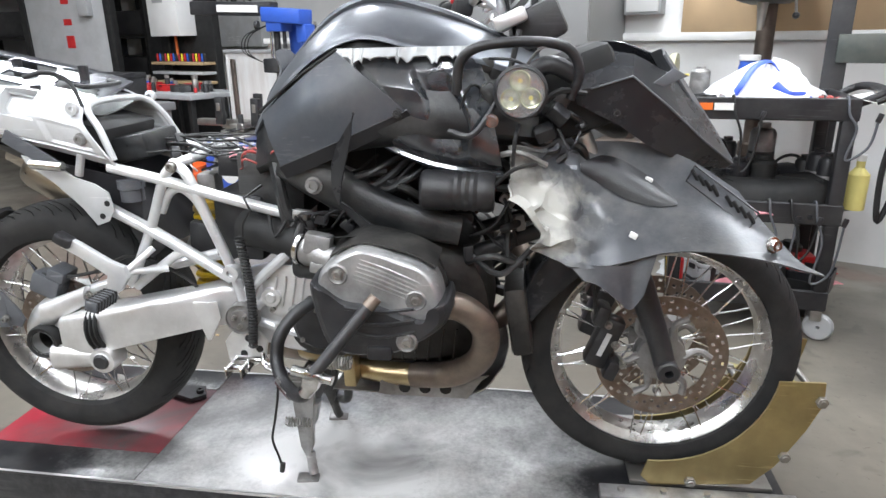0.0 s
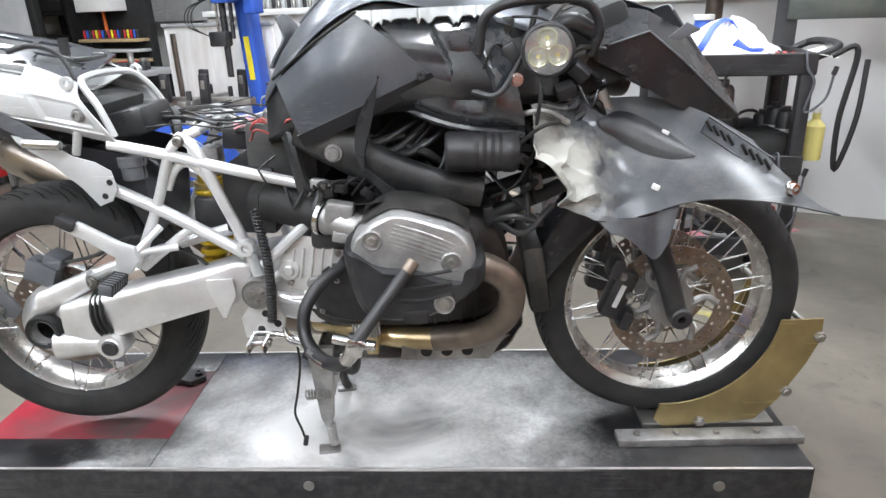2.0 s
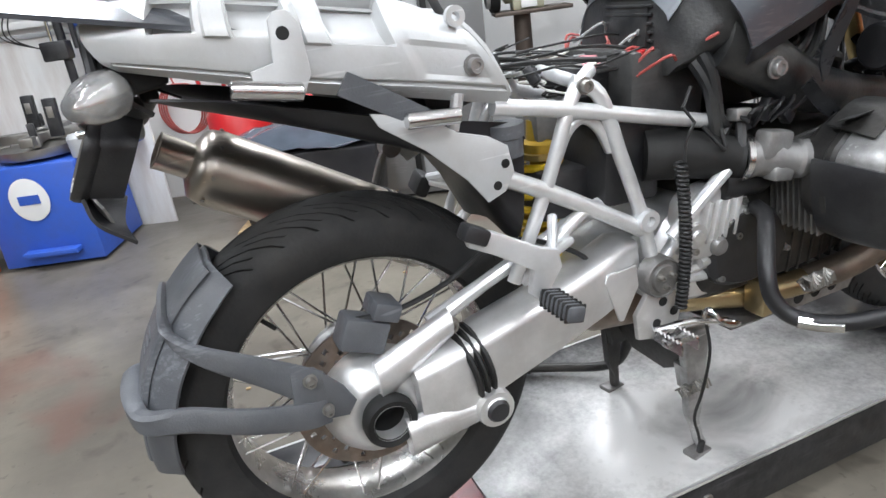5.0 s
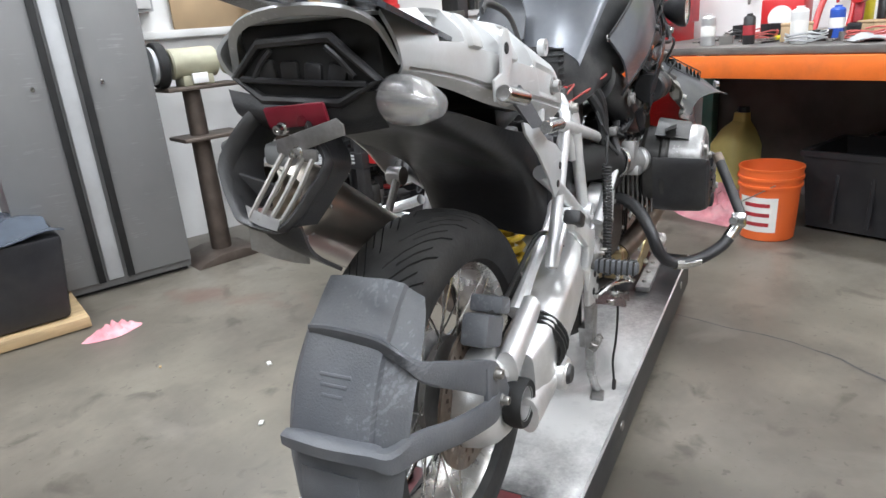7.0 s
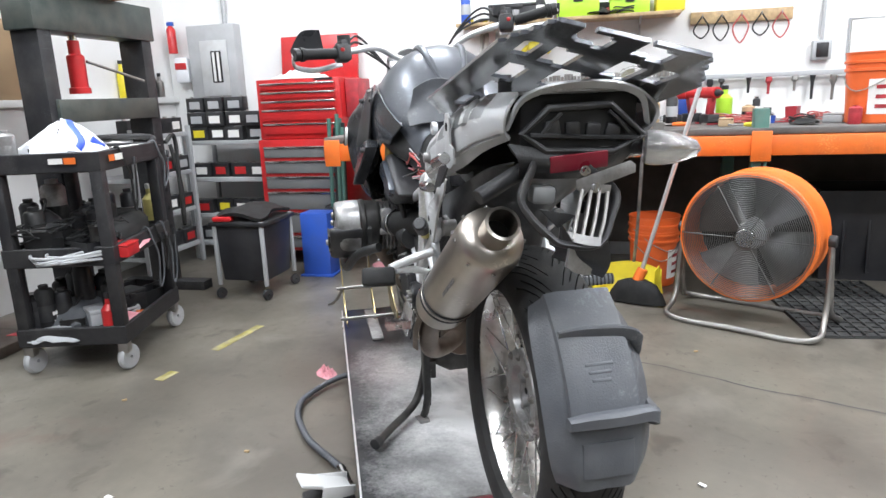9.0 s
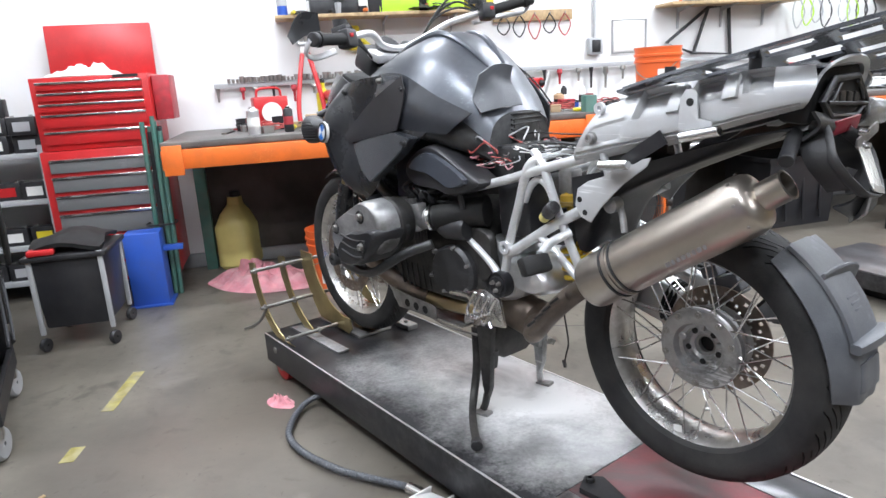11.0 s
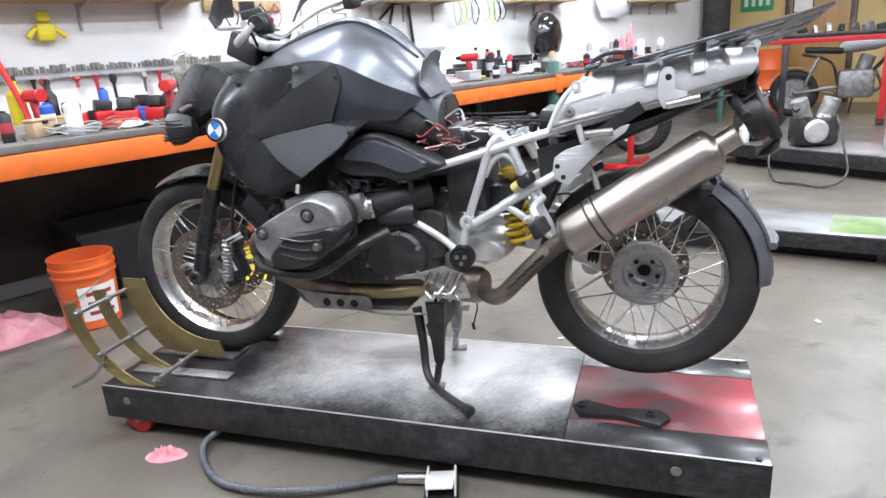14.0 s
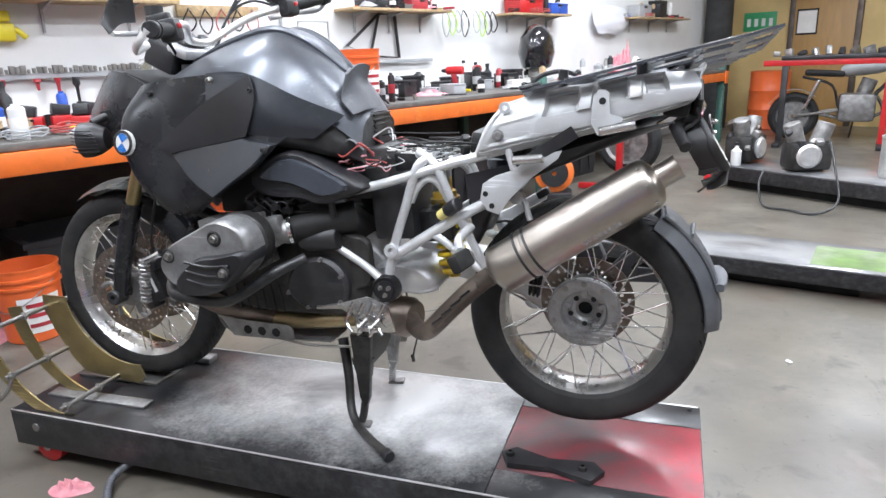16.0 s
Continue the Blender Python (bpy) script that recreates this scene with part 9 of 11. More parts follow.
case_box(room(NX - 0.13, -4.064, 1.805, 0), 0.19, 0.38, 0.10, red_m, "second red case stacked on a red case")
rl = thing("socket_rail", room(NX - 0.035, 0, 1.24), "long steel rail on the wall holding sockets and tools", "tool rail")
part("rail_bar", bx((0.02, 4.4, 0.03), (0, -0.55, 0), (0, 0, 0), 0.003), grey_m, rl)
sk_m = mesh_of("hung_socket", lathe(B(), [(0, 0), (0.011, 0), (0.012, 0.03), (0, 0.03)], n=8), steel_m)
random.seed(41)
for k in range(70):
    y = 1.55 - 0.028 * k
    o = new("rail_socket", sk_m)
    o.parent = rl
    sc_ = random.uniform(0.7, 1.5)
    o.matrix_local = Matrix.Translation((-0.012, y, 0.016)) @ Matrix.Diagonal((sc_, sc_, sc_, 1))
for k in range(26):
    y = 1.62 - 0.13 * k + random.uniform(-0.04, 0.04)
    L = random.uniform(0.04, 0.16)
    t = thing("hung_tool", room(NX - 0.05, y, 1.225 - L), random.choice(["black tool hanging from the wall rail", "steel tool hanging from the wall rail"]), "hand tool", "tools hung on the rail")
    part("tool_body", lathe(B(), [(0, 0), (0.008, 0.002), (0.010, L * 0.6), (0.022 if k % 3 else 0.012, L * 0.75), (0.018, L), (0, L)], n=10), random.choice([black_m, steel_m, black_m, red_plastic_m]), t)
cl = thing("hook_strip", room(NX - 0.015, -0.66, 1.62), "pale wooden strip with cables hung on hooks", "hook strip")
part("strip_board", bx((0.022, 0.62, 0.075), (0, 0, 0), (0, 0, 0), 0.003), wood_m, cl)
for k in range(5):
    y = 0.24 - 0.12 * k
    part("hook", tube(B(), [(-0.01, y, 0.01), (-0.035, y, 0.0), (-0.04, y, 0.02)], 0.004, 6), steel_m, cl)
    part("hung_cable", tube(B(), [(-0.03, y, 0.01), (-0.03, y + 0.05, -0.08), (-0.03, y, -0.13 - 0.02 * (k % 3)), (-0.03, y - 0.045, -0.07), (-0.03, y, 0.01)], 0.005, 6, 6), random.choice([wire_m, rubber_m, red_wire_m]), cl, "coiled cable")
ob_ = thing("outlet_box", room(NX - 0.03, -1.15, 1.32), "grey electrical outlet box on the wall", "outlet")
part("outlet_body", bx((0.05, 0.11, 0.12), (0, 0, 0.06), (0, 0, 0), 0.006), grey_m, ob_)
part("outlet_face", bx((0.006, 0.07, 0.09), (-0.028, 0, 0.06), (0, 0, 0), 0.002), black_m, ob_)
part("conduit", cyl(0.012, (0.01, 0, 0.12), (0.01, 0, 1.6), 10), grey_m, ob_)
g1 = thing("gasket_frame", room(NX - 0.012, -1.45, 1.30) @ Matrix.Diagonal((1, 1.3, 1.05, 1)), "square black gasket frame hung on the wall", "gasket")
part("frame_bar", tube(B(), [(0, -0.11, 0.02), (0, 0.11, 0.02), (0, 0.11, 0.25), (0, -0.11, 0.25)], 0.007, 6, 1, True), grey_m, g1)
part("frame_paper", bx((0.004, 0.20, 0.21), (0.004, 0, 0.135), (0, 0, 0), 0.001), paper_m, g1)
g2 = thing("bicycle_frame", room(NX - 0.03, -2.09, 1.27) @ Matrix.Diagonal((1, 1.65, 1.06, 1)), "angular black frame part hung on the wall", "frame part")
part("frame_bar", tube(B(), [(0, 0.20, 0.10), (0, -0.02, 0.34), (0, -0.13, 0.34), (0, -0.15, 0.0), (0, 0.06, 0.02)], 0.011, 8, 1, True), black_m, g2)
part("frame_bar", tube(B(), [(0, -0.02, 0.34), (0, 0.05, 0.03)], 0.009, 8, 1), black_m, g2)
ck = thing("hung_straps", room(NX - 0.05, -3.28, 1.42) @ Matrix.Diagonal((1, 1.6, 0.93, 1)), "bundle of grey and black straps hung on the wall", "straps")
for k in range(9):
    y = 0.22 - 0.055 * k
    part("strap_loop", tube(B(), [(0, y, 0.28), (-0.02, y + 0.035, 0.15), (-0.01, y, 0.02 + 0.02 * (k % 3)), (-0.02, y - 0.035, 0.15)], 0.007, 6, 5, True, flat=0.5), random.choice([black_m, grey_m, white_m, lime_m]), ck)
ph = thing("paper_towel_bag", room(NX - 0.06, -5.95, 1.45) @ Matrix.Diagonal((0.9, 2.0, 0.75, 1)), "white plastic sheet hung on the wall", "plastic sheet")
part("sheet_body", sheet(B(), [[(0, -0.20, 0.42), (-0.04, 0, 0.46), (0, 0.20, 0.42)], [(-0.03, -0.22, 0.2), (-0.09, 0.02, 0.22), (-0.02, 0.2, 0.2)], [(0, -0.12, 0.0), (-0.04, 0.02, 0.02), (0, 0.12, 0.0)]], 0.004, 5, 0.02, 8), bag_m, ph)
rag(room(3.1, -5.75, BT, 100), 0.55, 0.36, 0.44, 2.2, pink_m, "heap of pink shop rags on the bench")
rag(room(2.85, -2.1, BT, 40), 0.30, 0.22, 0.06, 9.4, pink_m, "pink shop rag on the bench")
rag(room(2.85, -6.5, BT, 40), 0.34, 0.26, 0.12, 6.1, tail_m, "grey cloth heap on the bench")
for k in range(9):
    case_box(room(3.15 - 0.12 * (k % 2), -1.75 - 0.23 * k, BT, 12 * k), 0.16, 0.18, 0.10 + 0.03 * (k % 3), black_m, "black tool case on the bench", "box", "black cases on the bench")
cu = thing("rolled_mat", room(NX - 0.24, -9.0, 0.0) @ Matrix.Diagonal((1.5, 1.5, 1.09, 1)), "tall rolled black rubber mat in the corner", "rolled mat")
part("roll", lathe(B(), [(0, 0), (0.13, 0), (0.135, 0.01), (0.135, 1.98), (0.12, 2.0), (0.06, 1.99), (0, 1.985)], n=24), mat_m, cu)


# ---- odds and ends on shelves, bench and cart ----
def junk(base, n, w, d, seed, where, big=1.0, dark=False):
    """A jumble of small workshop articles spread over a w by d patch."""
    rnd = random.Random(seed)
    for k in range(n):
        x, y = rnd.uniform(-w / 2, w / 2), rnd.uniform(-d / 2, d / 2)
        m = base @ pose(x, y, 0, 0, 0, rnd.uniform(0, 180))
        c = rnd.random()
        mt = rnd.choice([black_m, rubber_m, tote_m, dalu_m, black_m, case_m, wire_m] if dark else [black_m, black_m, rubber_m, steel_m, grey_m, red_plastic_m, white_m, card_m, paper_m, blue_m, tote_m, alu_m, case_m, dalu_m])
        if c < 0.22:
            r, h = rnd.uniform(0.02, 0.04) * big, rnd.uniform(0.09, 0.2) * big
            t = thing("can", m, "small can standing " + where, "can", "cans " + where)
            part("can_body", lathe(B(), [(0, 0), (r * 0.94, 0), (r, 0.005), (r, h * 0.86), (r * 0.8, h * 0.92), (r * 0.5, h * 0.94), (r * 0.5, h), (0, h)], n=14), mt, t)
            part("can_band", lathe(B(), [(r * 1.005, h * 0.3), (r * 1.02, h * 0.32), (r * 1.02, h * 0.6), (r * 1.005, h * 0.62)], n=14, closed=True), rnd.choice([black_m, case_m, dalu_m] if dark else [white_m, red_plastic_m, paper_m, grey_m, black_m]), t)
        elif c < 0.45:
            t = thing("cable_coil", m, "loose coil of cable " + where, "cable", "cables " + where)
            R = rnd.uniform(0.04, 0.09) * big
            part("coil", tube(B(), [(R * (1 + 0.15 * math.sin(i * 1.7)) * math.cos(i * 0.55), R * math.sin(i * 0.55), 0.006 + 0.012 * (i / 10) + 0.01 * math.sin(i * 2.1) ** 2) for i in range(34)], 0.004 * big, 6, 3), rnd.choice([wire_m, wire_m, red_wire_m, grey_m]), t)
        elif c < 0.62:
            a, b, h = rnd.uniform(0.05, 0.12) * big, rnd.uniform(0.04, 0.1) * big, rnd.uniform(0.03, 0.09) * big
            t = thing("parts_tray", m, "small parts tray " + where, "tray", "trays " + where)
            part("tray_shell", loft(B(), [[(sx * (a - q), sy * (b - q), z) for sx, sy in ((-0.5, -0.5), (0.5, -0.5), (0.5, 0.5), (-0.5, 0.5))] for q, z in ((0.01, 0), (0, h), (0.008, h), (0.016, 0.006))]), mt, t)
            for i in range(3):
                part("part_in_tray", cyl(0.006, (rnd.uniform(-a, a) * 0.3, -b * 0.3, 0.012 + 0.006 * i), (rnd.uniform(-a, a) * 0.3, b * 0.3, h * 0.7), 8), steel_m, t)
        elif c < 0.82:
            t = thing("hand_tool", m, "used hand tool lying " + where, "hand tool", "hand tools " + where)
            L = rnd.uniform(0.10, 0.22) * big
            part("tool_grip", lathe(B(), [(0, 0), (0.010, 0.002), (0.013, L * 0.2), (0.010, L * 0.45), (0, L * 0.46)], (-L / 2, 0, 0.013), (1, 0, 0), 10), rnd.choice([red_plastic_m, black_m, orange_m, yellow_m]), t)
            part("tool_blade", cyl(0.005, (-L * 0.05, 0, 0.013), (L / 2, 0, 0.013), 8), steel_m, t)
            part("tool_tip", bx((0.02, 0.016, 0.010), (L / 2, 0, 0.013), (0, 0, 0), 0.002), chrome_m, t)
        else:
            t = thing("glove", m, "crumpled work glove or cloth " + where, "cloth", "cloths " + where)
            q = rnd.uniform(0, 50)
            part("cloth", sheet(B(), [[(0.07 * big * u, 0.06 * big * v, 0.008 + 0.03 * big * max(0, 1 - u * u) * max(0, 1 - v * v) * (1 + noise.noise(Vector((u * 3 + q, v * 3, q))))) for u in (-1, -0.4, 0.3, 1)] for v in (-1, -0.3, 0.4, 1)], 0.004, 4, 0.012, 14), rnd.choice([pink_m, rubber_m, grey_m, red_plastic_m]), t)


for y0, y1, z, sd_, n in ((-0.25, 1.18, 1.661, 3, 20), (-2.8, -1.7, 1.661, 4, 22), (-4.78, -3.75, 1.661, 5, 14), (-7.9, -6.3, 1.661, 6, 18)):
    junk(room(NX - 0.14, (y0 + y1) / 2, z), n, 0.14, y1 - y0 - 0.06, sd_, "on the wall shelf", 1.1)
junk(room(2.84, 0.2, BT), 60, 0.66, 2.6, 7, "on the workbench")
junk(room(2.88, -2.7, BT), 52, 0.66, 2.9, 8, "on the workbench", 1.15)
junk(room(2.88, -5.5, BT), 30, 0.66, 2.2, 9, "on the workbench", 1.25)


# ---- machine wall ----
lk = thing("steel_cabinet", room(-0.115, 3.32, 0) @ Matrix.Diagonal((0.735, 1, 1, 1)), "tall dark grey two-door steel cabinet with black handle strips", "cabinet")
part("cabinet_body", bx((1.02, 0.60, 1.93), (0, 0.02, 0.985), (0, 0, 0), 0.005), locker_m, lk)
part("plinth", bx((0.98, 0.55, 0.03), (0, 0.02, 0.015), (0, 0, 0), 0.002), dark_m, lk)
for s, x0, x1 in ((-1, -0.508, -0.11), (1, 0.09, 0.508)):
    d = part("cabinet_door", bx((x1 - x0, 0.022, 1.86), ((x0 + x1) / 2, -0.293, 0.99), (0, 0, 0), 0.004), locker_m, lk, "flat dark grey door")
    xs = x1 - 0.02 if s < 0 else x0 + 0.02
    part("handle_strip", bx((0.045, 0.016, 1.86), (xs + (0.025 if s < 0 else -0.025), -0.308, 0.99), (0, 0, 0), 0.003), dark_m, d, "black full-height handle strip")
    part("door_knob", cyl(0.012, ((x0 + 0.10) if s > 0 else (x1 - 0.1), -0.304, 1.03), ((x0 + 0.10) if s > 0 else (x1 - 0.1), -0.322, 1.03), 12), chrome_m, d)
part("centre_strip", bx((0.10, 0.012, 1.86), (-0.01, -0.290, 0.99), (0, 0, 0), 0.002), grey_m, lk, "pale grey strip between the doors")

bn = thing("waste_bin", pose(0.436, 2.598, 0, 0, 0, -24), "low black bin with dark plastic sheet on top", "bin")
part("bin_body", bx((0.80, 0.50, 0.38), (0, 0, 0.25), (0, 0, 0), 0.02, 0.9), tote_m, bn)
part("bin_pallet", bx((0.84, 0.54, 0.05), (0, 0, 0.03), (0, 0, 0), 0.005), wood_m, bn, "pale wooden pallet board")
fo = sheet(B(), [[(-0.40, -0.26, 0.45), (0.0, -0.27, 0.47), (0.40, -0.26, 0.45)], [(-0.38, 0, 0.52), (0.0, 0.02, 0.56), (0.36, 0, 0.48)], [(-0.40, 0.25, 0.46), (0.0, 0.26, 0.48), (0.40, 0.25, 0.45)]], 0.004, 8, 0.03, 7)
part("bin_foil", fo, mat("shiny_dark_film", (0.10, 0.12, 0.15), 0.15, 0.3, 0.2, 6, 0.3, 30), bn, "crumpled shiny dark film", 60)

gp = thing("bench_grinder", room(0.47, 3.13, 0, 4) @ Matrix.Diagonal((1.04, 1.04, 1.045, 1)), "olive bench grinder on a cast pedestal", "grinder")
part("pedestal_foot", prism(B(), [(-0.20, 0.0), (0.20, 0.0), (0.16, 0.03), (0.06, 0.05), (-0.06, 0.05), (-0.16, 0.03)], 0.30, Matrix.Translation((0, 0, 0)), 0.004), brown_steel_m, gp)
part("pedestal_column", cyl(0.055, (0, 0, 0.04), (0, 0, 0.90), 18, 0.045), brown_steel_m, gp, "dark cast iron column")
part("pedestal_tray", bx((0.34, 0.22, 0.02), (0.04, -0.02, 0.66), (0, 0, 0), 0.006), brown_steel_m, gp)
part("top_plate", bx((0.40, 0.20, 0.02), (0.05, 0, 0.91), (0, 0, 0), 0.004), brown_steel_m, gp)
olive_m = mat("pale_olive_enamel", (0.36, 0.35, 0.25), 0.45, 0, 0.12, 8, 0.1, 60, (0.15, 0.13, 0.1), 0.5, 7)
part("motor_housing", cyl(0.075, (-0.09, 0, 1.03), (0.15, 0, 1.03), 24), olive_m, gp, "pale olive motor housing")
part("motor_foot", bx((0.16, 0.12, 0.05), (0.03, 0, 0.945), (0, 0, 0), 0.005), olive_m, gp)
part("switch_box", bx((0.08, 0.02, 0.05), (0.03, -0.075, 0.955), (0, 0, 0), 0.004), white_m, gp)
wl = part("wheel_guard", lathe(B(), [(0.03, 0), (0.105, 0), (0.11, 0.006), (0.11, 0.045), (0.105, 0.05), (0.085, 0.05), (0.08, 0.02), (0.03, 0.02)], (-0.165, 0, 1.03), (1, 0, 0), 28, True), dark_m, gp, "black round wheel guard")
part("buff_wheel", lathe(B(), [(0, 0), (0.07, 0), (0.075, 0.01), (0.075, 0.035), (0, 0.04)], (0.20, 0, 1.03), (1, 0, 0), 24), olive_m, gp)
part("grinding_wheel", lathe(B(), [(0, 0), (0.088, 0.002), (0.09, 0.01), (0.09, 0.03), (0, 0.03)], (-0.185, 0, 1.03), (1, 0, 0), 28), grey_m, gp, "grey grinding wheel")
part("tool_rest", bx((0.10, 0.08, 0.012), (0.25, -0.05, 1.0), (0, 0, 0), 0.003), yellow_m, gp)

dp = thing("drill_press", room(1.08, 3.38, 0, 2), "tall green pillar drill press", "drill press")
part("press_base", bx((0.34, 0.50, 0.06), (0, -0.08, 0.03), (0, 0, 0), 0.012), brown_steel_m, dp)
part("press_column", cyl(0.045, (0, 0.05, 0.05), (0, 0.05, 1.75), 18), brown_steel_m, dp, "brown oiled steel column")
part("column_collar", cyl(0.07, (0, 0.05, 0.60), (0, 0.05, 0.68), 18), brown_steel_m, dp)
part("press_table", bx((0.36, 0.34, 0.04), (0, -0.20, 0.98), (0, 0, 0), 0.008), brown_steel_m, dp)
part("table_arm", bx((0.09, 0.18, 0.09), (0, -0.02, 0.95), (0, 0, 0), 0.012), brown_steel_m, dp)
part("press_head", bx((0.24, 0.46, 0.26), (0, -0.10, 1.52), (0, 0, 0), 0.03), machine_m, dp, "dark green cast drill head")
part("belt_cover", bx((0.26, 0.62, 0.10), (0, -0.06, 1.71), (0, 0, 0), 0.03), machine_m, dp)
part("spindle", cyl(0.028, (0, -0.22, 1.40), (0, -0.22, 1.26), 16, 0.014), steel_m, dp)
for k in range(3):
    a = k * 2.09 + 0.4
    part("feed_handle", cyl(0.007, (0.13, -0.2, 1.48), (0.15, -0.2 + 0.15 * math.cos(a), 1.48 + 0.15 * math.sin(a)), 8), steel_m, dp)
    part("handle_ball", lathe(B(), [(0, -0.018), (0.013, -0.012), (0.018, 0), (0.013, 0.012), (0, 0.018)], (0.15, -0.2 + 0.155 * math.cos(a), 1.48 + 0.155 * math.sin(a)), (0, 0, 1), 12), black_m, dp)
can_of(room(1.06, 3.16, 1.0), 0.05, 0.12, blue_m, "blue and white tin on the drill press table", white_m, 0.9)
for x0, x1, z0, z1, mt, lb in ((0.6, 2.1, 1.256, 1.72, card_m, "brown cardboard sheet leaning on the ledge"),):
    solid("cardboard_sheet", bx((x1 - x0, 0.02, z1 - z0), (0, 0, 0), (0, 0, 0), 0.003), mt, room((x0 + x1) / 2, WY - 0.035, (z0 + z1) / 2), lb, "cardboard")
eb = thing("switch_box", room(0.38, WY - 0.05, 1.36), "white electrical switch box on the wall", "switch box")
part("box_body", bx((0.22, 0.10, 0.30), (0, 0, 0.15), (0, 0, 0), 0.006), grey_m, eb)
part("box_door", bx((0.19, 0.012, 0.27), (0, -0.055, 0.15), (0, 0, 0), 0.004), white_m, eb)
part("conduit", cyl(0.013, (0.07, 0.02, 0.30), (0.07, 0.02, 2.2), 10), grey_m, eb)
part("conduit", cyl(0.013, (-0.06, 0.02, 0.30), (-0.06, 0.02, 2.2), 10), grey_m, eb)

# shop press
hp_ = thing("shop_press", room(1.84, 3.0, 0, 2), "black steel shop press frame", "press")
for s in (-1, 1):
    part("press_post", bx((0.09, 0.16, 1.74), (s * 0.40, 0, 0.87), (0, 0, 0), 0.005), cart_m, hp_, "black steel channel post")
    part("press_foot", bx((0.10, 0.60, 0.06), (s * 0.40, 0, 0.03), (0, 0, 0), 0.005), cart_m, hp_)
    for k in range(6):
        part("pin_hole", cyl(0.014, (s * 0.40, -0.081, 0.30 + 0.12 * k), (s * 0.40, -0.084, 0.30 + 0.12 * k), 10), dark_m, hp_)
part("top_beam", bx((0.94, 0.18, 0.20), (0, 0, 1.68), (0, 0, 0), 0.006), machine_m, hp_, "dark green top beam")
part("press_bed", bx((0.80, 0.20, 0.12), (0, 0, 1.18), (0, 0, 0), 0.006), machine_m, hp_)
part("bottle_jack", lathe(B(), [(0, 0), (0.055, 0), (0.055, 0.03), (0.045, 0.035), (0.045, 0.20), (0.03, 0.21), (0.03, 0.28), (0, 0.28)], (-0.12, 0, 1.27), (0, 0, 1), 20), red_m, hp_, "red bottle jack")
part("jack_ram", cyl(0.022, (-0.12, 0, 1.54), (-0.12, 0, 1.60), 14), chrome_m, hp_)
part("jack_handle", cyl(0.008, (-0.10, -0.05, 1.44), (0.30, -0.10, 1.34), 8), steel_m, hp_)
case_box(room(1.72, 3.0, 1.785, 0), 0.62, 0.34, 0.30, card_m, "large tan cardboard box on top of the press", "box", "boxes on shelves")
can_of(room(2.83, WY - 0.035, 1.256), 0.032, 0.24, yellow_m, "yellow spray can on the ledge", black_m)
for k in range(5):
    can_of(room(2.91 + 0.085 * k, WY - 0.035, 1.256), 0.03, 0.16 + 0.02 * (k % 2), (black_m, steel_m, grey_m)[k % 3], "dark aerosol can on the ledge")

# battery racks
def car_battery(m, top):
    t = thing("battery", m, "black motorcycle battery with a bright label", "battery", "batteries on the rack")
    part("battery_case", bx((0.09, 0.15, 0.105), (0, 0, 0.0525), (0, 0, 0), 0.004), black_m, t)
    part("battery_label", bx((0.002, 0.09, 0.055), (-0.0465, 0, 0.05), (0, 0, 0), 0), top, t, "printed battery label")
    for s in (-1, 1):
        part("terminal", bx((0.016, 0.02, 0.012), (0, s * 0.05, 0.110), (0, 0, 0), 0.002), steel_m, t)


def rack(m, w, d, zs, label):
    t = thing("storage_rack", m, label, "storage rack", "storage racks")
    for x in (-d / 2, d / 2):
        for y in (-w / 2, w / 2):
            part("upright", bx((0.03, 0.03, zs[-1] + 0.06), (x, y, (zs[-1] + 0.06) / 2), (0, 0, 0), 0.003), grey_m, t)
    for z in zs:
        part("rack_shelf", bx((d, w, 0.03), (0, 0, z), (0, 0, 0), 0.003), grey_m, t)


random.seed(51)
rack(room(3.22, 2.98, 0, 0), 0.66, 0.38, (0.12, 0.34, 0.62, 0.90), "grey steel rack stacked with batteries")
for zz in (0.135, 0.355, 0.635, 0.915, 1.022, 1.13):
    for k in range(4):
        if zz > 1.1 and k == 0:
            continue
        car_battery(room(3.12 + random.uniform(-0.02, 0.03), 2.74 + 0.163 * k, zz, random.uniform(-5, 5)), random.choice([paper_m, red_m, yellow_m, paper_m, grey_m]))
rack(room(2.66, 3.40, 0, 90), 0.62, 0.34, (0.15, 0.42, 0.70, 0.98), "dark steel rack crammed with black boxes")
for zz in (0.165, 0.435, 0.715, 0.995):
    for k in range(4):
        car_battery(room(2.44 + 0.15 * k, 3.30 + random.uniform(-0.02, 0.02), zz, 90), random.choice([paper_m, grey_m, red_m, black_m]))
bp_ = thing("breaker_panel", room(NX - 0.05, 3.20, 1.19), "pale grey breaker panel on the wall", "breaker panel")
part("panel_box", bx((0.10, 0.42, 0.60), (0, 0, 0.30), (0, 0, 0), 0.008), grey_m, bp_)
part("panel_door", bx((0.012, 0.24, 0.42), (-0.056, -0.02, 0.27), (0, 0, 0), 0.004), white_tail_m, bp_)
part("breaker_block", bx((0.006, 0.09, 0.24), (-0.064, -0.04, 0.28), (0, 0, 0), 0.002), dark_m, bp_)
for k in range(2):
    part("breaker_bar", bx((0.004, 0.02, 0.22), (-0.069, -0.06 + 0.04 * k, 0.28), (0, 0, 0), 0), white_m, bp_)
part("conduit", cyl(0.018, (0.02, -0.10, 0.60), (0.02, -0.10, 2.4), 10), grey_m, bp_)
fx = thing("first_aid_bag", room(NX - 0.06, 3.50, 1.36), "small white and red bag hung beside the panel", "bag")
part("bag_body", bx((0.06, 0.12, 0.20), (0, 0, 0.10), (0, 0, 0), 0.02), bag_m, fx)
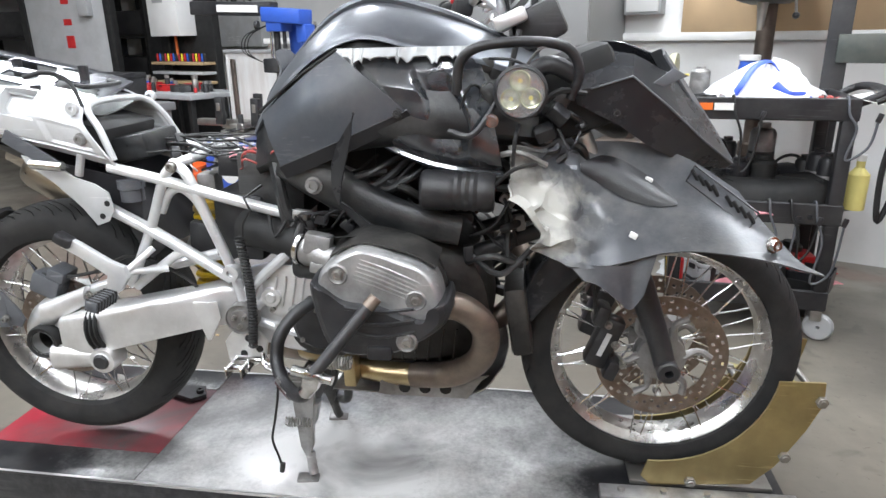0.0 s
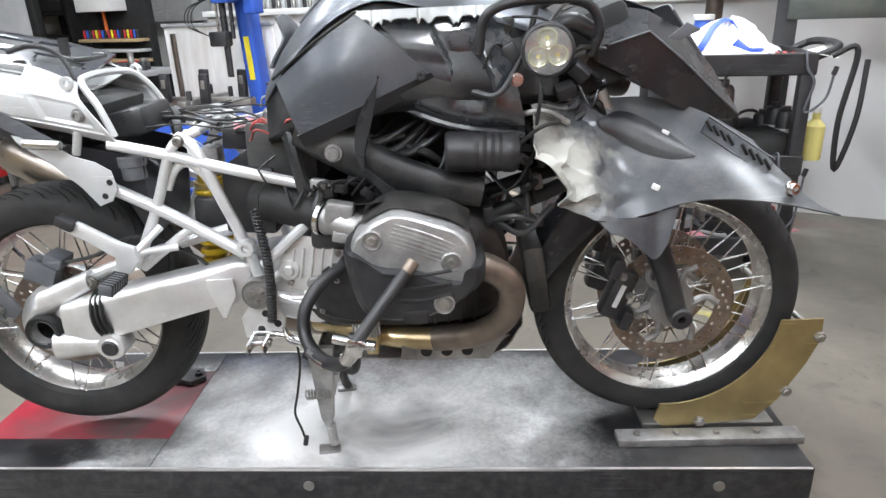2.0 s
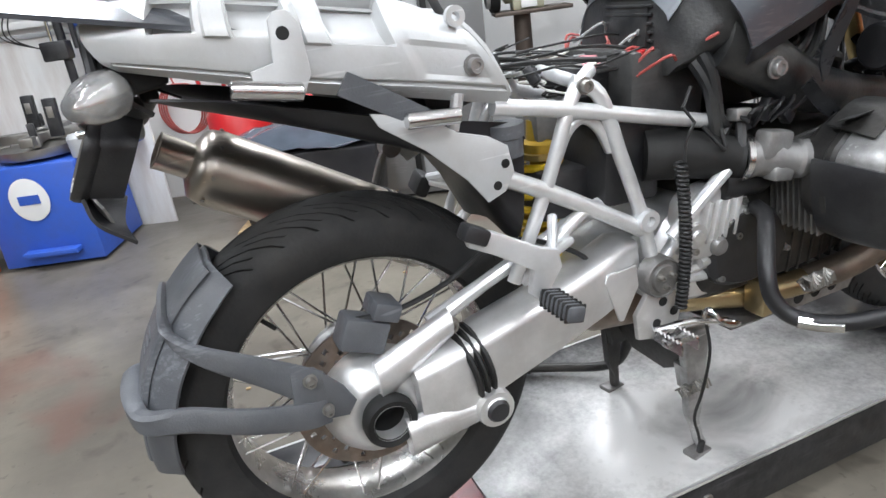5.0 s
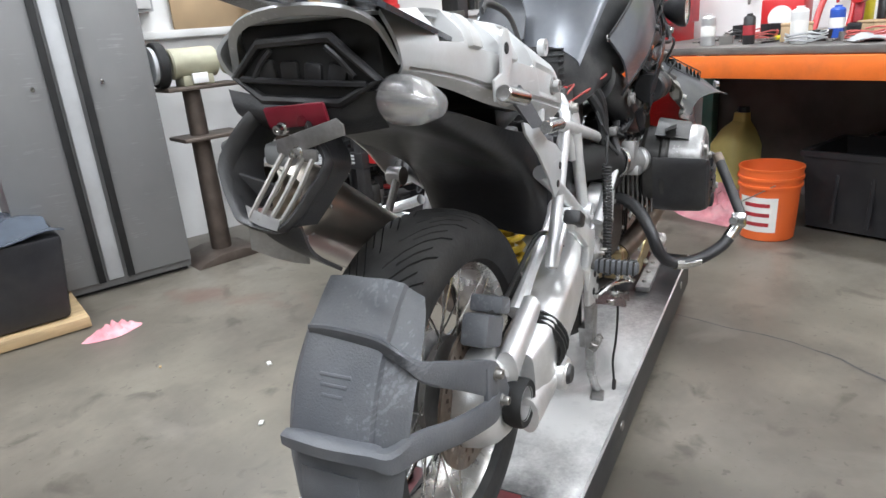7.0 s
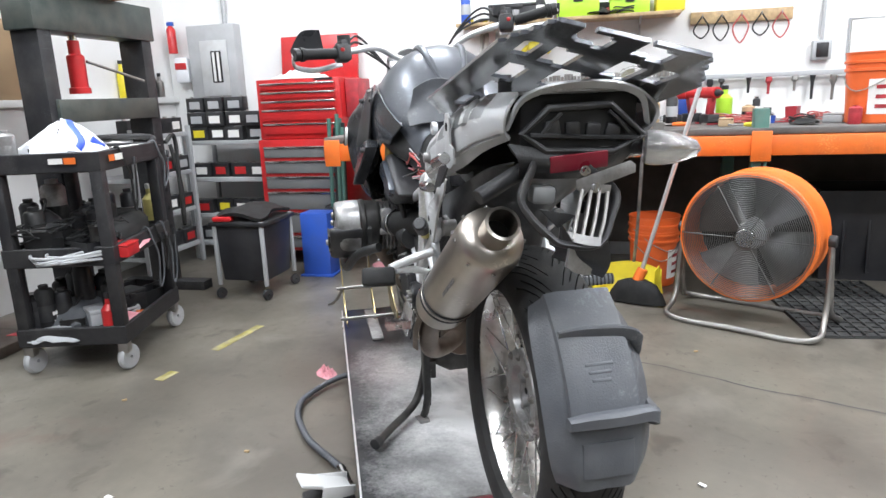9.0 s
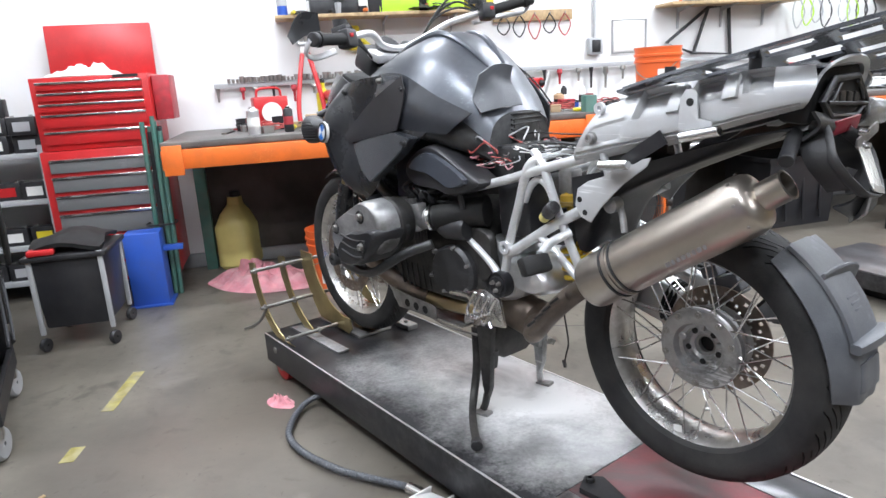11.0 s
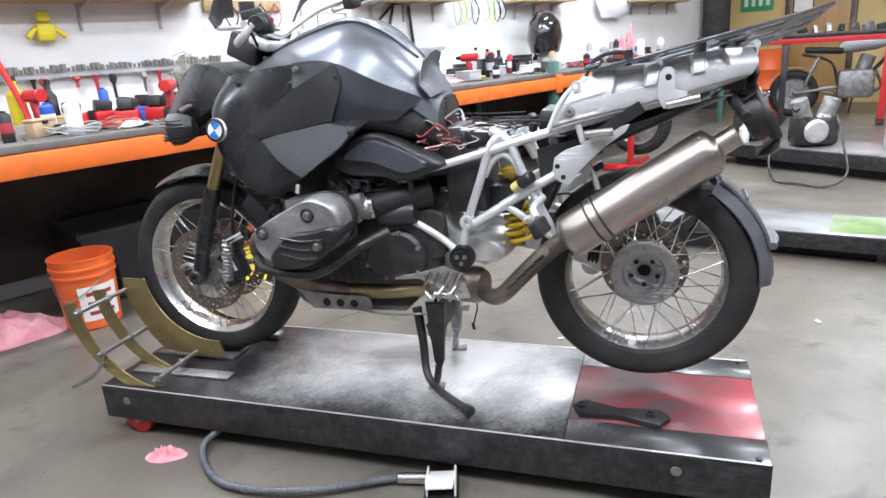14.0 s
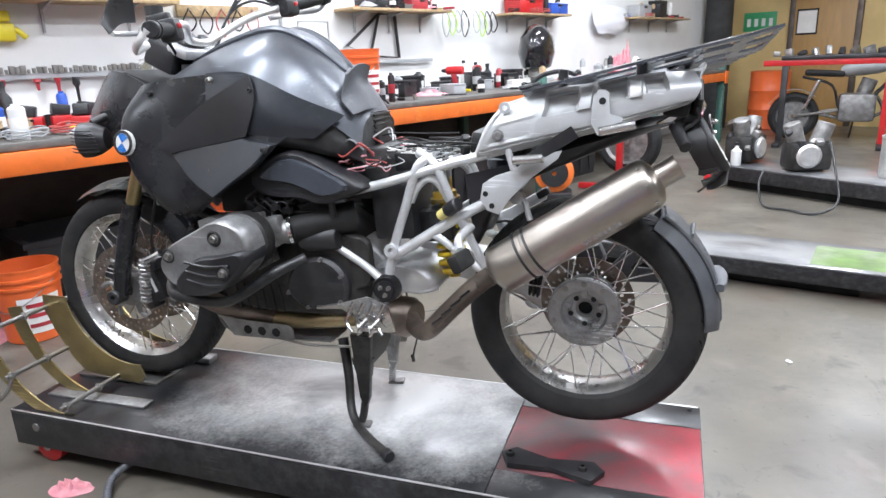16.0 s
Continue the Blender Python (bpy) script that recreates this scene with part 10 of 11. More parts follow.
part("bag_stripe", bx((0.004, 0.10, 0.05), (-0.031, 0, 0.13), (0, 0, 0), 0), red_m, fx)
ex = thing("extinguisher", room(NX - 0.09, 3.55, 1.59), "small blue and red extinguisher on the wall", "extinguisher")
part("bottle_body", lathe(B(), [(0, 0), (0.035, 0), (0.035, 0.18), (0.015, 0.21), (0, 0.21)], n=16), red_m, ex)
part("valve", bx((0.03, 0.05, 0.03), (0, 0, 0.225), (0, 0, 0), 0.004), blue_m, ex)

# red tool chest
tc_ = thing("tool_chest", room(3.18, 2.30, 0) @ Matrix.Diagonal((1, 1, 1.02, 1)), "red rolling tool chest with open lid and dark lower drawers", "tool chest")
part("lower_cabinet", bx((0.50, 0.66, 0.80), (0.0, 0, 0.50), (0, 0, 0), 0.006), red_m, tc_)
part("upper_chest", bx((0.44, 0.64, 0.41), (0.0, 0, 1.108), (0, 0, 0), 0.006), red_m, tc_)
lid = part("lid", bx((0.03, 0.62, 0.32), (0.20, 0, 1.47), (0, 6, 0), 0.005), red_m, tc_, "open red lid leaning back")
for k, (z, h) in enumerate(((0.815, 0.09), (0.71, 0.10), (0.60, 0.10), (0.47, 0.14), (0.31, 0.16), (0.17, 0.10))):
    d = part("drawer", bx((0.018, 0.57, h - 0.012), (-0.257, 0, z), (0, 0, 0), 0.003), locker_m, tc_, "dark lower drawer front")
    part("drawer_pull", bx((0.016, 0.57, 0.016), (-0.266, 0, z + h / 2 - 0.014), (0, 0, 0), 0.004), chrome_m, d, "bright full-width pull")
for k, (z, h) in enumerate(((1.265, 0.055), (1.205, 0.055), (1.145, 0.055), (1.07, 0.085), (0.975, 0.085))):
    d = part("drawer", bx((0.018, 0.57, h - 0.01), (-0.227, 0, z), (0, 0, 0), 0.003), red_m, tc_, "red upper drawer front")
    part("drawer_pull", bx((0.016, 0.57, 0.014), (-0.236, 0, z + h / 2 - 0.012), (0, 0, 0), 0.004), chrome_m, d, "bright full-width pull")
for sx in (-0.18, 0.18):
    for sy in (-0.26, 0.26):
        part("caster", lathe(B(), [(0.006, -0.016), (0.044, -0.016), (0.048, -0.008), (0.048, 0.008), (0.044, 0.016), (0.006, 0.016)], (sx, sy, 0.048), (0, 1, 0), 18, True), black_m, tc_)
part("maker_plate", bx((0.003, 0.14, 0.016), (-0.222, -0.2, 1.305), (0, 0, 0), 0), black_m, tc_)
part("side_box", bx((0.24, 0.10, 0.26), (-0.02, -0.375, 1.17), (0, 0, 0), 0.006), red_plastic_m, tc_, "dark red side cabinet")
rag(room(3.15, 2.36, 1.340, 5), 0.34, 0.44, 0.10, 1.7, paper_m, "white paper sheets heaped on the open chest", "paper")

# black tool cart with its load
CARTM = pose(1.83, 1.40, 0, 0, 0, -9)
ct = thing("utility_cart", CARTM, "black plastic three-tray utility cart on casters", "utility cart")
CL, CW = 0.64, 0.49
for z in (0.18, 0.55, 0.965):
    tr_ = B()
    wx, wy, h0, h1 = CL / 2, CW / 2, z - 0.042, z + 0.045
    loft(tr_, [[(CL / 2 - 0.06 + sx * (wx - d), CW / 2 - 0.06 + sy * (wy - d), hz) for sx, sy in ((-1, -1), (1, -1), (1, 1), (-1, 1))] for d, hz in ((0.006, h0), (0.0, h0 + 0.006), (0.0, h1 - 0.004), (0.004, h1), (0.016, h1), (0.02, h1 - 0.004), (0.022, z - 0.022))])
    part("tray", tr_, cart_m, ct, "deep black plastic tray")
for x in (-0.03, CL - 0.09):
    for y in (-0.03, CW - 0.09):
        part("cart_leg", bx((0.055, 0.055, 0.76), (x, y, 0.56), (0, 0, 0), 0.010), cart_m, ct)
        w = part("caster", lathe(B(), [(0.008, -0.017), (0.052, -0.017), (0.060, -0.008), (0.060, 0.008), (0.052, 0.017), (0.008, 0.017)], (x + 0.02, y, 0.060), (0.3, 1, 0), 20, True), grey_m, ct, "grey cart caster")
        part("caster_fork", bx((0.045, 0.046, 0.05), (x, y, 0.115), (0, 0, 0), 0.005), steel_m, w)
part("cart_handle", tube(B(), [(CL - 0.07, 0.0, 0.98), (CL + 0.03, 0.02, 1.03), (CL + 0.03, CW - 0.14, 1.03), (CL - 0.07, CW - 0.12, 0.98)], 0.016, 10), cart_m, ct)
part("orange_label", bx((0.05, 0.002, 0.028), (0.03, -0.0715, 0.975), (0, 0, 0), 0), orange_m, ct, "orange and white maker label")
part("white_label", bx((0.075, 0.002, 0.028), (0.098, -0.0715, 0.975), (0, 0, 0), 0), paper_m, ct)
part("orange_label", bx((0.002, 0.05, 0.028), (-0.0715, 0.06, 0.975), (0, 0, 0), 0), orange_m, ct, "orange and white maker label")
part("white_label", bx((0.002, 0.06, 0.024), (-0.0715, 0.12, 0.975), (0, 0, 0), 0), paper_m, ct)
bg = thing("plastic_bag", CARTM @ pose(0.28, 0.28, 0.945), "white plastic bag with blue print on the cart", "plastic bag")
bb = B()
loft(bb, [[(x * a * (1 + 0.30 * noise.noise(Vector((x * 2.2, y * 2.2, z * 16)))), y * b * (1 + 0.30 * noise.noise(Vector((x * 2.2, y * 2.2, z * 16 + 4)))) - 0.02, z + 0.05 * noise.noise(Vector((x * 2.5, y * 2.5, 7 + z * 5))) * (z > 0)) for x, y in ring_pts(40)] for z, a, b in ((0, 0.17, 0.13), (0.02, 0.23, 0.17), (0.05, 0.22, 0.17), (0.09, 0.18, 0.13), (0.13, 0.12, 0.09), (0.165, 0.06, 0.05), (0.18, 0.02, 0.02))])
part("bag_body", bb, bag_m, bg, sharp=24)
part("bag_handle", tube(B(), [(-0.14, -0.13, 0.04), (-0.11, -0.16, 0.10), (-0.06, -0.10, 0.17), (0.0, -0.06, 0.19), (0.04, -0.05, 0.15)], 0.016, 8, 6, flat=0.35), bagblue_m, bg, "blue printed bag handle")
part("bag_print", tube(B(), [(0.02, -0.14, 0.10), (0.07, -0.16, 0.06), (0.13, -0.14, 0.055), (0.16, -0.12, 0.03)], 0.02, 8, 6, flat=0.35), bagblue_m, bg, "blue printed patch")
pp = sheet(B(), [[(0.42, -0.02, 0.015), (0.55, -0.03, 0.05), (0.66, -0.04, 0.03)], [(0.42, 0.25, 0.015), (0.55, 0.24, 0.03), (0.68, 0.22, 0.06)]], 0.002, 5)
solid("paper_sheet", pp, paper_m, CARTM @ pose(0, 0, 0.955), "curled white paper sheet on the cart", "paper")
for k in range(14):
    x, y = random.uniform(0.0, 0.4), random.uniform(-0.02, 0.3)
    t = thing("hand_tool", CARTM @ pose(x, y, 0.945, 0, 0, random.uniform(0, 180)), "tool lying on the cart top", "hand tool", "tools on the cart")
    part("tool_shaft", bx((random.uniform(0.1, 0.2), 0.016, 0.014), (0, 0, 0.008), (0, 0, 0), 0.003), random.choice([red_plastic_m, black_m, steel_m, orange_m]), t)
st_ = thing("saddle", CARTM @ pose(0.34, 0.10, 0.55, 0, 0, 10), "black motorcycle seat on the middle tray", "seat")
sb = B()
loft(sb, [[(x, y * b, z0 + (z1 - z0) * zz) for y, zz in ((-1, 0), (-1, 0.6), (-0.6, 1), (0.6, 1), (1, 0.6), (1, 0))] for x, b, z0, z1 in ((-0.26, 0.05, 0.02, 0.07), (-0.18, 0.10, 0.0, 0.12), (0.0, 0.12, 0.0, 0.11), (0.16, 0.11, 0.0, 0.13), (0.26, 0.07, 0.03, 0.09))])
part("seat_pad", sb, rubber_m, st_, sharp=60)
wt = thing("cable_heap", CARTM @ pose(0.02, 0.12, 0.55), "heap of black wiring on the middle tray", "cables")
wb = B()
random.seed(61)
for k in range(26):
    c = Vector((random.uniform(-0.03, 0.16), random.uniform(-0.12, 0.30), random.uniform(0.0, 0.12)))
    tube(wb, [c + Vector((random.uniform(-0.1, 0.1), random.uniform(-0.1, 0.1), random.uniform(-0.0, 0.05))) for _ in range(5)], random.choice([0.003, 0.004, 0.006]), 6, 5)
tagged(part("cable", wb, wire_m, wt), kind="stuff")
for k, (x, y, z, mt, lb) in enumerate(((0.05, -0.02, 0.55, red_m, "red connector block on the middle tray"), (0.50, 0.30, 0.55, red_plastic_m, "red tool bag on the middle tray"), (0.10, 0.1, 0.18, grey_m, "grey parts box on the bottom tray"), (0.35, 0.12, 0.18, black_m, "black parts box on the bottom tray"), (0.12, 0.35, 0.18, paper_m, "pale carton on the bottom tray"), (0.5, 0.3, 0.18, red_m, "red bottle carton on the bottom tray"))):
    case_box(CARTM @ pose(x, y, z - 0.02, 0, 0, 20 * k), 0.12, 0.16, 0.12 if z < 0.3 else 0.06, mt, lb, "box", "boxes on the cart")
can_of(CARTM @ pose(-0.02, 0.02, 0.16), 0.035, 0.19, red_m, "red bottle on the bottom tray")
can_of(CARTM @ pose(CL + 0.0, 0.05, 0.56), 0.04, 0.20, jug_m, "clear spray bottle with yellow fluid hung on the cart", white_m)
part("hung_hose", tube(B(), [(CL - 0.02, -0.08, 1.0), (CL + 0.06, -0.10, 1.02), (CL + 0.03, -0.11, 0.75), (CL + 0.05, -0.10, 0.55), (CL + 0.10, -0.09, 0.75), (CL + 0.12, -0.05, 0.98)], 0.011, 8, 8), rubber_m, ct, "black hose looped over the handle")

# wheeled bin, blue stand and rods
junk(CARTM @ pose(0.25, 0.2, 0.944), 20, 0.56, 0.36, 12, "on the cart", 1.1, True)
junk(CARTM @ pose(0.28, 0.22, 0.530), 52, 0.56, 0.40, 13, "on the cart shelf", 1.7, True)
junk(CARTM @ pose(0.28, 0.22, 0.160), 40, 0.56, 0.40, 14, "on the cart shelf", 1.7, True)
for cx_, cy_, cz_, sx_, sy_, sz_, mt_, lb_ in ((0.42, 0.30, 0.53, 0.15, 0.12, 0.17, tote_m, "slumped dark tool bag on the cart shelf"), (0.20, 0.25, 0.16, 0.20, 0.14, 0.15, hug_m, "grey canvas bag on the cart's bottom tray"), (0.12, 0.32, 0.53, 0.10, 0.10, 0.22, black_m, "black power tool standing on the cart shelf")):
    rings_ = [[(cx_ + sx_ * r_ * math.cos(a_ * math.pi / 8) * (1 + 0.18 * noise.noise(Vector((a_ * 0.7, h_ * 3, cx_ * 9)))), cy_ + sy_ * r_ * math.sin(a_ * math.pi / 8) * (1 + 0.18 * noise.noise(Vector((a_ * 0.6, h_ * 4, cy_ * 7)))), cz_ - 0.002 + sz_ * h_) for a_ in range(16)] for h_, r_ in ((0, 0.8), (0.12, 0.98), (0.4, 1.0), (0.65, 0.85), (0.82, 0.6), (0.95, 0.3), (1.0, 0.05))]
    sack = thing("tool_bag", CARTM, lb_, "bag")
    part("bag_body", loft(B(), rings_), mt_, sack)
    part("bag_strap", tube(B(), [(cx_ - sx_ * 0.6, cy_, cz_ + sz_ * 0.7), (cx_ - sx_ * 0.2, cy_ - 0.03, cz_ + sz_ * 1.15), (cx_ + sx_ * 0.3, cy_ + 0.02, cz_ + sz_ * 1.12), (cx_ + sx_ * 0.6, cy_, cz_ + sz_ * 0.7)], 0.007, 8, 5), wire_m, sack)
for k, (x, z0, z1) in enumerate(((0.30, 0.60, 0.30), (0.38, 0.60, 0.36), (0.47, 0.60, 0.27), (0.12, 1.012, 0.72), (0.52, 1.012, 0.78))):
    cabl = thing("hanging_cable", CARTM, "dark cable hanging over the cart's tray edge", "cable", "cables hanging on the cart")
    part("cable_run", tube(B(), [(x, 0.0, z0 - 0.05), (x + 0.01, -0.054, z0 + 0.006), (x + 0.02, -0.074, z0 - 0.06), (x + 0.05, -0.08, (z0 + z1) / 2), (x + 0.03 + 0.03 * (k % 2), -0.076, z1), (x + 0.10, -0.074, z1 + 0.05), (x + 0.12, -0.076, z0 - 0.07)], 0.005, 7, 5), wire_m if k % 2 else hug_m, cabl)
    part("cable_plug", bx((0.018, 0.014, 0.035), (x + 0.12, -0.076, z0 - 0.07), (0, 15, 0), 0.003), black_m, cabl)
mb = thing("wheeled_bin", pose(2.95, 0.88, 0, 0, 0, -25), "black open wheeled bin with grey frame and bag on top", "wheeled bin")
part("bin_body", bx((0.36, 0.34, 0.36), (0, 0, 0.29), (0, 0, 0), 0.015, 0.88), tote_m, mb)
for x in (-0.18, 0.18):
    for y in (-0.16, 0.16):
        part("frame_leg", bx((0.022, 0.022, 0.40), (x, y, 0.29), (0, 0, 0), 0.003), grey_m, mb)
        part("caster", lathe(B(), [(0.006, -0.012), (0.032, -0.012), (0.036, 0), (0.032, 0.012), (0.006, 0.012)], (x, y, 0.037), (0.4, 1, 0), 16, True), black_m, mb)
part("bin_rim", bx((0.40, 0.38, 0.025), (0, 0, 0.475), (0, 0, 0), 0.006), cart_m, mb)
part("folded_jacket", sheet(B(), [[(-0.18, -0.16, 0.50), (0, -0.16, 0.53), (0.18, -0.16, 0.50)], [(-0.18, 0, 0.54), (0, 0, 0.565), (0.18, 0, 0.55)], [(-0.18, 0.16, 0.50), (0, 0.16, 0.53), (0.18, 0.16, 0.51)]], 0.02, 6, 0.012, 9), rubber_m, mb, "black folded cloth", 60)
part("red_strip", bx((0.06, 0.12, 0.03), (-0.17, 0.10, 0.505), (0, 0, 10), 0.01), red_m, mb)
bs = thing("blue_stand", pose(3.27, 0.48, 0, 0, 0, -24), "blue square steel stand on the floor", "stand")
part("stand_post", bx((0.16, 0.20, 0.43), (0, 0, 0.225), (0, 0, 0), 0.005), blue_m, bs)
part("stand_foot", bx((0.20, 0.24, 0.014), (0, 0, 0.007), (0, 0, 0), 0.003), blue_m, bs)
part("stand_arm", bx((0.05, 0.12, 0.03), (0, -0.15, 0.33), (0, 0, 0), 0.004), blue_m, bs)
gr_ = thing("rod_bundle", pose(3.40, 0.34, 0.0, 0, 0, -24), "bundle of dark green rods beside the tool chest", "rods")
for k in range(7):
    part("rod", cyl(0.014, (-0.04 + 0.025 * (k % 3), -0.06 + 0.03 * (k // 2), 0.0), (-0.02 + 0.025 * (k % 3), -0.08 + 0.03 * (k // 2), 1.0 + 0.03 * (k % 4)), 10), (green_m, black_m, green_m)[k % 3], gr_)
part("rod_tie", tube(B(), [(-0.07, -0.08, 0.45), (0.05, -0.08, 0.45), (0.06, 0.06, 0.45), (-0.07, 0.06, 0.45)], 0.006, 6, 4, True), black_m, gr_)

# ---- funnels and tyre machines further along the wall ----
def oil_drain(x, y):
    t = thing("oil_drain", room(x, y, 0) @ Matrix.Diagonal((1.17, 1.17, 0.935, 1)), "red oil drain tank with a raised red funnel", "oil drain", "oil drains")
    part("drain_tank", lathe(B(), [(0, 0.10), (0.15, 0.10), (0.16, 0.13), (0.16, 0.62), (0.12, 0.70), (0.04, 0.72), (0, 0.72)], n=24), red_m, t)
    part("drain_tube", cyl(0.018, (0, 0, 0.70), (0, 0, 1.10), 12), chrome_m, t)
    part("funnel", lathe(B(), [(0.02, 1.08), (0.05, 1.10), (0.14, 1.13), (0.15, 1.19), (0.155, 1.20), (0.148, 1.20), (0.13, 1.14), (0.03, 1.12)], n=24), red_m, t)
    part("push_handle", tube(B(), [(-0.15, 0.05, 0.40), (-0.19, 0.05, 0.95), (-0.12, 0.05, 1.0), (-0.05, 0.05, 0.95), (-0.09, 0.05, 0.40)], 0.012, 8), red_m if x < -1 else black_m, t)
    part("gauge", cyl(0.03, (0.06, -0.02, 0.86), (0.06, -0.05, 0.86), 14), black_m, t)
    for k in range(3):
        a = k * 2.09
        part("caster", lathe(B(), [(0.005, -0.012), (0.038, -0.012), (0.042, 0), (0.038, 0.012), (0.005, 0.012)], (0.15 * math.cos(a), 0.15 * math.sin(a), 0.042), (0, 1, 0), 16, True), black_m, t)
    return t


oil_drain(-1.27, 3.3)
oil_drain(-0.81, 3.3)
case_box(room(-1.30, 3.3, 1.124, 0), 0.34, 0.24, 0.08, black_m, "black drip pan resting on the funnel", "pan", "pans on funnels")
wp = thing("wall_pipe", room(-1.1, WY - 0.03, 0.90), "grey air pipe running along the wall", "pipe")
part("pipe_run", cyl(0.014, (-1.7, 0, 0), (0.7, 0, 0), 10), grey_m, wp)
hs_ = thing("air_line", room(-1.75, WY - 0.05, 0.40), "coiled red air line hung on the wall", "air line")
for k in range(4):
    part("coil", tube(B(), [(0.14 * c + 0.02 * k, -0.01 * k, 0.20 + 0.16 * s) for c, s in ring_pts(14)], 0.006, 6, 2, True), red_wire_m, hs_)
part("drop_line", tube(B(), [(0, 0, 0.35), (-0.02, 0, 0.5), (0.03, 0, 0.62)], 0.006, 6), red_wire_m, hs_)
vp = thing("wall_vent", room(-2.66, 5.83, 1.36) @ Matrix.Diagonal((1.44, 1, 1.44, 1)), "pale metal panel with six square black openings", "vent panel")
part("vent_plate", bx((0.80, 0.03, 0.42), (0.0, 0, 0.10), (0, 0, 0), 0.004), white_tail_m, vp)
for i in range(3):
    for j in range(2):
        part("vent_hole", bx((0.085, 0.006, 0.075), (-0.06 + 0.10 * i, -0.017, 0.02 + 0.09 * j), (0, 0, 0), 0.002), dark_m, vp)
nc = thing("control_cabinet", room(-5.68, 5.66, 1.15) @ Matrix.Diagonal((1.17, 1, 1.4, 1)), "light grey machine cabinet with stencilled lettering", "cabinet")
part("cabinet_box", bx((1.15, 0.30, 0.95), (0, 0, 0.48), (0, 0, 0), 0.01), white_tail_m, nc)


def lettering(body, size, parent, m, material, label):
    cu_ = bpy.data.curves.new("lettering", "FONT")
    cu_.body, cu_.size, cu_.extrude, cu_.align_x, cu_.align_y = body, size, 0.001, "CENTER", "CENTER"
    tmp = bpy.data.objects.new("lettering_source", cu_)
    scene.collection.objects.link(tmp)
    bpy.context.view_layer.update()
    me = bpy.data.meshes.new_from_object(tmp.evaluated_get(bpy.context.evaluated_depsgraph_get()))
    me.name = "lettering"
    bpy.data.objects.remove(tmp)
    me.materials.clear()
    me.materials.append(material)
    o = new("lettering", me)
    o.parent = parent
    o.matrix_local = m
    return tagged(o, label)


lettering("NC-10", 0.19, nc, pose(0.24, -0.152, 0.45, 90, 0, 0), dark_m, "black stencilled letters")
for k in range(16):
    can_of(room(-2.4 + 0.05 * k, WY - 0.03, 1.256), 0.016, 0.06 + 0.02 * (k % 3), (steel_m, grey_m, black_m)[k % 3], "small steel part standing on the ledge", steel_m, 0.7)

tch = thing("tyre_changer", room(-2.18, 2.78, 0, 4) @ Matrix.Diagonal((0.86, 0.86, 0.96, 1)), "blue tyre changer with turntable and tall blue post", "tyre changer")
part("changer_body", bx((0.60, 0.58, 0.56), (0, 0, 0.30), (0, 0, 0), 0.012, 1.05), blue_m, tch)
part("foot_bar", bx((0.34, 0.08, 0.03), (0.02, -0.33, 0.10), (0, 0, 0), 0.006), blue_m, tch)
part("logo_disc", lathe(B(), [(0, 0.002), (0.11, 0.002), (0.12, 0.0)], (-0.02, -0.306, 0.40), (0, -1, 0), 28), white_m, tch, "round white maker's mark")
part("logo_bar", bx((0.13, 0.003, 0.05), (-0.02, -0.311, 0.40), (0, 0, 0), 0), blue_m, tch)
part("turntable", lathe(B(), [(0, 0.60), (0.26, 0.60), (0.27, 0.62), (0.27, 0.65), (0.08, 0.67), (0, 0.67)], n=28), steel_m, tch)
for k in range(4):
    a = k * math.pi / 2 + 0.4
    part("jaw", bx((0.10, 0.05, 0.06), (0.22 * math.cos(a), 0.22 * math.sin(a), 0.69), (0, 0, math.degrees(a)), 0.006), steel_m, tch)
    part("jaw_hook", bx((0.03, 0.04, 0.10), (0.25 * math.cos(a), 0.25 * math.sin(a), 0.74), (0, 0, math.degrees(a)), 0.006), black_m, tch)
part("tilt_post", bx((0.13, 0.13, 0.86), (0.42, 0.22, 0.98), (0, -3, 0), 0.008), blue_m, tch, "tall blue steel post")
part("post_scale", bx((0.05, 0.004, 0.3), (0.42, 0.152, 0.98), (0, -3, 0), 0), yellow_m, tch, "yellow warning strip")
hd_ = part("clamp_head", bx((0.40, 0.16, 0.10), (0.42, 0.05, 1.46), (0, 4, 0), 0.012), blue_m, tch, "blue clamp head")
part("head_block", bx((0.16, 0.14, 0.15), (0.34, 0.05, 1.43), (0, 0, 0), 0.010), blue_m, hd_)
part("head_block", bx((0.10, 0.12, 0.12), (0.58, 0.08, 1.34), (0, 0, 0), 0.010), blue_m, hd_)
part("head_knob", lathe(B(), [(0, 0), (0.03, 0.002), (0.034, 0.015), (0.03, 0.03), (0, 0.032)], (0.19, -0.02, 1.40), (-1, -0.3, 0), 16), black_m, hd_)
part("swing_arm", bx((0.92, 0.10, 0.10), (-0.22, 0.12, 1.525), (0, 2, 0), 0.01), black_m, tch, "dark steel swing arm")
part("arm_label", bx((0.46, 0.003, 0.05), (-0.12, 0.066, 1.522), (0, 2, 0), 0), paper_m, tch, "pale plate on the arm")
for x, r in ((0.30, 0.026), (0.38, 0.016), (0.24, 0.010)):
    part("mount_rod", cyl(r, (x, 0.06, 1.42), (x, 0.05, 0.86 if r > 0.02 else 1.12), 12), black_m if r > 0.012 else chrome_m, tch, "dark vertical mounting rod")
part("mount_foot", bx((0.16, 0.09, 0.10), (0.26, 0.04, 1.12), (0, 0, 0), 0.012), black_m, tch)
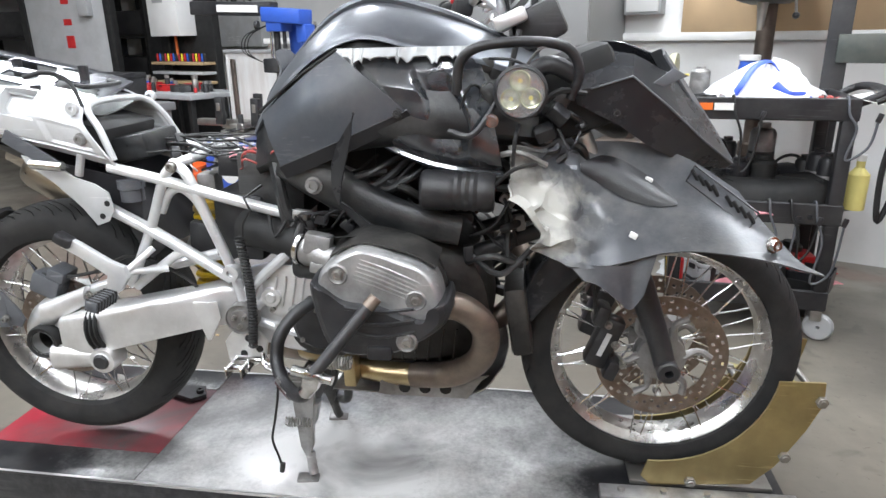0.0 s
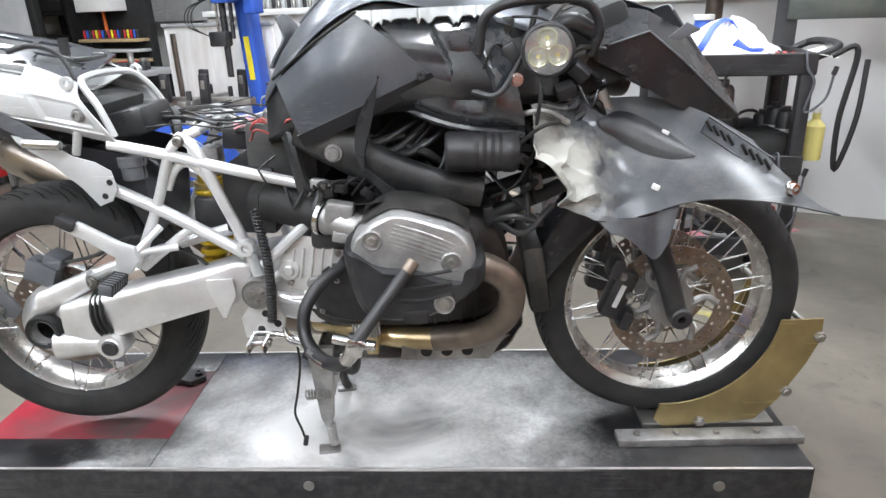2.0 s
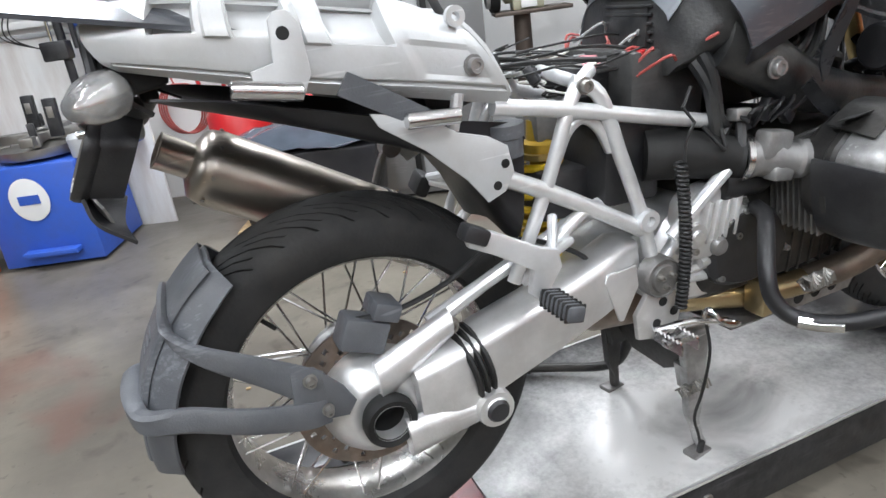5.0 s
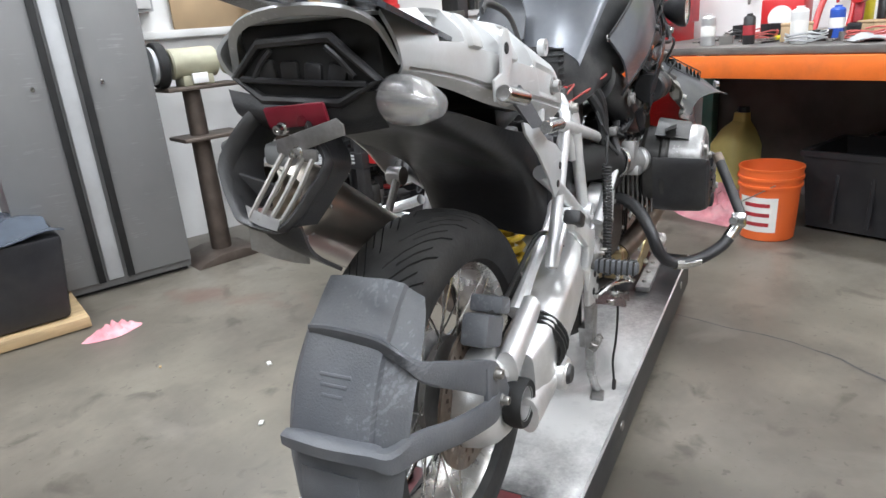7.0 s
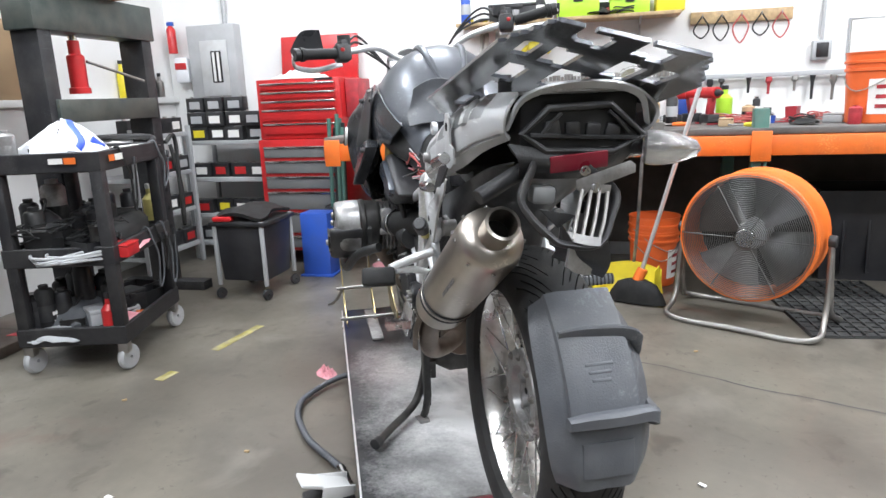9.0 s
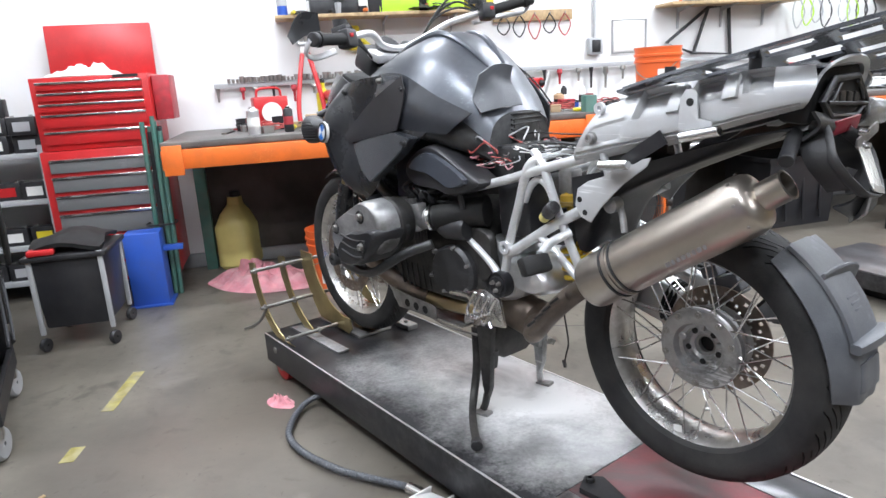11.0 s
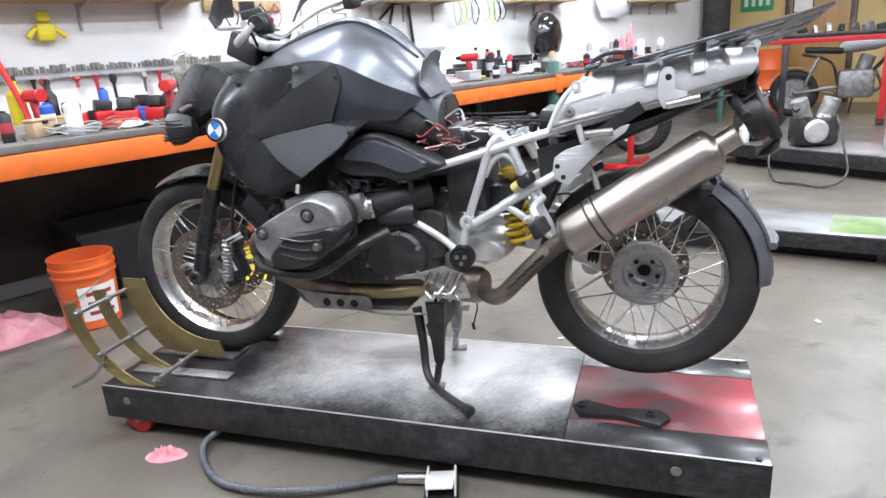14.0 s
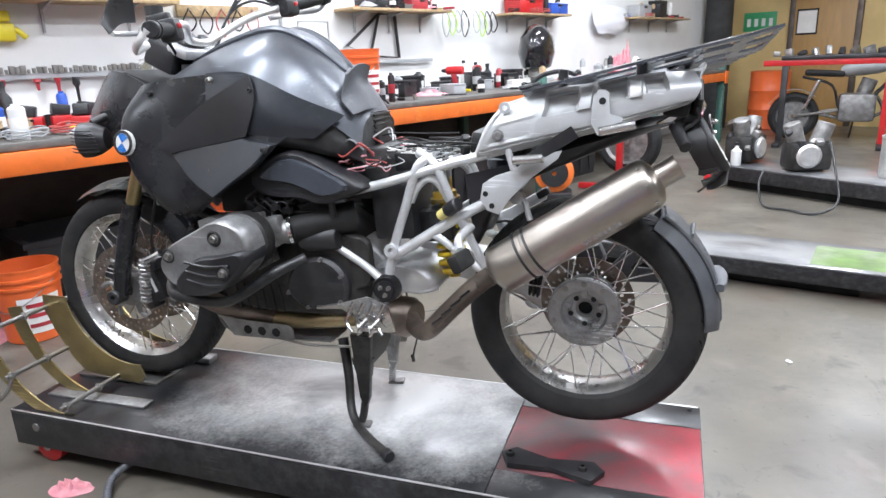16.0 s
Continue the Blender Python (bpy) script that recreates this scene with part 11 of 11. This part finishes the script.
for k in range(3):
    part("air_tube", tube(B(), [(0.26, 0.0, 1.40), (0.10 - 0.03 * k, -0.03, 1.33), (0.06 - 0.03 * k, -0.03, 1.22), (0.16, 0.0, 1.15), (0.26, 0.02, 1.13)], 0.004, 6, 6), wire_m, tch)
for x, y in ((-0.18, -0.18), (0.22, -0.18), (-0.12, 0.2), (0.28, 0.2)):
    c_ = part("tall_clamp", bx((0.07, 0.05, 0.20), (x, y, 0.80), (0, 4, 10), 0.006), black_m, tch, "tall dark rim clamp")
    part("clamp_window", bx((0.035, 0.054, 0.06), (x, y, 0.83), (0, 4, 10), 0.002), steel_m, c_)
part("table_bar", bx((1.05, 0.08, 0.05), (0.0, -0.05, 0.70), (0, 0, 6), 0.006), steel_m, tch)
part("table_bar", bx((0.08, 0.62, 0.05), (0.05, 0.0, 0.70), (0, 0, 6), 0.006), steel_m, tch)
part("lubricant_pot", lathe(B(), [(0, 0), (0.06, 0), (0.065, 0.10), (0.05, 0.12), (0, 0.12)], (0.32, -0.18, 0.58), (0, 0, 1), 18), grey_m, tch, "grey lubricant pot")
gp_ = thing("white_guard_board", room(-2.28, 3.12, 0.0, -2) @ Matrix.Diagonal((1, 1, 0.905, 1)), "rust-streaked white steel board standing behind the tyre changer", "board")
part("board_face", bx((1.10, 0.02, 1.28), (0, 0, 0.64), (0, 0, 0), 0.004), mat("rust_streaked_white", (0.76, 0.76, 0.75), 0.45, 0, 0.05, 3, 0.1, 60, (0.36, 0.27, 0.2), 0.5, 2.4, stretch=(3, 3, 0.5)), gp_)
part("board_edge", bx((1.12, 0.035, 0.03), (0, -0.006, 1.285), (0, 0, 0), 0.004), grey_m, gp_)
part("board_strut", bx((0.03, 0.03, 1.2), (-0.44, -0.03, 0.62), (0, 0, 0), 0.003), brown_steel_m, gp_, "rusty upright strut")
bucket(room(-2.62, 2.48, 0, -60), "orange plastic bucket on the floor by the tyre changer")
sb_ = thing("side_bench", room(-3.95, 3.3, 0) @ Matrix.Diagonal((1, 1, 0.9, 1)), "steel side bench crowded with tools and sockets", "bench")
part("bench_top", bx((1.5, 0.55, 0.05), (0, 0, 0.88), (0, 0, 0), 0.005), grey_m, sb_)
for x in (-0.68, 0.68):
    for y in (-0.22, 0.22):
        part("bench_leg", bx((0.05, 0.05, 0.86), (x, y, 0.43), (0, 0, 0), 0.004), dark_m, sb_)
part("bench_shelf", bx((1.4, 0.5, 0.03), (0, 0, 0.35), (0, 0, 0), 0.004), dark_m, sb_)
random.seed(71)
for k in range(26):
    x, y = random.uniform(-4.6, -3.3), random.uniform(3.1, 3.5)
    if k % 3:
        can_of(room(x, y, 0.815), random.uniform(0.012, 0.03), random.uniform(0.04, 0.12), random.choice([steel_m, white_m, black_m, blue_m, red_m]), "small part standing on the side bench", steel_m, 0.8)
    else:
        case_box(room(x, y, 0.815, random.uniform(0, 90)), 0.10, 0.16, 0.06, random.choice([blue_m, red_m, black_m, grey_m]), "small tool box on the side bench", "box", "boxes on the side bench")
pb = thing("tool_board", room(-4.3, 3.72, 0) @ Matrix.Diagonal((0.85, 1, 0.92, 1)), "dark tool cabinet with screwdrivers in racks", "tool cabinet")
part("board_back", bx((1.0, 0.08, 1.75), (0, 0.2, 0.98), (0, 0, 0), 0.005), dark_m, pb)
for k, z in enumerate((0.92, 1.02, 1.12)):
    part("tool_rack", bx((0.95, 0.16, 0.03), (0, 0.08, z), (0, 0, 0), 0.004), wood_m if k != 1 else white_tail_m, pb)
for k in range(18):
    x = -0.45 + 0.052 * k
    part("driver_handle", lathe(B(), [(0, 0), (0.010, 0), (0.013, 0.03), (0.010, 0.08), (0, 0.085)], (x, 0.07, 1.14), (0, 0, 1), 10), (red_m, blue_m, black_m, red_plastic_m, yellow_m)[k % 5], pb)
part("orange_driver", lathe(B(), [(0, 0), (0.02, 0.0), (0.016, 0.05), (0.012, 0.30), (0.02, 0.34), (0.02, 0.37), (0, 0.38)], (-0.1, 0.10, 1.18), (0, 0, 1), 12), orange_m, pb, "long orange-handled tool")
wb_ = thing("wall_box", room(-4.36, 3.80, 1.29), "white steel box fixed above the tool racks", "wall box")
part("box_body", bx((0.46, 0.24, 0.50), (0, 0, 0.25), (0, 0, 0), 0.008), white_m, wb_)
part("box_vent", bx((0.16, 0.006, 0.10), (-0.05, -0.122, 0.36), (0, 0, 0), 0.002), grey_m, wb_)
part("box_strut", bx((0.05, 0.05, 1.29), (-0.18, 0.06, -0.645), (0, 0, 0), 0.004), dark_m, wb_)
sd = thing("sign_panel", room(-5.36, 3.3, 0, 15), "light grey partition panel with red lettering", "partition")
part("panel_sheet", bx((1.0, 0.05, 2.3), (0, 0, 1.15), (0, 0, 0), 0.006), grey_m, sd)
part("panel_frame", bx((0.08, 0.08, 2.4), (0.54, 0, 1.2), (0, 0, 0), 0.006), dark_m, sd)
part("panel_frame", bx((0.08, 0.08, 2.4), (-0.54, 0, 1.2), (0, 0, 0), 0.006), dark_m, sd)
for z, w in ((1.86, 0.14), (1.66, 0.10), (1.44, 0.06), (1.25, 0.12)):
    part("red_bar", bx((0.10, 0.004, w), (0.02, -0.028, z), (0, 0, 0), 0), red_m, sd, "red painted mark")
part("knob_box", bx((0.12, 0.08, 0.22), (0.30, -0.06, 1.60), (0, 0, 0), 0.008), grey_m, sd)
for k, (x, y, w, h) in enumerate(((-7.2, 5.2, 1.1, 2.2), (-8.4, 4.2, 1.2, 2.0), (-8.3, 5.6, 1.2, 2.4))):
    t = thing("dark_rack", room(x, y, 0, 10 * k), "dark steel storage rack in the store room", "storage rack", "store racks")
    for sx in (-1, 1):
        part("upright", bx((0.06, 0.4, h), (sx * w / 2, 0, h / 2), (0, 0, 0), 0.004), dark_m, t)
    for z in (0.1, 0.7, 1.3, 1.9):
        part("rack_shelf", bx((w, 0.42, 0.04), (0, 0, z), (0, 0, 0), 0.003), dark_m, t)
        part("rack_load", bx((w * 0.7, 0.3, 0.32), (0.05, 0, z + 0.18), (0, 0, 0), 0.02), (tote_m, black_m, grey_m)[k], t)
gc = thing("tool_trolley", room(-3.2, 2.35, 0, 5), "dark grey steel trolley with a black vice and cloths", "trolley")
for z in (0.28, 0.78):
    part("trolley_tray", bx((0.75, 0.50, 0.06), (0, 0, z), (0, 0, 0), 0.008), locker_m, gc)
for x in (-0.33, 0.33):
    for y in (-0.20, 0.20):
        part("trolley_leg", bx((0.04, 0.04, 0.70), (x, y, 0.45), (0, 0, 0), 0.004), locker_m, gc)
        part("caster", lathe(B(), [(0.006, -0.016), (0.045, -0.016), (0.05, 0), (0.045, 0.016), (0.006, 0.016)], (x, y, 0.051), (0.2, 1, 0), 18, True), black_m, gc)
case_box(room(-3.2, 2.35, 0.81, 10), 0.4, 0.3, 0.22, black_m, "black tool bag on the trolley", "bag", "bags on trolley")
case_box(room(-3.05, 2.30, 0.31, 10), 0.3, 0.3, 0.2, red_m, "red tool case on the lower trolley tray", "box", "bags on trolley")
rcb = thing("red_trolley", room(-4.25, 2.45, 0, 0), "red low tool trolley by the tyre changer", "trolley")
part("trolley_body", bx((0.45, 0.4, 0.62), (0, 0, 0.38), (0, 0, 0), 0.01), red_m, rcb)
for k in range(4):
    part("trolley_drawer", bx((0.40, 0.012, 0.12), (0, -0.206, 0.16 + 0.15 * k), (0, 0, 0), 0.003), red_plastic_m, rcb)
for x in (-0.17, 0.17):
    part("caster", lathe(B(), [(0.006, -0.016), (0.033, -0.016), (0.036, 0), (0.033, 0.016), (0.006, 0.016)], (x, -0.14, 0.037), (0, 1, 0), 16, True), black_m, rcb)
    part("caster", lathe(B(), [(0.006, -0.016), (0.033, -0.016), (0.036, 0), (0.033, 0.016), (0.006, 0.016)], (x, 0.14, 0.037), (0, 1, 0), 16, True), black_m, rcb)


# ---- the rest of the hall ----
def second_lift(name, m, label, top, length=2.2):
    t = thing(name, m, label, "lift table", "other lifts")
    part("deck", bx((length, 0.62, 0.012), (length / 2, 0, 0.199), (0, 0, 0), 0.003), top, t)
    part("skirt", bx((length - 0.01, 0.61, 0.11), (length / 2, 0, 0.137), (0, 0, 0), 0.004), lift_black_m, t, "black steel skirt")
    part("base_frame", bx((length - 0.5, 0.40, 0.085), (length / 2, 0, 0.0425), (0, 0, 0), 0.004), dark_m, t)
    return t


l2 = second_lift("motorcycle_lift", pose(-1.42, -1.96, 0, 0, 0, -15) @ Matrix.Diagonal((1, 0.81, 0.76, 1)), "empty low lift table dusted white with a green stain", lift_grey_m)
part("green_patch", bx((0.42, 0.46, 0.001), (0.27, 0.02, 0.2065), (0, 0, 0), 0), mat("green_stained_plate", (0.12, 0.20, 0.05), 0.5, 0, 0.4, 6, 0.2, 60, (0.35, 0.36, 0.3), 0.7, 4), l2, "green stained end plate")
LIFT3 = pose(-2.51, -3.60, 0, 0, 0, -39)
l3 = second_lift("motorcycle_lift", LIFT3, "low black lift table with dismantled parts on it", lift_grey_m, 2.4)
red_caster(l3, (2.25, 0.33, 0.056))


def road_wheel(parent, at, R, axis=(0, 1, 0)):
    w = part("wheel_rim", lathe(B(), [(0.025, -0.03), (0.06, -0.03), (0.07, -0.02), (R * 0.62, -0.02), (R * 0.68, -0.05), (R * 0.70, -0.05), (R * 0.66, 0), (R * 0.70, 0.05), (R * 0.68, 0.05), (R * 0.62, 0.02), (0.07, 0.02), (0.06, 0.03), (0.025, 0.03)], at, axis, 32, True), dalu_m, parent)
    part("tyre", lathe(B(), [(R * 0.68, -0.055), (R * 0.82, -0.068), (R * 0.94, -0.05), (R, -0.015), (R, 0.015), (R * 0.94, 0.05), (R * 0.82, 0.068), (R * 0.68, 0.055)], at, axis, 36), tyre_m, w)
    return w


ws_ = thing("wheel_stand", pose(0.18, -4.6, 0, 0, 0, -22), "red wheel stand holding a motorcycle wheel upright", "wheel stand")
road_wheel(ws_, (0, 0, 0.45), 0.32)
part("stand_post", bx((0.05, 0.05, 0.85), (0.0, 0.16, 0.44), (0, 0, 0), 0.004), red_m, ws_, "red square post")
part("stand_leg", bx((0.75, 0.06, 0.05), (0, 0.16, 0.035), (0, 0, 12), 0.005), red_m, ws_)
part("stand_leg", bx((0.06, 0.65, 0.05), (0.05, 0.0, 0.036), (0, 0, 0), 0.005), red_m, ws_)
sf = thing("scrap_bin", pose(0.78, -4.1, 0.0, 0, 0, 10), "orange and black engine part standing on the floor", "engine part")
part("round_cover", lathe(B(), [(0, 0), (0.15, 0), (0.17, 0.03), (0.17, 0.07), (0.12, 0.10), (0, 0.10)], (0, 0.1, 0.24), (0, 1, 0.1), 28), orange_m, sf, "round orange cover")
part("cover_grille", lathe(B(), [(0.02, 0), (0.12, 0), (0.12, 0.012), (0.02, 0.012)], (0, 0.21, 0.25), (0, 1, 0.1), 24, True), dark_m, sf)
part("part_foot", bx((0.30, 0.26, 0.08), (0, 0.12, 0.04), (0, 0, 0), 0.01), black_m, sf)


def engine_lump(m, label, seed):
    random.seed(seed)
    t = thing("loose_engine", m, label, "engine", "loose engines")
    part("engine_case", bx((0.34, 0.26, 0.24), (0, 0, 0.13), (0, 0, 0), 0.04), case_m, t)
    for k in range(2):
        part("barrel", cyl(0.07, (-0.08 + 0.16 * k, 0, 0.22), (-0.14 + 0.28 * k, 0, 0.40), 18), dalu_m, t)
    for k in range(9):
        part("engine_detail", bx((random.uniform(0.04, 0.1),) * 3, (random.uniform(-0.18, 0.18), random.uniform(-0.14, 0.14), random.uniform(0.08, 0.36)), (20 * k, 30 * k, 0), 0.01), random.choice([dalu_m, black_m, steel_m, brown_steel_m]), t)
    part("engine_cover", lathe(B(), [(0, 0), (0.09, 0), (0.10, 0.02), (0.08, 0.04), (0, 0.045)], (0.03, 0.13, 0.14), (0, 1, 0), 24), alu_m, t)


engine_lump(LIFT3 @ pose(1.52, 0.07, 0.205, 0, 0, 50), "grey dismantled motorcycle engine on the lift", 81)
engine_lump(LIFT3 @ pose(2.15, -0.03, 0.205, 0, 0, 100), "small dismantled gearbox on the lift", 82)
rag(LIFT3 @ pose(0.56, 0.03, 0.206, 0, 0, 0), 0.5, 0.3, 0.06, 4.4, pink_m, "pink shop rags spread on the lift")
can_of(LIFT3 @ pose(2.07, 0.22, 0.206), 0.045, 0.18, white_m, "clear plastic bottle on the lift")
dr = thing("steel_drum", LIFT3 @ pose(0.86, -0.12, 0.205), "dented aluminium pot on the lift", "pot")
part("drum_body", lathe(B(), [(0, 0), (0.15, 0), (0.155, 0.01), (0.155, 0.30), (0.16, 0.305), (0.16, 0.32), (0.145, 0.32), (0.145, 0.02), (0, 0.02)], n=28), alu_m, dr)
lp2 = thing("floor_cable", LIFT3 @ pose(-2.6, -3.85, 0, 0, 0, -30).inverted(), "grey cable looping down from the lift", "cable")
part("cable_run", tube(B(), [(-0.95, -4.15, 0.26), (-0.93, -4.02, 0.16), (-0.98, -3.90, 0.02), (-1.15, -3.80, 0.015), (-1.35, -3.72, 0.015), (-1.48, -3.80, 0.10), (-1.45, -4.0, 0.30), (-1.40, -4.2, 0.50)], 0.009, 8, 8), dusty_m, lp2)


def stored_bike(m, body, label, seed):
    random.seed(seed)
    t = thing("stored_motorcycle", m, label, "motorcycle", "stored motorcycles")
    road_wheel(t, (0.72, 0, 0.31), 0.31)
    road_wheel(t, (-0.72, 0, 0.31), 0.31)
    part("engine", bx((0.42, 0.26, 0.36), (0.0, 0, 0.42), (0, 0, 0), 0.05), dalu_m, t, "grey engine block")
    part("cylinder", cyl(0.09, (0.05, 0, 0.55), (0.12, 0, 0.78), 18), dalu_m, t)
    tk = B()
    loft(tk, [[(x, y * b, z + zz * c) for y, zz in ring_pts(16)] for x, b, z, c in ((0.30, 0.06, 0.94, 0.06), (0.20, 0.13, 0.95, 0.11), (0.0, 0.15, 0.94, 0.12), (-0.15, 0.10, 0.90, 0.09), (-0.22, 0.04, 0.87, 0.05))])
    part("tank", tk, body, t)
    part("seat", bx((0.46, 0.20, 0.08), (-0.40, 0, 0.86), (0, 4, 0), 0.03), rubber_m, t)
    for s in (-1, 1):
        part("fork", cyl(0.022, (0.72, s * 0.09, 0.31), (0.47, s * 0.09, 1.02), 12), chrome_m, t)
        part("swingarm", cyl(0.02, (-0.72, s * 0.08, 0.31), (-0.10, s * 0.09, 0.40), 10), steel_m, t)
        part("frame_tube", tube(B(), [(0.45, s * 0.05, 0.95), (0.2, s * 0.1, 0.60), (-0.15, s * 0.1, 0.35), (-0.30, s * 0.1, 0.70), (-0.65, s * 0.1, 0.82)], 0.015, 8), black_m, t)
        part("shock", cyl(0.025, (-0.60, s * 0.11, 0.40), (-0.45, s * 0.11, 0.78), 12), chrome_m, t)
    part("bars", tube(B(), [(0.30, -0.38, 1.10), (0.42, -0.12, 1.12), (0.45, 0, 1.05), (0.42, 0.12, 1.12), (0.30, 0.38, 1.10)], 0.012, 8), chrome_m, t)
    part("headlamp", lathe(B(), [(0, 0), (0.07, 0.01), (0.09, 0.06), (0.085, 0.08), (0, 0.09)], (0.52, 0, 0.98), (1, 0, 0), 20), chrome_m, t)
    part("exhaust", tube(B(), [(0.20, 0.12, 0.60), (0.30, 0.15, 0.35), (0.0, 0.17, 0.25), (-0.45, 0.18, 0.33), (-0.80, 0.18, 0.40)], [0.02, 0.022, 0.022, 0.035, 0.038], 10), chrome_m, t)
    part("fender", sheet(B(), [[(-0.72 + 0.35 * math.cos(a), y, 0.31 + 0.35 * math.sin(a)) for a in (0.8, 1.4, 2.0, 2.7)] for y in (-0.07, 0, 0.07)], 0.004), body, t)
    part("side_stand", cyl(0.012, (0.0, 0.1, 0.30), (-0.03, 0.22, 0.0), 8), black_m, t)


stored_bike(room(1.05, -8.2, 0, 195), grey_m, "silver-grey old motorcycle parked by the far wall", 91)
stored_bike(room(-0.3, -8.6, 0, 170), gloss_m, "black stripped motorcycle parked by the far wall", 92)
rt = thing("red_work_stand", room(1.2, -7.4, 0, 10), "red steel work stand with tools along its top", "work stand")
part("stand_beam", bx((1.5, 0.10, 0.07), (0, 0, 1.02), (0, 0, 0), 0.005), red_m, rt, "red top beam")
for x in (-0.6, 0.5):
    part("stand_leg", bx((0.07, 0.07, 1.0), (x, 0, 0.5), (0, 0, 0), 0.005), black_m if x > 0 else red_m, rt)
    part("stand_foot", bx((0.08, 0.6, 0.05), (x, 0, 0.026), (0, 0, 0), 0.005), black_m, rt)
part("tool_load", bx((1.3, 0.14, 0.05), (-0.1, 0, 1.081), (0, 0, 0), 0.01), black_m, rt)
for k in range(10):
    part("loose_tool", bx((random.uniform(0.05, 0.15), 0.06, random.uniform(0.03, 0.12)), (-0.65 + 0.14 * k, 0, 1.13), (0, 10 * k, 20 * k), 0.008), (steel_m, black_m, dalu_m)[k % 3], rt)
br_ = thing("oil_barrel", room(2.45, -9.2, 0), "orange steel oil barrel by the far bench end", "barrel")
part("barrel_body", lathe(B(), [(0, 0), (0.27, 0), (0.285, 0.02), (0.28, 0.04), (0.28, 0.28), (0.29, 0.30), (0.28, 0.32), (0.28, 0.56), (0.29, 0.58), (0.28, 0.60), (0.28, 0.84), (0.285, 0.86), (0.26, 0.87), (0, 0.86)], n=32), bucket_m, br_)
dw = thing("door_1", room(1.945, FY + 0.03, 0) @ Matrix.Diagonal((1, 1, 0.955, 1)), "brown varnished wooden door with papers pinned on it", "door", kind="structure")
part("door_leaf", bx((0.84, 0.045, 2.0), (0, 0, 1.0), (0, 0, 0), 0.003), door_m, dw)
for x, w, z, h in ((-0.46, 0.08, 1.03, 2.10), (0.46, 0.08, 1.03, 2.10)):
    part("door_frame", bx((w, 0.07, h), (x, 0, z), (0, 0, 0), 0.004), brown_steel_m, dw, "dark brown door frame")
part("door_frame", bx((0.84, 0.07, 0.07), (0, 0, 2.04), (0, 0, 0), 0.004), brown_steel_m, dw, "dark brown door frame")
part("door_notice", bx((0.26, 0.004, 0.34), (0.24, 0.025, 1.64), (0, 0, 0), 0), paper_m, dw, "white notice in a dark frame")
part("notice_frame", bx((0.30, 0.003, 0.40), (0.24, 0.0235, 1.64), (0, 0, 0), 0), dark_m, dw)
part("door_knob", cyl(0.03, (-0.36, 0.02, 0.98), (-0.36, 0.07, 0.98), 16), brass_m, dw)
sp_ = thing("exit_sign", room(2.89, FY + 0.02, 1.47) @ Matrix.Diagonal((1.4, 1, 1.2, 1)), "small green notice on the ochre wall", "sign")
part("sign_plate", bx((0.36, 0.012, 0.24), (0, 0, 0.12), (0, 0, 0), 0.002), mat("green_notice", (0.04, 0.30, 0.12), 0.4, 0, 0.1, 20), sp_)
for k in range(4):
    part("sign_bar", bx((0.04, 0.003, 0.10), (-0.12 + 0.08 * k, 0.008, 0.11), (0, 0, 0), 0), white_m, sp_)
for x, z, w, h, mt, lb in ((0.59, 1.62, 0.26, 0.33, paper_m, "pale poster pinned to the ochre wall"), (0.0, 1.65, 0.3, 0.5, door_m, "dark framed board on the ochre wall"), (0.46, 1.10, 0.28, 0.22, paper_m, "white sheet pinned to the ochre wall")):
    t = thing("wall_poster", room(x, FY + 0.012, z), lb, "poster", "wall posters")
    part("poster_sheet", bx((w, 0.006, h), (0, 0, h / 2), (0, 0, 0), 0.001), mt, t)
for k in range(3):
    t = thing("carton", room(2.25 - 0.36 * k, FY + 0.22, 2.09), "carton stored above the door", "box", "cartons above the door")
    part("carton_body", bx((0.32, 0.36, 0.34), (0, 0, 0.17), (0, 0, 0), 0.006), (paper_m, paper_m, card_m)[k], t)
bdl = thing("storage_ledge", room(1.9, FY + 0.24, 2.075), "plain board ledge above the door", "shelf")
part("ledge_board", bx((1.2, 0.44, 0.025), (0, 0, 0), (0, 0, 0), 0.003), wood_m, bdl)
hk = thing("hung_jacket", room(1.0, FY + 0.06, 1.29) @ Matrix.Diagonal((1.2, 1, 1.15, 1)), "dark jacket and straps hung on the ochre wall", "jacket")
part("jacket_body", sheet(B(), [[(-0.10, 0, 0.75), (0, 0.06, 0.78), (0.10, 0, 0.75)], [(-0.12, 0, 0.4), (0, 0.08, 0.42), (0.10, 0, 0.4)], [(-0.06, 0, 0.0), (0.02, 0.05, 0.02), (0.05, 0, 0.05)]], 0.01, 5, 0.02, 9), rubber_m, hk)
